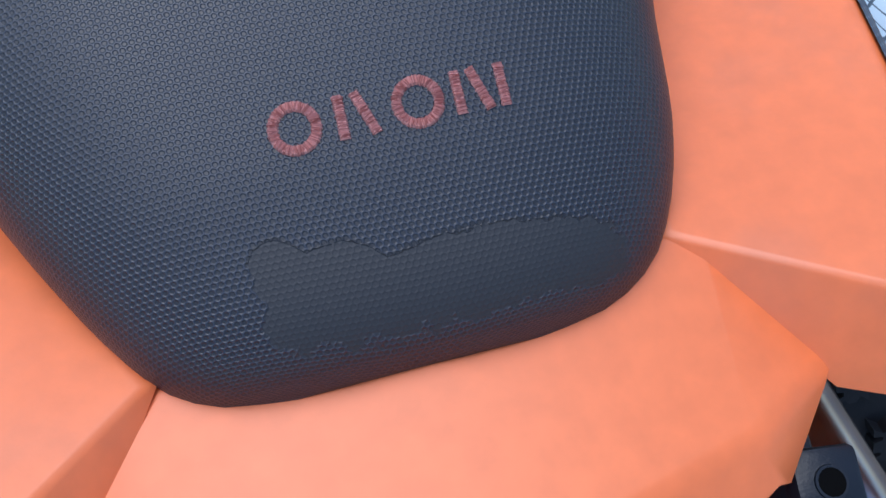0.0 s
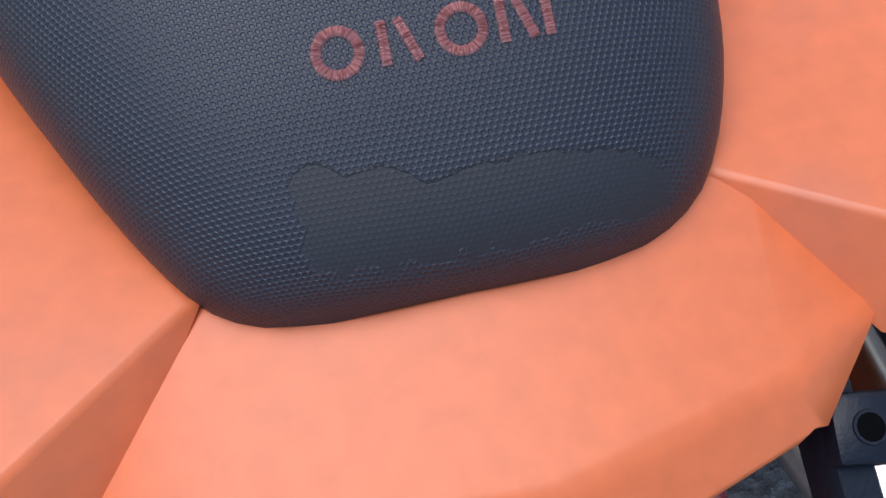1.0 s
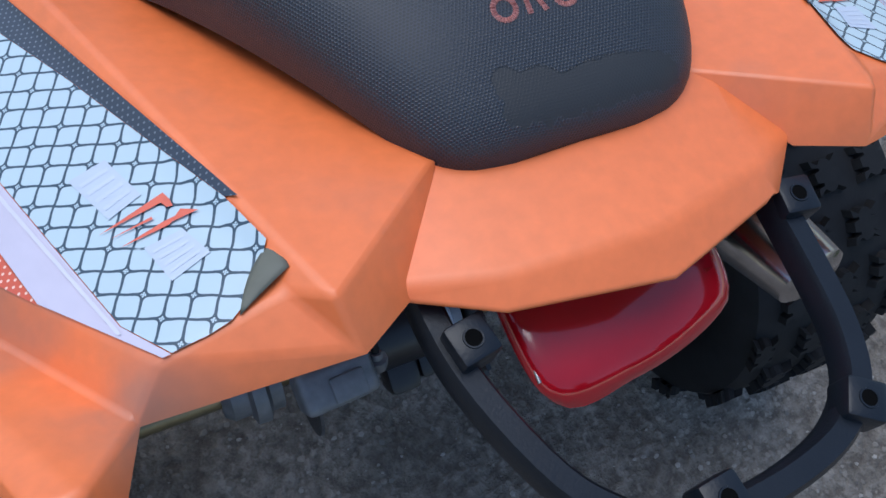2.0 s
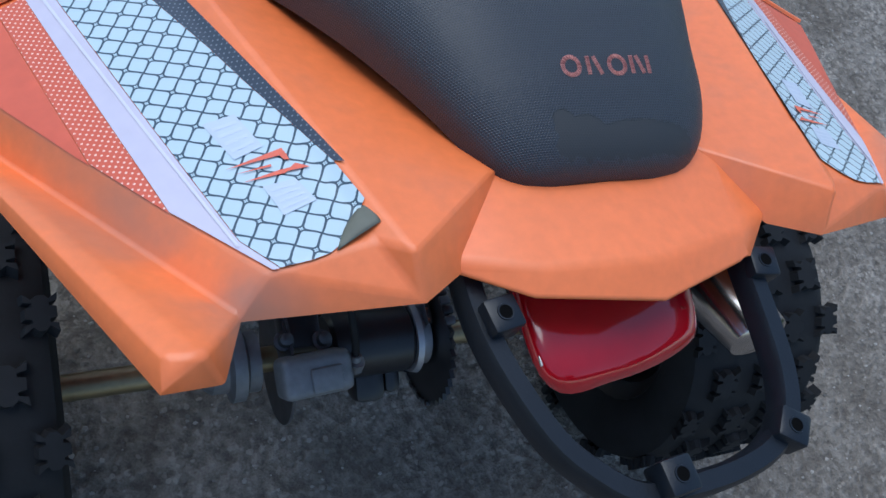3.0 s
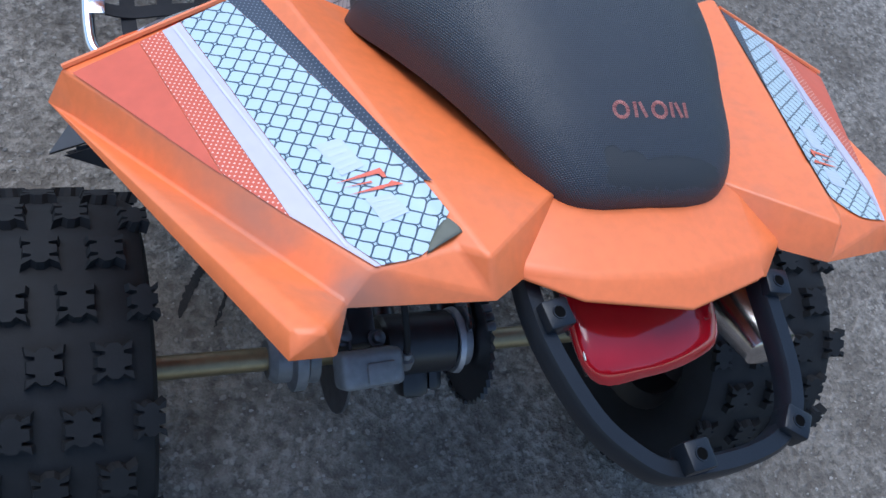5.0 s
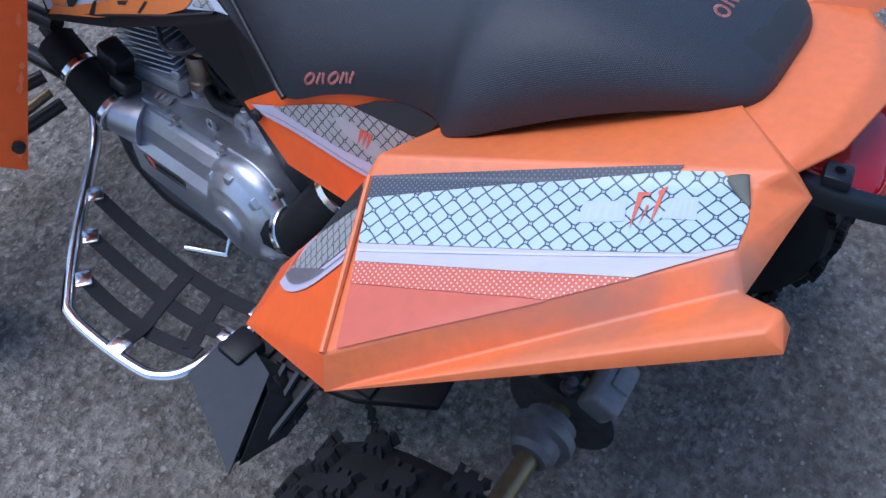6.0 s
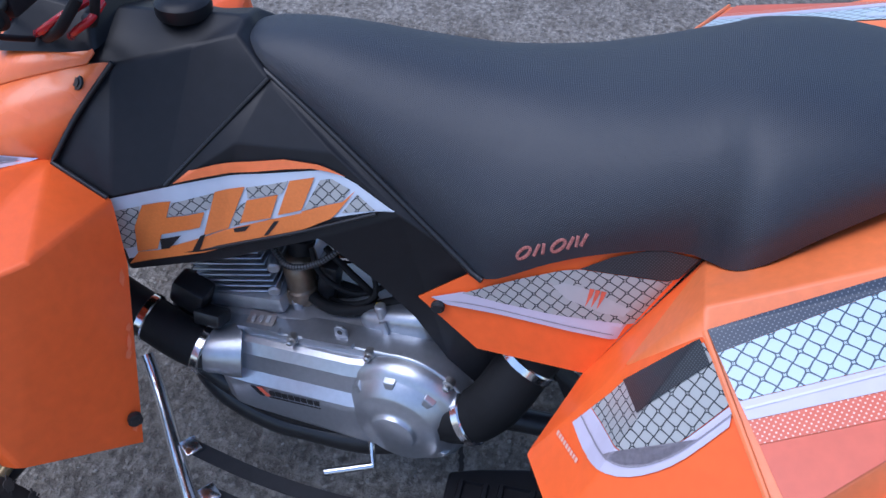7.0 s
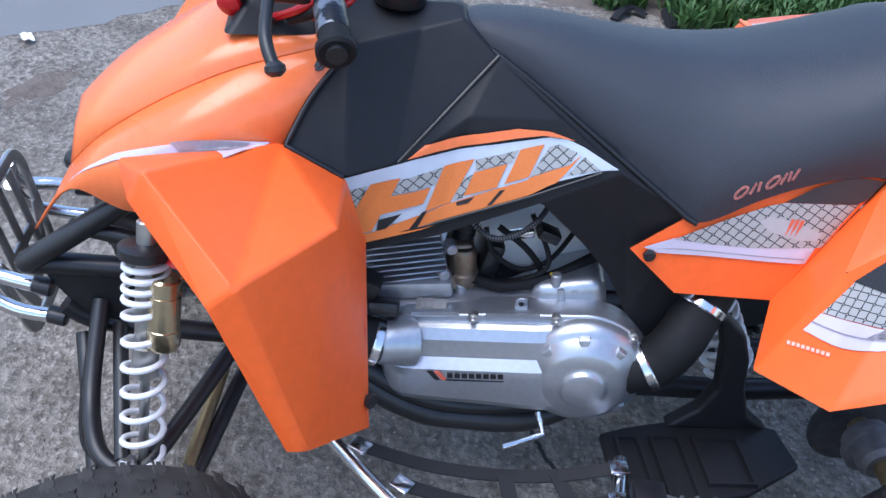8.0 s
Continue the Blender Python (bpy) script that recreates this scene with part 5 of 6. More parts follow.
# Foot cage
for sd in (-1, 1):
    cage = part("foot_guard", sweep(spline([(sd * 0.11, 1.03, 0.30), (sd * 0.16, 0.99, 0.262), (sd * 0.30, 0.885, 0.25), (sd * 0.405, 0.795, 0.243), (sd * 0.428, 0.765, 0.24), (sd * 0.437, 0.70, 0.235), (sd * 0.438, 0.62, 0.23), (sd * 0.43, 0.58, 0.23), (sd * 0.40, 0.545, 0.235), (sd * 0.33, 0.52, 0.245), (sd * 0.24, 0.495, 0.25)], 6), 0.011), M_CHROME, quad, "silver tube foot guard with webbing")
    straps = [[(0.237, 0.90, 0.262), (0.245, 0.80, 0.232), (0.255, 0.69, 0.225), (0.262, 0.60, 0.235), (0.268, 0.515, 0.262)],
              [(0.306, 0.84, 0.258), (0.31, 0.75, 0.228), (0.318, 0.66, 0.222), (0.322, 0.58, 0.235), (0.326, 0.53, 0.258)],
              [(0.373, 0.785, 0.254), (0.375, 0.72, 0.225), (0.375, 0.64, 0.222), (0.372, 0.545, 0.25)],
              [(0.42, 0.66, 0.24), (0.375, 0.665, 0.225), (0.32, 0.675, 0.224), (0.257, 0.68, 0.228)],
              [(0.258, 0.60, 0.236), (0.32, 0.585, 0.236), (0.372, 0.565, 0.244)]]
    for s in straps:
        part("strap", sweep(spline([(sd * x, y, z) for x, y, z in s], 5), [(-0.012, -0.0015), (0.012, -0.0015), (0.012, 0.0015), (-0.012, 0.0015)], up=(0, 0, 1)), M_STRAP, cage, "black nylon webbing strap")
    for x, y, z in ((0.237, 0.905, 0.262), (0.306, 0.845, 0.258), (0.373, 0.79, 0.254), (0.268, 0.508, 0.262), (0.326, 0.522, 0.258), (0.425, 0.66, 0.24)):
        part("strap_lug", box((0.026, 0.03, 0.006), (sd * x, y, z + 0.002), (0, 0, sd * 40 if y > 0.7 else 0), bevel=0.002), M_CHROME, cage)
    # heel guard: a moulded pan with recesses, a post and a pointed flap
    rail = [(0.165, 0.470), (0.18, 0.515), (0.345, 0.512), (0.345, 0.44), (0.32, 0.39), (0.30, 0.30), (0.24, 0.19), (0.16, 0.20), (0.14, 0.26), (0.15, 0.40)]
    heel = part("heel_guard", plate(rail, (0, 0, 0.240), (sd, 0, 0), (0, 1, 0), 0.016), M_BLACK, quad, "black plastic heel guard pan with a post", bevel=0.006, seg=3)
    for x0, x1, y0, y1 in ((0.195, 0.325, 0.455, 0.492), (0.19, 0.315, 0.385, 0.432), (0.19, 0.285, 0.285, 0.36)):
        loop = [(sd * x0, y0, 0.249), (sd * x1, y0, 0.249), (sd * x1, y1, 0.249), (sd * x0, y1, 0.249)]
        part("pan_rib", sweep(loop, [(-0.006, -0.003), (0.006, -0.003), (0.003, 0.006), (-0.003, 0.006)], closed=True, up=(0, 0, 1)), M_BLACK, heel)
    post = [(0.386, 0.507), (0.352, 0.42), (0.335, 0.336), (0.352, 0.29), (0.40, 0.245), (0.215, 0.245), (0.262, 0.28), (0.287, 0.339), (0.300, 0.40), (0.323, 0.452)]
    part("heel_post", plate(post, (sd * 0.15, 0, 0), (0, 1, 0), (0, 0, 1), 0.03), M_BLACK, heel, bevel=0.008, seg=3)
    flap = {"a": (sd * 0.415, 0.518, 0.272), "b": (sd * 0.343, 0.512, 0.276), "c": (sd * 0.335, 0.455, 0.280), "d": (sd * 0.352, 0.415, 0.281), "e": (sd * 0.505, 0.357, 0.281)}
    part("heel_flap", facets(flap, ["a b c d e"]), M_GREYP, heel, "grey plastic pointed flap", thick=0.005, bevel=0.002)
    part("guard_backing", plate([(0.325, 0.445), (0.312, 0.357), (0.433, 0.357), (0.482, 0.383)], (0, 0, 0.246), (sd, 0, 0), (0, 1, 0), 0.003), M_BLACK, heel)
    for (x0, y0), (x1, y1) in (((0.316, 0.420), (0.468, 0.381)), ((0.316, 0.395), (0.455, 0.369)), ((0.318, 0.366), (0.436, 0.360))):
        part("guard_slat", sweep([(sd * x0, y0, 0.256), (sd * x1, y1, 0.256)], [(-0.004, -0.004), (0.004, -0.004), (0.003, 0.004), (-0.003, 0.004)], up=(0, 0, 1)), M_GREYP, heel)
    wall = {"c": (sd * 0.335, 0.455, 0.277), "d": (sd * 0.375, 0.40, 0.278), "e": (sd * 0.486, 0.3575, 0.279), "f": (sd * 0.40, 0.352, 0.235), "g": (sd * 0.345, 0.358, 0.225), "h": (sd * 0.31, 0.40, 0.225)}
    part("flap_wall", facets(wall, ["d e f g", "c d g h"]), M_BLACK, heel, smooth=False, thick=0.004)
    part("flap_block", box((0.055, 0.05, 0.03), (sd * 0.338, 0.482, 0.276), (0, 0, 8 * sd), bevel=0.006), M_BLACK, heel)
    for k in range(2):
        part("wall_rib", rod((sd * (0.345 + k * 0.03), 0.415 - k * 0.02, 0.268), (sd * (0.375 + k * 0.025), 0.352, 0.232), 0.004), M_FRAME, heel)

# Handlebar
for sd in (-1, 1):
    bar = part("handlebar", sweep(spline([(0, 0.99, 0.98), (sd * 0.08, 0.985, 0.985), (sd * 0.16, 1.0, 0.985), (sd * 0.34, 0.985, 0.935)], 6), 0.011), M_FRAME, quad)
    part("grip", turned((sd * 0.215, 1.0, 0.968), (sd * 0.335, 0.985, 0.934), [(0, 0.017), (0.003, 0.022), (0.006, 0.0165), (0.10, 0.0165), (0.112, 0.0165), (0.114, 0.021), (0.122, 0.021), (0.125, 0.018)], 24), M_HOSE, bar, "black rubber grip")
    part("brake_lever", sweep(spline([(sd * 0.18, 1.03, 0.965), (sd * 0.22, 1.055, 0.957), (sd * 0.29, 1.058, 0.93), (sd * 0.322, 1.045, 0.905)], 6), 0.007), M_FRAME, bar, "black brake lever")
    part("lever_ball", turned((sd * 0.318, 1.047, 0.914), (sd * 0.326, 1.043, 0.898), [(0, 0.006), (0.005, 0.011), (0.011, 0.011), (0.016, 0.005)], 16), M_FRAME, bar)
    part("grip_tape", turned((sd * 0.262, 0.9945, 0.9545), (sd * 0.305, 0.9888, 0.9425), [(0, 0.017), (0.002, 0.0178), (0.02, 0.0172), (0.042, 0.0178), (0.045, 0.017)], 20), M_TAPE, bar, "worn silver tape")
    part("lever_perch", box((0.075, 0.05, 0.034), (sd * 0.185, 1.038, 0.958), (0, 15 * sd, 0), bevel=0.009, seg=3), M_BLACK, bar)
    part("perch_clamp", turned((sd * 0.150, 1.0, 0.982), (sd * 0.175, 1.0, 0.978), [(0, 0.018), (0.004, 0.02), (0.021, 0.02), (0.025, 0.018)], 20), M_BLACK, bar)
    part("switch_box", box((0.06, 0.045, 0.045), (sd * 0.17, 1.005, 0.975), (0, 0, 0), bevel=0.008), M_BLACK, bar)

# Decals
from mathutils.bvhtree import BVHTree


def skin(ob):
    me = ob.data
    return BVHTree.FromPolygons([v.co for v in me.vertices], [list(p.vertices) for p in me.polygons])


def joined_skin(obs):
    vs, fs = [], []
    for o in obs:
        b0 = len(vs)
        vs += [v.co for v in o.data.vertices]
        fs += [[b0 + i for i in p.vertices] for p in o.data.polygons]
    return BVHTree.FromPolygons(vs, fs)


def decal(name, corners, tree, normal, material, parent, label="", lift=0.0012, cuts=3, uv=None, place=None):
    """A thin film laid on a skin: corners near the skin, dropped on it along the normal."""
    n = Vector(normal).normalized()
    pts = [Vector(c) for c in corners]
    bm = bmesh.new()
    vs = [bm.verts.new(p) for p in pts]
    bm.faces.new(vs)
    bmesh.ops.triangulate(bm, faces=bm.faces)
    bmesh.ops.subdivide_edges(bm, edges=bm.edges, cuts=cuts, use_grid_fill=True)
    layer = bm.loops.layers.uv.new("uv")
    if uv:
        o, ax, ay = (Vector(k) for k in uv)
        ax, ay = ax.normalized(), ay.normalized()
        for f in bm.faces:
            for lp in f.loops:
                d = lp.vert.co - o
                lp[layer].uv = (d.dot(ax), d.dot(ay))
    for v in bm.verts:
        if place:
            v.co = place(v.co)
    if place:
        n = (place(Vector(n)) - place(Vector((0, 0, 0)))).normalized()
    for v in bm.verts:
        hit, nrm, idx, dist = tree.ray_cast(v.co + n * 0.05, -n, 0.12)
        if hit is not None:
            v.co = hit + n * lift
    return part(name, bm, material, parent, label)


# mesh print: dark crossing wires on pale ground, with their steps in metres
def mesh_material(name, ground_c, wire_c, g1, g2, knot_at=(0.0, 0.0), rough=0.3):
    m = node_mat(name, (0.7, 0.7, 0.7), rough, bump=0)
    N = Nodes(m)
    # coordinates counted in wires: g1 and g2 are the steps from crossing to crossing
    x, y, _ = N.split(N.vec("SUBTRACT", N.coord("UV"), (knot_at[0], knot_at[1], 0.0)))
    det = g1[0] * g2[1] - g1[1] * g2[0]
    p = N.math("ADD", N.math("ADD", N.math("MULTIPLY", x, g2[1] / det), N.math("MULTIPLY", y, -g2[0] / det)), 200.0)
    q = N.math("ADD", N.math("ADD", N.math("MULTIPLY", x, -g1[1] / det), N.math("MULTIPLY", y, g1[0] / det)), 201.0)
    tau = 2 * math.pi
    pw = N.math("ADD", p, N.math("MULTIPLY", N.math("SINE", N.math("MULTIPLY", q, tau)), 0.015))
    qw = N.math("ADD", q, N.math("MULTIPLY", N.math("SINE", N.math("MULTIPLY", p, tau)), -0.015))
    c1 = N.math("MULTIPLY", N.math("ABSOLUTE", N.math("SUBTRACT", N.math("FRACT", pw), 0.5)), 2.0)
    c2 = N.math("MULTIPLY", N.math("ABSOLUTE", N.math("SUBTRACT", N.math("FRACT", qw), 0.5)), 2.0)
    cell = N.math("POWER", N.math("ADD", N.math("POWER", c1, 4.4), N.math("POWER", c2, 4.4)), 1 / 4.4)
    # every second crossing is a plain one, the others are open knots
    order = N.math("ADD", N.math("ROUND", p), N.math("ROUND", q))
    open_knot = N.math("GREATER_THAN", N.math("FRACT", N.math("MULTIPLY", order, 0.5)), 0.25)
    plain = N.math("ADD", N.math("MAXIMUM", c1, c2), -0.012)
    cell = N.math("ADD", N.math("MULTIPLY", cell, open_knot), N.math("MULTIPLY", plain, N.math("SUBTRACT", 1.0, open_knot)))
    wire = N.step(cell, 0.855, 0.895)
    knot = N.math("MULTIPLY", N.step(N.math("ADD", c1, c2), 1.72, 1.77), open_knot)
    prong = N.step(N.math("ABSOLUTE", N.math("SUBTRACT", c1, c2)), 0.05, 0.03)
    prong = N.math("MULTIPLY", prong, N.step(N.math("ADD", c1, c2), 1.93, 1.88))
    wire = N.math("MULTIPLY", wire, N.math("SUBTRACT", 1.0, N.math("MULTIPLY", knot, N.math("SUBTRACT", 1.0, prong))))
    worn = N.noise(N.coord("UV"), 35.0, 5)
    wire = N.math("MULTIPLY", wire, N.step(worn, 0.72, 0.66))
    tint = N.mix(N.noise(N.coord("UV"), 9.0, 3), rgb(*[k * 0.92 for k in ground_c]), rgb(*ground_c))
    N.put(N.b.inputs["Base Color"], N.mix(wire, tint, rgb(*wire_c)))
    return m


def dot_material(name, ground_c, dot_c, pitch, fill, fade=None, rough=0.35):
    m = node_mat(name, ground_c, rough, bump=0)
    N = Nodes(m)
    uv = N.vec("ADD", N.coord("UV"), (10.0, 10.0, 0.0))
    x, y, _ = N.split(uv)
    p = N.math("MULTIPLY", N.math("ADD", x, y), 1 / pitch)
    q = N.math("MULTIPLY", N.math("SUBTRACT", x, y), 1 / pitch)
    d1 = N.math("SUBTRACT", N.math("FRACT", p), 0.5)
    d2 = N.math("SUBTRACT", N.math("FRACT", q), 0.5)
    d = N.vec("LENGTH", N.join(d1, d2))
    dot = N.step(d, fill, fill - 0.08)
    if fade:
        dot = N.math("MULTIPLY", dot, N.step(N.math("SUBTRACT", y, 10.0), *fade))
    base = N.mix(N.noise(N.coord("UV"), 12.0, 4), rgb(*[k * 0.9 for k in ground_c]), rgb(*ground_c))
    N.put(N.b.inputs["Base Color"], N.mix(dot, base, rgb(*dot_c)))
    return m


M_MESH = mesh_material("mesh_print", (0.52, 0.63, 0.68), (0.040, 0.070, 0.100), (0.0106, 0.0092), (0.0095, -0.0107), (-0.1383, 0.0455))
M_MESH_GREY = mesh_material("grey_mesh_print", (0.41, 0.41, 0.395), (0.03, 0.035, 0.04), (0.0092, 0.0082), (0.0092, -0.0082))
M_CARBON = dot_material("carbon_print", (0.038, 0.050, 0.074), (0.17, 0.19, 0.22), 0.0058, 0.21)
M_CARBON2 = dot_material("fine_carbon_print", (0.022, 0.025, 0.030), (0.07, 0.075, 0.08), 0.004, 0.30)
M_DOTS = dot_material("dotted_film", (0.66, 0.105, 0.050), (0.86, 0.55, 0.44), 0.0062, 0.25)
M_FILM = node_mat("red_film", (0.66, 0.108, 0.052), 0.42, vary=0.1, bump=0.03)
M_MARK = node_mat("red_print", (0.72, 0.135, 0.075), 0.4, vary=0.15)
M_GHOSTP = node_mat("pale_lilac_print", (0.52, 0.575, 0.67), 0.4, vary=0.06, bump=0)
M_GREYP2 = node_mat("pale_grey_print", (0.44, 0.43, 0.43), 0.4, vary=0.06, bump=0)
M_GHOST = node_mat("pale_print", (0.555, 0.605, 0.69), 0.4, vary=0.04, bump=0)
M_BACK = node_mat("sticker_back", (0.13, 0.13, 0.10), 0.6, vary=0.2)
M_PINK = node_mat("pale_pink_print", (0.82, 0.46, 0.36), 0.4, vary=0.08, bump=0)
M_SCUFF_GLINT = node_mat("pale_scuff_glint", (0.90, 0.20, 0.075), 0.5, vary=0.2)
M_BAND = node_mat("pale_blue_white_vinyl", (0.55, 0.60, 0.68), 0.32, vary=0.06, bump=0.03)
M_PRINT = node_mat("orange_print", (0.72, 0.20, 0.045), 0.36, vary=0.10, grain=300, bump=0.03)
M_GREYV2 = node_mat("mid_grey_vinyl", (0.30, 0.27, 0.30), 0.35, vary=0.2, grain=200, bump=0.02)
M_LINE = node_mat("pale_line", (0.64, 0.62, 0.68), 0.3, vary=0.03, bump=0)

PANEL_N = (-0.135, 0.235, 0.95)
U_AX, V_AX = (-0.322 + 0.202, 0.236 + 0.106, 0.778 - 0.884), (-0.94, -0.33, -0.05)
UVP = ((-0.322, 0.236, 0.778), U_AX, V_AX)


def fender_decals(ob, side):
    tree = joined_skin([ob, FRONTS[side]])
    pl = None if side < 0 else (lambda v: fender_place(v, 1))
    put = lambda name, corners, m, label="", lift=0.0016, cuts=9: decal(name, corners, tree, PANEL_N, m, ob, label, lift, cuts, UVP, pl)
    put("carbon_strip", [(-0.317, 0.231, 0.779), (-0.341, 0.222, 0.779), (-0.280, 0.095, 0.82), (-0.222, -0.040, 0.861), (-0.215, -0.045, 0.861)], M_CARBON, "dark dotted carbon-print strip")
    put("mesh_decal", [(-0.341, 0.2215, 0.779), (-0.387, 0.202, 0.777), (-0.296, -0.087, 0.869), (-0.276, -0.1155, 0.875), (-0.256, -0.1135, 0.878), (-0.2435, -0.1112, 0.878), (-0.2330, -0.1040, 0.878), (-0.2115, -0.0755, 0.875), (-0.222, -0.0405, 0.861), (-0.280, 0.0945, 0.82)], M_MESH, "white sticker printed with a dark wire mesh")
    put("white_stripe", [(-0.3875, 0.2017, 0.777), (-0.405, 0.194, 0.777), (-0.333, -0.052, 0.85), (-0.281, -0.116, 0.875), (-0.2765, -0.116, 0.875), (-0.2965, -0.087, 0.869)], M_WHITE, "pale lilac-white stripe")
    put("pale_line", [(-0.3935, 0.198, 0.78), (-0.396, 0.197, 0.78), (-0.299, -0.092, 0.87), (-0.2968, -0.092, 0.87)], M_LINE, lift=0.0024)
    put("dotted_film", [(-0.4055, 0.1938, 0.777), (-0.4265, 0.1845, 0.776), (-0.376, 0.005, 0.823), (-0.3335, -0.052, 0.85)], M_DOTS, "red film with pale dots")
    put("red_film", [(-0.427, 0.1843, 0.776), (-0.487, 0.158, 0.77), (-0.3765, 0.0045, 0.823)], M_FILM, "plain red film")
    for corners in ([(-0.2995, 0.0192, 0.8386), (-0.2763, 0.0235, 0.8414), (-0.2640, -0.0110, 0.8527), (-0.2847, -0.0190, 0.8505)], [(-0.2721, -0.0468, 0.8595), (-0.2496, -0.0449, 0.8628), (-0.2407, -0.0661, 0.8695), (-0.2642, -0.0740, 0.8676)]):
        put("pale_print", corners, M_GHOSTP, lift=0.0022, cuts=5)
        p, q, r, t = (Vector(c) for c in corners)
        for k in range(4):
            f, g = 0.16 + 0.2 * k, 0.24 + 0.2 * k
            put("pale_bar", [p.lerp(t, f).lerp(q.lerp(r, f), 0.12), p.lerp(t, f).lerp(q.lerp(r, f), 0.9), p.lerp(t, g).lerp(q.lerp(r, g), 0.86), p.lerp(t, g).lerp(q.lerp(r, g), 0.1)], M_GHOST, lift=0.0024, cuts=1)
    # three tapering slashes of the red mark, two of them with broad heads
    put("red_mark", [(-0.2921, -0.0269, 0.8513), (-0.2526, -0.0165, 0.8552), (-0.2505, -0.0225, 0.8570), (-0.2565, -0.0228, 0.8563)], M_MARK, lift=0.003, cuts=1)
    put("red_mark", [(-0.2555, -0.0225, 0.8563), (-0.2505, -0.0222, 0.8570), (-0.2500, -0.0280, 0.8589), (-0.2535, -0.0270, 0.8584)], M_MARK, lift=0.0032, cuts=1)
    put("red_mark", [(-0.2871, -0.0324, 0.8535), (-0.2628, -0.0292, 0.8565), (-0.2624, -0.0312, 0.8574)], M_MARK, lift=0.003, cuts=1)
    put("red_mark", [(-0.2834, -0.0406, 0.8561), (-0.2578, -0.0355, 0.8590), (-0.2471, -0.0348, 0.8600), (-0.2556, -0.0393, 0.8604)], M_MARK, lift=0.003, cuts=1)
    put("red_mark", [(-0.2500, -0.0347, 0.8595), (-0.2468, -0.0320, 0.8598), (-0.2381, -0.0375, 0.8628), (-0.2535, -0.0382, 0.8604)], M_MARK, lift=0.0032, cuts=1)
    # lifted corner of the sticker
    if side < 0:
        bm = bmesh.new()
        top, low, tip = Vector((-0.2125, -0.0745, 0.8795)), Vector((-0.2395, -0.1095, 0.8822)), Vector((-0.2055, -0.0935, 0.8865))
        rows = []
        for k in range(9):
            f = k / 8
            q = top.lerp(low, f) + Vector((-0.0022, 0.0015, -0.0004)) * math.sin(math.pi * f)
            far = top.lerp(tip, f / 0.34) if f < 0.34 else tip.lerp(low, (f - 0.34) / 0.66)
            bow = 0.003 * math.sin(math.pi * f)
            rows.append([bm.verts.new(q.lerp(far, j / 5) + Vector((-0.13, 0.23, 0.95)) * bow * math.sin(math.pi * (0.1 + 0.75 * j / 5))) for j in range(6)])
        for r, t in zip(rows, rows[1:]):
            for j in range(5):
                bm.faces.new((r[j], r[j + 1], t[j + 1], t[j]))
        bmesh.ops.remove_doubles(bm, verts=bm.verts, dist=0.0001)
        part("lifted_corner", bm, M_BACK, ob, "curled grey-green back of the sticker", thick=0.0006)
    # front face
    put2 = lambda name, corners, m, label="", lift=0.0012, n=(-0.3, 0.75, 0.55): decal(name, corners, tree, n, m, ob, label, lift, 1 if name == "pale_bar" else 9, ((-0.35, 0.25, 0.75), (0.2, 0.55, -0.8), (-0.9, 0.0, -0.45)), pl)
    put2("white_border", spline([(-0.309, 0.348, 0.592), (-0.365, 0.322, 0.609), (-0.405, 0.290, 0.643), (-0.414, 0.24, 0.689), (-0.402, 0.196, 0.748)], 4) + spline([(-0.386, 0.196, 0.763), (-0.400, 0.243, 0.70), (-0.392, 0.282, 0.663), (-0.352, 0.309, 0.641), (-0.306, 0.332, 0.62)], 4), M_WHITE, "white sticker border", 0.0018)
    put2("grey_line", spline([(-0.3075, 0.341, 0.605), (-0.359, 0.316, 0.624), (-0.399, 0.286, 0.652), (-0.4075, 0.2415, 0.694), (-0.395, 0.196, 0.755)], 5) + spline([(-0.3935, 0.196, 0.7565), (-0.4062, 0.2417, 0.6952), (-0.3978, 0.2855, 0.6532), (-0.3582, 0.3152, 0.6258), (-0.3073, 0.3400, 0.6066)], 5), M_GREYV2, "", 0.0028)
    put2("mesh_decal", spline([(-0.306, 0.331, 0.621), (-0.352, 0.308, 0.642), (-0.391, 0.281, 0.664), (-0.399, 0.242, 0.701), (-0.385, 0.197, 0.763)], 4) + [(-0.328, 0.232, 0.776), (-0.301, 0.304, 0.671)], M_MESH_GREY, "grey sticker printed with dark wire mesh", 0.0022)
    put2("dark_patch", [(-0.324, 0.236, 0.776), (-0.300, 0.304, 0.670), (-0.358, 0.282, 0.690), (-0.350, 0.226, 0.772)], M_CARBON2, "dark carbon-print patch", 0.0034)
    for k in range(9):
        a, b = Vector((-0.306, 0.3575, 0.5685)), Vector((-0.362, 0.3305, 0.597))
        p, q = a.lerp(b, k / 9), a.lerp(b, (k + 0.7) / 9)
        dn = Vector((-0.0038, 0.002, -0.0031))
        put2("pale_bar", [p, q, q + dn, p + dn], M_PINK, "", 0.0022)


for ob, sd in ((fender_l, -1), (fender_r, 1)):
    fender_decals(ob, sd)

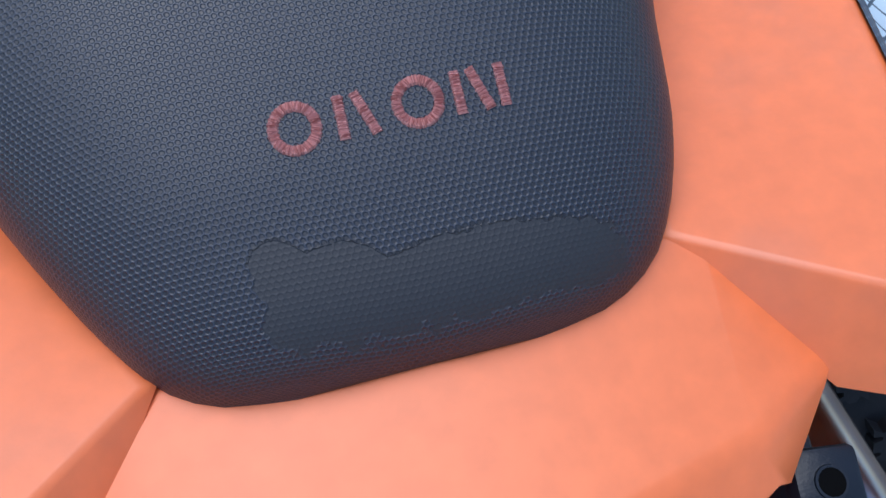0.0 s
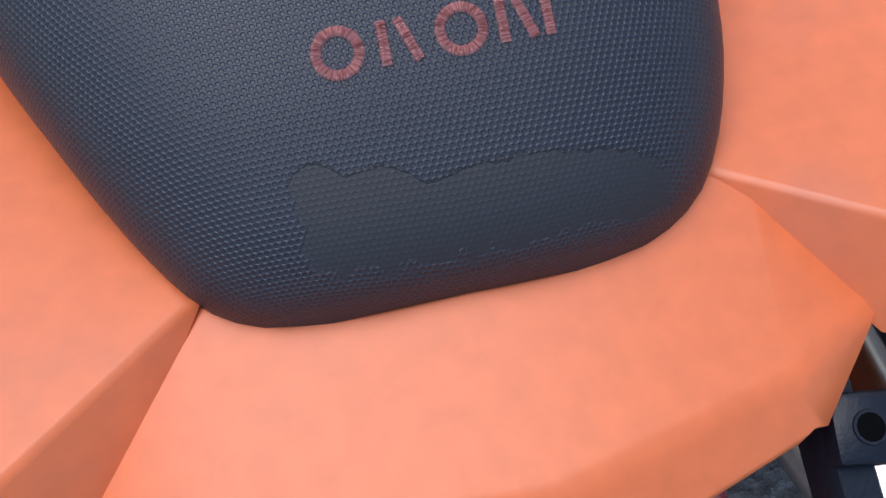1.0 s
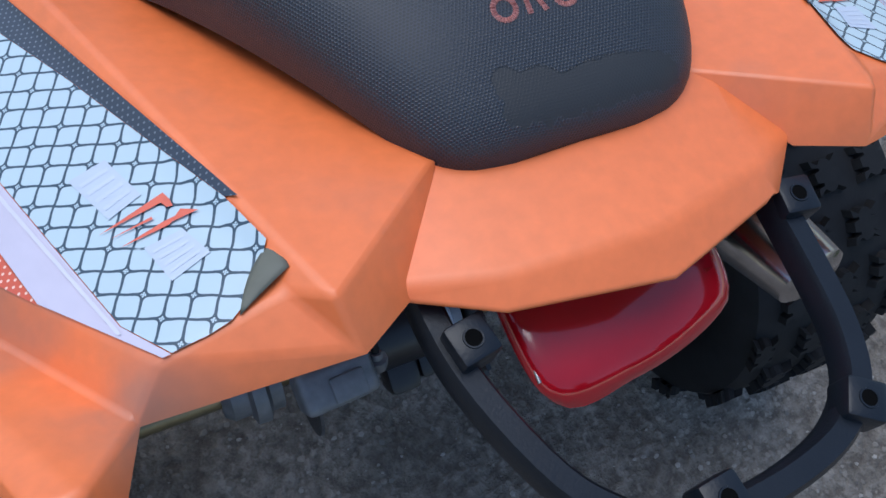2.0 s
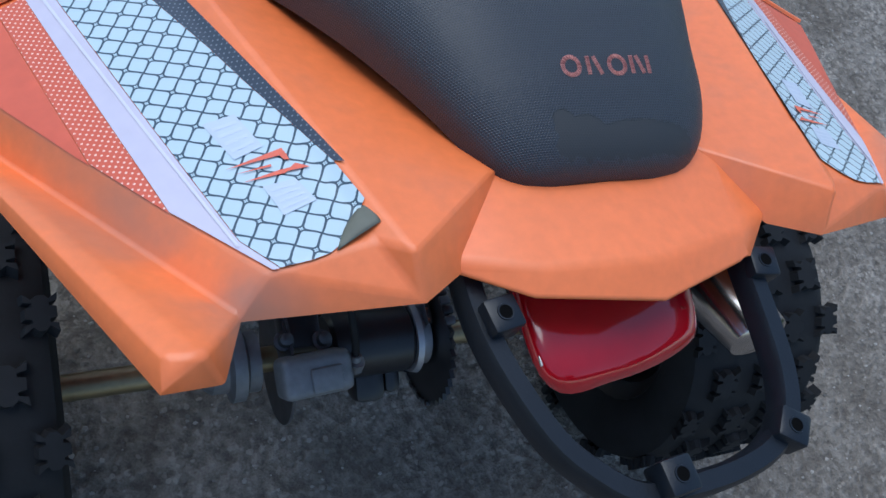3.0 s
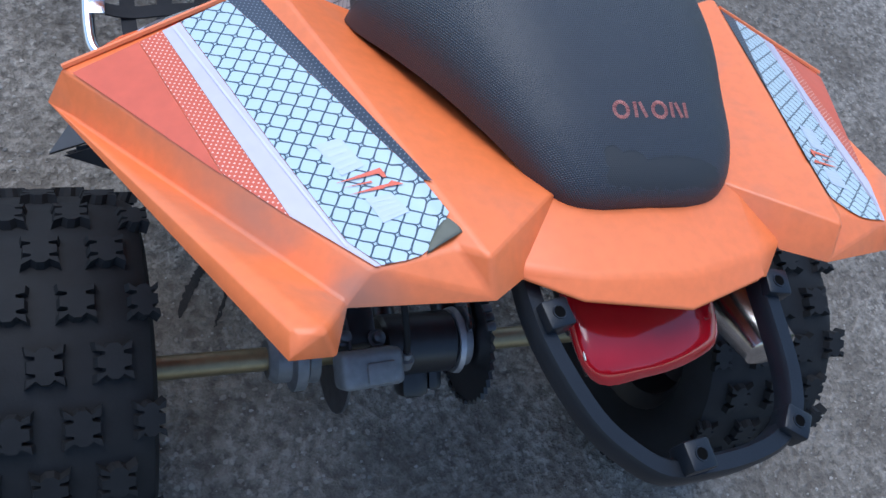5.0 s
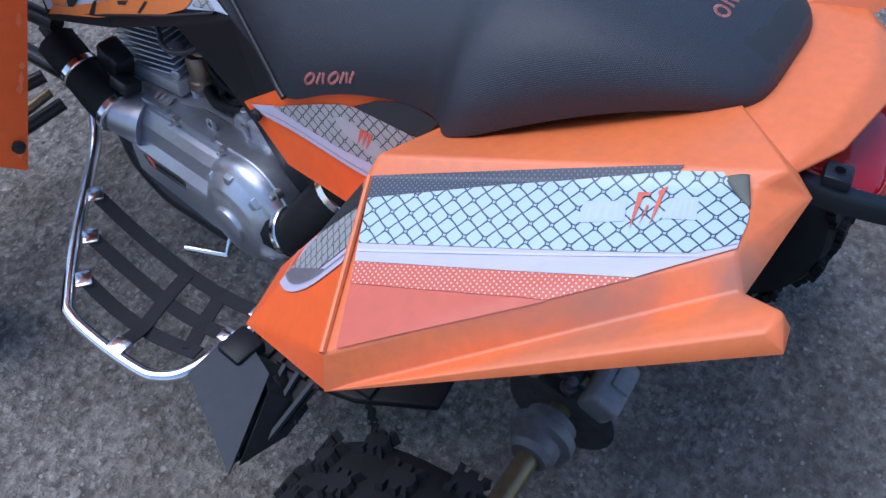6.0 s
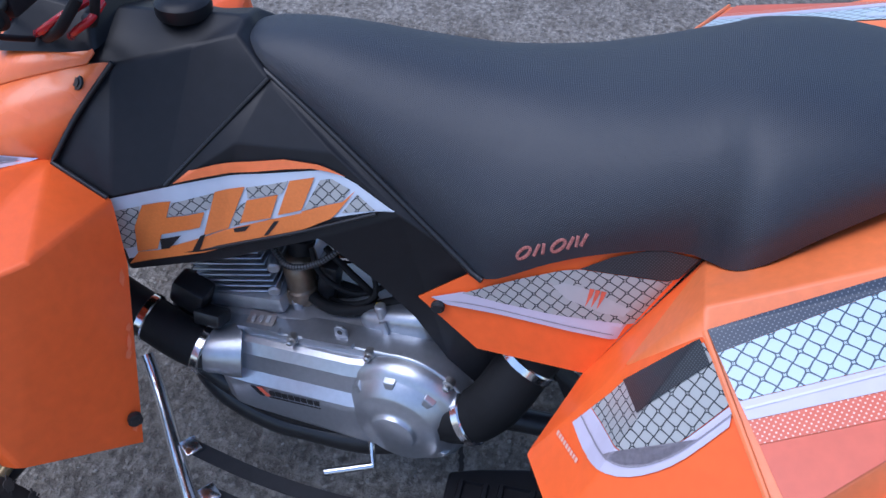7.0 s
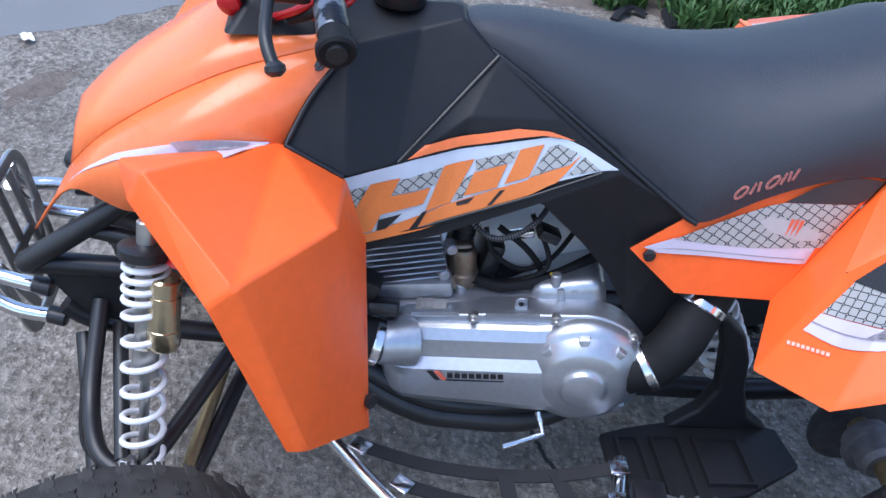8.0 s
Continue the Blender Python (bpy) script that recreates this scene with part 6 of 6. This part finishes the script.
for ob in [o for o in quad.children if o.name.startswith("side_panel")]:
    sg = 1 if ob.data.vertices[0].co.x < 0 else -1
    tree = skin(ob)
    flip = None if sg == 1 else (lambda v: Vector((-v[0], v[1], v[2])))
    put3 = lambda name, corners, m, label="", lift=0.0015: decal(name, corners, tree, (-1, 0, 0.12), m, ob, label, lift + 0.0015, 7, ((-0.18, 0.4, 0.68), (0, -1, 0.3), (0, 0.3, 1)), flip)
    put3("white_border", [(-0.182, 0.540, 0.619), (-0.182, 0.500, 0.637), (-0.182, 0.390, 0.640), (-0.190, 0.29, 0.652), (-0.196, 0.288, 0.640), (-0.199, 0.304, 0.622), (-0.19, 0.42, 0.6165), (-0.183, 0.480, 0.613), (-0.183, 0.518, 0.612)], M_WHITE, "white sticker border")
    put3("grey_line", [(-0.182, 0.528, 0.6175), (-0.182, 0.495, 0.6215), (-0.190, 0.42, 0.6245), (-0.196, 0.300, 0.6300), (-0.196, 0.300, 0.6286), (-0.190, 0.42, 0.6231), (-0.182, 0.495, 0.6200)], M_GREYV2, "", 0.0022)
    put3("mesh_decal", [(-0.182, 0.500, 0.635), (-0.182, 0.434, 0.674), (-0.182, 0.385, 0.701), (-0.182, 0.364, 0.708), (-0.184, 0.252, 0.718), (-0.196, 0.289, 0.650), (-0.192, 0.39, 0.637), (-0.184, 0.45, 0.633)], M_MESH_GREY, "grey sticker printed with dark wire mesh", 0.002)
    put3("carbon_strip", [(-0.182, 0.364, 0.709), (-0.182, 0.330, 0.734), (-0.182, 0.283, 0.757), (-0.182, 0.232, 0.754), (-0.184, 0.252, 0.719)], M_CARBON2, "dark carbon-print strip", 0.0026)
    put3("pale_print", [(-0.184, 0.392, 0.677), (-0.184, 0.380, 0.686), (-0.184, 0.350, 0.684), (-0.184, 0.322, 0.676), (-0.19, 0.300, 0.670), (-0.19, 0.306, 0.658), (-0.19, 0.330, 0.656), (-0.19, 0.372, 0.664)], M_GREYP2, "", 0.0026)
    for k in range(3):
        put3("red_mark", [(-0.185, 0.3490 - k * 0.0068, 0.6865), (-0.185, 0.3435 - k * 0.0068, 0.6865), (-0.185, 0.3455 - k * 0.0068, 0.676), (-0.19, 0.3515 - k * 0.0068, 0.660)], M_MARK, "", 0.0032)
    bx = -0.183 * sg
    part("panel_bolt", turned((bx, 0.530, 0.608), (bx - 0.008 * sg, 0.530, 0.609), [(0, 0.009), (0.004, 0.009), (0.005, 0.0065), (0.007, 0.006)], 14), M_FRAME, ob, "dark bolt")

# Tank side sticker, blank letter shapes
for ob in [o for o in quad.children if o.name.startswith("side_cover")]:
    sg = 1 if ob.data.vertices[0].co.x < 0 else -1
    tree = skin(ob)
    flip = None if sg == 1 else (lambda v: Vector((-v[0], v[1], v[2])))
    put4 = lambda name, corners, m, label="", lift=0.0012, cuts=3: decal(name, [(-0.157, y, z) for y, z in corners], tree, (-1, 0, 0.06), m, ob, label, lift, cuts, ((-0.157, 0.75, 0.70), (0, -1, 0.1), (0, 0.1, 1)), flip)
    put4("white_stripe", [(0.972, 0.683), (0.873, 0.711), (0.78, 0.733), (0.690, 0.751), (0.665, 0.750), (0.643, 0.743), (0.592, 0.719), (0.602, 0.719), (0.615, 0.715), (0.673, 0.694), (0.71, 0.674), (0.80, 0.638), (0.85, 0.615), (0.92, 0.594), (0.962, 0.582)], M_BAND, "white sticker field", cuts=5)
    put4("orange_block", [(0.925, 0.677), (0.886, 0.687), (0.917, 0.606), (0.947, 0.597), (0.942, 0.64)], M_PRINT, "orange print", 0.003, 6)
    put4("orange_block", [(0.897, 0.66), (0.844, 0.674), (0.852, 0.651), (0.909, 0.631)], M_PRINT, "orange print", 0.0034, 6)
    put4("orange_block", [(0.829, 0.703), (0.789, 0.715), (0.815, 0.652), (0.848, 0.639)], M_PRINT, "orange print", 0.003, 6)
    put4("orange_block", [(0.787, 0.697), (0.744, 0.713), (0.755, 0.679), (0.798, 0.663)], M_PRINT, "orange print", 0.003, 6)
    put4("orange_block", [(0.729, 0.733), (0.697, 0.742), (0.713, 0.698), (0.745, 0.685)], M_PRINT, "orange print", 0.003, 6)
    put4("orange_block", [(0.713, 0.696), (0.660, 0.718), (0.644, 0.735), (0.666, 0.703), (0.673, 0.695), (0.715, 0.676)], M_PRINT, "orange print", 0.003, 6)
    put4("orange_block", [(0.945, 0.597), (0.917, 0.604), (0.848, 0.637), (0.756, 0.677), (0.713, 0.694), (0.673, 0.694), (0.71, 0.673), (0.80, 0.634), (0.851, 0.611), (0.93, 0.586), (0.962, 0.574)], M_PRINT, "orange print", 0.0032, 6)
    for corners in ([(0.968, 0.664), (0.929, 0.675), (0.940, 0.645), (0.948, 0.605), (0.965, 0.60)], [(0.885, 0.684), (0.830, 0.701), (0.839, 0.677), (0.895, 0.661)], [(0.787, 0.714), (0.731, 0.732), (0.739, 0.715), (0.786, 0.699)], [(0.690, 0.739), (0.675, 0.743), (0.651, 0.735), (0.660, 0.719), (0.711, 0.697)], [(0.641, 0.731), (0.617, 0.716), (0.661, 0.703)], [(0.802, 0.685), (0.788, 0.694), (0.799, 0.660), (0.811, 0.655)]):
        put4("mesh_print_patch", corners, M_MESH_GREY, "", 0.0022, 5)
    for corners in ([(0.910, 0.624), (0.879, 0.635), (0.899, 0.611), (0.911, 0.607)], [(0.852, 0.639), (0.845, 0.642), (0.856, 0.615), (0.868, 0.610)], [(0.807, 0.654), (0.783, 0.664), (0.791, 0.654), (0.806, 0.649)], [(0.750, 0.676), (0.743, 0.678), (0.759, 0.655), (0.765, 0.653)]):
        put4("dark_dash", corners, M_FRAME, "", 0.004, 2)
    bm = sweep([(-0.1635 * sg, 0.935, 0.590), (-0.1600 * sg, 0.851, 0.615), (-0.1545 * sg, 0.71, 0.671), (-0.1480 * sg, 0.615, 0.713)], 0.0022)
    part("cover_rim", bm, M_WELT, ob)
    put4("orange_trim", [(0.880, 0.7135), (0.858, 0.732), (0.825, 0.742), (0.736, 0.760), (0.693, 0.7595), (0.657, 0.751), (0.70, 0.7535), (0.736, 0.7475), (0.843, 0.7235)], M_ORANGE, "orange trim strip above the sticker", 0.0045, 5)

# Drive cover label: a red slash mark and a dark bar
for k in range(2):
    part("red_mark", plate([(0.222 - k * 0.011, 0.021), (0.214 - k * 0.011, 0.021), (0.203 - k * 0.011, 0.004), (0.210 - k * 0.011, 0.004)], on_cover(0, 0, 0.0275), CF, CU, 0.0014), M_MARK if k else M_FRAME, cover)
for k in range(8):
    part("dark_bar", plate([(-0.0042, -0.0045), (0.0042, -0.0045), (0.0042, 0.0045), (-0.0042, 0.0045)], on_cover(0.187 - k * 0.0108, 0.0135, 0.0277), CF, CU, 0.0014), M_FRAME, cover)
part("dark_bar", plate([(-0.044, -0.001), (0.044, -0.001), (0.044, 0.001), (-0.044, 0.001)], on_cover(0.150, 0.0045, 0.0280), CF, CU, 0.0014), M_FRAME, cover)

# Fuel bottle, wiring and hoses round the engine
part("plastic_tank", box((0.10, 0.190, 0.092), (0.004, 0.636, 0.506), (-6, 0, 0), bevel=0.018, seg=3), M_TANK, quad, "white plastic tank")
part("carburettor_bracket", box((0.03, 0.035, 0.018), (-0.075, 0.645, 0.560), (20, 0, 0), bevel=0.004), M_FRAME, engine)
part("bright_bracket", box((0.016, 0.04, 0.012), (-0.07, 0.685, 0.553), (-15, 0, 0), bevel=0.003), M_CHROME, engine)
wrap = sweep(spline([(-0.095, 0.815, 0.633), (-0.120, 0.775, 0.603), (-0.140, 0.745, 0.590), (-0.136, 0.710, 0.596), (-0.125, 0.680, 0.616), (-0.100, 0.660, 0.633)], 8), 0.0034)
wr = part("wrapped_cable", wrap, M_HOSE, engine, "cable in a ribbed black spiral sleeve")
ln = spline([(-0.095, 0.815, 0.633), (-0.120, 0.775, 0.603), (-0.140, 0.745, 0.590), (-0.136, 0.710, 0.596), (-0.125, 0.680, 0.616), (-0.100, 0.660, 0.633)], 9)
for a, b in zip(ln, ln[1:]):
    part("sleeve_ring", turned(a, a + (b - a).normalized() * 0.0022, [(0, 0.0045), (0.0022, 0.0045)], 10), M_DARKM, wr)
for pts, r in (([(-0.070, 0.740, 0.560), (-0.083, 0.725, 0.525), (-0.085, 0.680, 0.498), (-0.080, 0.635, 0.515), (-0.055, 0.600, 0.550)], 0.004),
               ([(-0.075, 0.750, 0.470), (-0.100, 0.700, 0.475), (-0.095, 0.630, 0.495), (-0.075, 0.560, 0.525)], 0.009),
               ([(-0.065, 0.720, 0.560), (-0.085, 0.680, 0.540), (-0.085, 0.650, 0.505), (-0.075, 0.640, 0.470)], 0.005),
               ([(-0.055, 0.670, 0.580), (-0.095, 0.640, 0.520), (-0.095, 0.680, 0.485), (-0.065, 0.730, 0.460)], 0.004)):
    part("cable", sweep(spline(pts, 7), r), M_HOSE, engine, "black rubber cable")
part("cable_tag", box((0.004, 0.010, 0.004), (-0.106, 0.633, 0.508), (-20, 0, 0), bevel=0.001), M_YELLOW, engine, "yellow tag")

# Dash, headlamp and bar clutter
part("dash_cover", facets({"a": (-0.085, 0.985, 0.848), "b": (0.085, 0.985, 0.848), "c": (0.10, 1.12, 0.842), "d": (-0.10, 1.12, 0.842), "e": (-0.05, 1.08, 0.90), "f": (0.05, 1.08, 0.90), "g": (-0.05, 1.0, 0.885), "h": (0.05, 1.0, 0.885)}, ["a g e d", "g h f e", "h b c f", "d e f c", "a b h g"]), M_BLACK, quad, "black plastic dash cover", bevel=0.008, seg=3)
part("warning_light", turned((-0.05, 1.11, 0.872), (-0.075, 1.12, 0.866), [(0, 0.016), (0.02, 0.016), (0.026, 0.008)], 18), M_RED, quad, "red plastic lamp")
for pts in ([(-0.17, 1.02, 0.96), (-0.13, 1.09, 0.93), (-0.06, 1.10, 0.87)], [(-0.16, 1.03, 0.965), (-0.10, 1.12, 0.95), (-0.03, 1.09, 0.88)], [(-0.18, 1.025, 0.955), (-0.15, 1.07, 0.90), (-0.09, 1.06, 0.86)]):
    part("cable", sweep(spline(pts, 7), 0.004), M_HOSE, quad)
for pts, r, m in (([(-0.08, 1.06, 0.862), (-0.105, 1.03, 0.885), (-0.10, 1.0, 0.905), (-0.07, 0.985, 0.91)], 0.0055, M_RED), ([(-0.085, 1.01, 0.868), (-0.105, 0.985, 0.89), (-0.10, 0.965, 0.905), (-0.07, 0.965, 0.91)], 0.005, M_RED), ([(-0.09, 1.04, 0.865), (-0.115, 1.0, 0.895), (-0.10, 0.975, 0.93)], 0.007, M_HOSE), ([(-0.06, 1.0, 0.88), (-0.09, 0.97, 0.895), (-0.09, 0.955, 0.94)], 0.006, M_HOSE)):
    part("cable", sweep(spline(pts, 7), r), m, quad, "red cable" if m is M_RED else "")
part("cable_tag", box((0.012, 0.02, 0.006), (-0.14, 0.975, 0.965), (0, 30, 0), bevel=0.001), M_YELLOW, quad, "yellow tag")
part("cowl_bolt", turned((-0.108, 1.002, 0.818), (-0.114, 1.005, 0.822), [(0, 0.010), (0.003, 0.010), (0.0035, 0.006), (0.005, 0.006)], 14), M_FRAME, nose, "dark bolt")
for sd in (-1, 1):
    part("fender_bolt", turned((sd * 0.322, 0.911, 0.446), (sd * 0.330, 0.904, 0.447), [(0, 0.010), (0.008, 0.010), (0.0085, 0.006), (0.01, 0.006)], 14), M_FRAME, quad, "dark fender bolt")

# Grey and white sliver sticker between nose and fender
tree = joined_skin([nose] + [o for o in quad.children if o.name.startswith("front_fender")])
for sg in (1, -1):
    flip = None if sg == 1 else (lambda v: Vector((-v[0], v[1], v[2])))
    put5 = lambda name, corners, m, label="", lift=0.002: decal(name, corners, tree, (-0.62, -0.1, 0.78), m, nose, label, lift, 7, None, flip)
    put5("sliver_white", [(-0.157, 1.056, 0.727), (-0.165, 1.127, 0.724), (-0.166, 1.158, 0.716), (-0.15, 1.248, 0.689), (-0.134, 1.318, 0.64), (-0.156, 1.247, 0.683), (-0.196, 1.150, 0.729), (-0.195, 1.119, 0.731), (-0.246, 1.105, 0.752)], M_WHITE, "white and grey sliver sticker")
    put5("sliver_grey", [(-0.190, 1.160, 0.727), (-0.161, 1.180, 0.711), (-0.163, 1.080, 0.727), (-0.197, 1.104, 0.735)], M_GREYV2, "", 0.0034)
# Scuffs and gloss streaks on the fender edge, both painted as pale patches
scuff_rng = random.Random(6)
for ob in [o for o in quad.children if o.name.startswith("front_fender")]:
    sg = 1 if ob.data.vertices[0].co.x < 0 else -1
    flip = None if sg == 1 else (lambda v: Vector((-v[0], v[1], v[2])))
    tree = skin(ob)
    e0, e1, inn = Vector((-0.218, 0.928, 0.628)), Vector((-0.328, 0.906, 0.400)), Vector((-0.8, 0.35, 0.3))
    for f in (0.06, 0.33, 0.41, 0.47, 0.88):
        c, ln, wd = e0.lerp(e1, f) + inn * scuff_rng.uniform(0.006, 0.014), scuff_rng.uniform(0.006, 0.014), scuff_rng.uniform(0.004, 0.009)
        up = (e1 - e0).normalized()
        decal("scuff_glint", [c + up * ln, c + inn * wd + up * ln * 0.3, c + inn * wd * 0.7 - up * ln * 0.6, c - up * ln, c - inn * wd * 0.6], tree, (-0.3, -0.93, 0.2), M_SCUFF_GLINT, ob, "", 0.0012, 1, None, flip)
cap = part("fuel_cap", turned((0, 0.90, 0.868), (0, 0.90, 0.892), [(0, 0.034), (0.004, 0.036), (0.018, 0.036), (0.022, 0.032), (0.024, 0.02)], 28), M_BLACK, quad, "black fuel cap")

# Cracks in the ground
crack_rng = random.Random(5)


def crack(points, wide):
    ln = spline(points, 9)
    bm = bmesh.new()
    rows = []
    for i, p in enumerate(ln):
        t = (ln[min(i + 1, len(ln) - 1)] - ln[max(i - 1, 0)]).normalized()
        n = Vector((-t.y, t.x, 0))
        f = min(1.0, i / 4, (len(ln) - 1 - i) / 4) + 0.12
        off = n * crack_rng.uniform(-0.0025, 0.0025)
        rows.append([bm.verts.new(p + off + n * s * wide * f * crack_rng.uniform(0.75, 1.2)) for s in (-1, 1)])
    for a, b in zip(rows, rows[1:]):
        bm.faces.new((a[0], a[1], b[1], b[0]))
    ob = part("crack", bm, M_CRACK, ground, "dark crack, a thin flat strip", smooth=False)
    ob.location.z = 0.0012
    return ob


crack([(-0.15, 0.42, 0), (-0.17, 0.398, 0), (-0.178, 0.381, 0), (-0.209, 0.344, 0), (-0.240, 0.314, 0), (-0.265, 0.302, 0), (-0.280, 0.285, 0), (-0.299, 0.253, 0), (-0.315, 0.21, 0)], 0.0065)
crack([(0.08, 0.555, 0), (0.04, 0.54, 0), (-0.02, 0.525, 0), (-0.07, 0.50, 0), (-0.13, 0.505, 0)], 0.004)
crack([(-0.24, 0.30, 0), (-0.235, 0.25, 0), (-0.26, 0.19, 0)], 0.003)

# Brown soil in a shallow pothole and along the yard's edge
def soil(name, cx, cy, rx, ry, turn, seed, label):
    rng = random.Random(seed)
    bm = bmesh.new()
    mid = bm.verts.new((0, 0, 0.004))
    ring_v = []
    for k in range(40):
        a = 2 * math.pi * k / 40
        f = 0.72 + 0.28 * math.sin(3 * a + seed) * math.cos(2 * a) + rng.uniform(-0.1, 0.1)
        ring_v.append(bm.verts.new((rx * f * math.cos(a), ry * f * math.sin(a), 0.0006)))
    for k in range(40):
        bm.faces.new((mid, ring_v[k], ring_v[(k + 1) % 40]))
    bmesh.ops.transform(bm, matrix=pose(cx, cy, 0, 0, 0, turn), verts=bm.verts)
    return part(name, bm, M_SOIL, ground, label, smooth=False)


soil("soil_patch", 1.34, 1.80, 0.18, 0.075, -25, 3, "dark brown soil in a pothole")
soil("soil_patch", 2.47, -0.05, 0.30, 0.10, -75, 8, "dark brown soil")
soil("soil_patch", 2.62, -0.85, 0.62, 0.34, -70, 11, "dark brown soil")

# Road beyond the yard
rng = random.Random(21)
edge = []
for k in range(121):
    f = k / 120
    x = -0.6 + 5.4 * f
    edge.append((x + rng.uniform(-0.02, 0.02), 3.575 - x + 0.05 * math.sin(9 * x) + rng.uniform(-0.02, 0.02)))
bm = bmesh.new()
top = [bm.verts.new((x, y, 0.0008)) for x, y in edge] + [bm.verts.new(p) for p in ((60, -40, 0.004), (60, 60, 0.004), (-40, 60, 0.004))]
bm.faces.new(top)
tagged(part("road", bm, M_ASPHALT, smooth=False), "smooth grey asphalt road with a ragged edge", "road", kind="structure")

# Loose stones
rng = np.random.default_rng(4)
count = 11000
cx, cy = rng.uniform(-1.5, 1.6, count), rng.uniform(-1.2, 2.3, count)
size = 0.0022 + 0.0042 * rng.random(count) ** 2.5
verts, faces = [], []
for k in range(count):
    b0 = len(verts)
    a0, sq = rng.uniform(0, 6.28), rng.uniform(0.6, 1.0)
    for i in range(5):
        a = a0 + i * 1.2566
        r = size[k] * rng.uniform(0.75, 1.15)
        verts.append((cx[k] + r * math.cos(a), cy[k] + r * sq * math.sin(a), -0.001))
    for i in range(5):
        a = a0 + i * 1.2566
        r = size[k] * rng.uniform(0.45, 0.7)
        verts.append((cx[k] + r * math.cos(a), cy[k] + r * sq * math.sin(a), size[k] * rng.uniform(0.25, 0.5)))
    faces.append(tuple(b0 + 5 + i for i in range(5)))
    for i in range(5):
        j = (i + 1) % 5
        faces.append((b0 + i, b0 + j, b0 + 5 + j, b0 + 5 + i))
me = bpy.data.meshes.new("gravel")
me.from_pydata(verts, [], faces)
me.materials.append(M_STONE)
tagged(new("gravel", me), "small grey and pale gravel stones bedded in the concrete", "gravel", kind="stuff")

# Weeds past the quad
rng = random.Random(9)
bm = bmesh.new()
for k in range(420):
    while True:
        cx, cy = rng.uniform(2.18, 3.4), rng.uniform(-1.7, -0.12)
        if cx > 2.2 + 0.12 * math.sin(7 * cy) and not (cx < 2.42 and cy > -0.42) and ((cx - 2.6) / 0.85) ** 2 + ((cy + 0.85) / 0.82) ** 4 < 1 + 0.15 * math.sin(9 * cx + 4 * cy):
            break
    tall = 0.6 + 0.7 * min(1.0, (cx - 2.15) / 0.5)
    for j in range(rng.randint(12, 22)):
        a, h = rng.uniform(0, 6.28), rng.uniform(0.04, 0.20) * tall
        out, w = rng.uniform(0.02, 0.10), rng.uniform(0.004, 0.014)
        p0 = Vector((cx + rng.uniform(-0.03, 0.03), cy + rng.uniform(-0.03, 0.03), 0))
        d = Vector((math.cos(a), math.sin(a), 0))
        s = Vector((-d.y, d.x, 0)) * w
        p1, p2 = p0 + d * out * 0.4 + Vector((0, 0, h * 0.7)), p0 + d * out + Vector((0, 0, h))
        v = [bm.verts.new(q) for q in (p0 - s * 0.4, p0 + s * 0.4, p1 + s, p1 - s, p2)]
        bm.faces.new(v[:4])
        bm.faces.new((v[3], v[2], v[4]))
tagged(part("weeds", bm, M_LEAF, smooth=False), "low green weeds growing at the yard's edge", "weeds", kind="stuff")

# Litter
for pts, r in (([(2.275, -0.16, 0.012), (2.33, -0.20, 0.03), (2.39, -0.265, 0.028), (2.355, -0.315, 0.012)], 0.012), ([(2.25, -0.41, 0.012), (2.33, -0.395, 0.035), (2.385, -0.43, 0.03), (2.35, -0.56, 0.012)], 0.016)):
    bm = sweep(spline(pts, 6), [(-r * 1.6, -r * 0.3), (r * 1.6, -r * 0.3), (r * 1.2, r * 0.5), (-r * 1.2, r * 0.5)], up=(0, 0, 1))
    tagged(part("rubber_scrap", bm, M_RUBBER), "twisted black strip of scrap rubber on the ground", "scrap", group="scrap strips")
bm = bmesh.new()
bmesh.ops.create_grid(bm, x_segments=5, y_segments=4, size=0.5)
rng = random.Random(2)
for v in bm.verts:
    v.co = Vector((v.co.x * 0.055 + rng.uniform(-0.003, 0.003), v.co.y * 0.035 + rng.uniform(-0.003, 0.003), 0.010 + rng.uniform(0, 0.009)))
bmesh.ops.transform(bm, matrix=pose(1.627, 1.899, 0.002, 0, 0, 30), verts=bm.verts)
tagged(part("paper_scrap", bm, M_PAPER, smooth=False, thick=0.0008), "small crumpled white scrap of paper on the road", "paper")

# Tread blocks
TREADS = {}
for ty, at, r, w, rows, block, lugs, steer in WHEELS:
    for j, (x, wide) in enumerate(lugs):
        key = (r, j)
        if key not in TREADS:
            TREADS[key] = tread_mesh(r, w, x, wide, block)
        me = TREADS[key]
        for k in range(rows):
            ob = new("tread_block", me)
            ob.parent = ty
            ob.matrix_basis = pose(*at, 0, 0, steer) @ pose(0, 0, 0, -360.0 * (k + (0.5 if j % 2 else 0.0)) / rows)
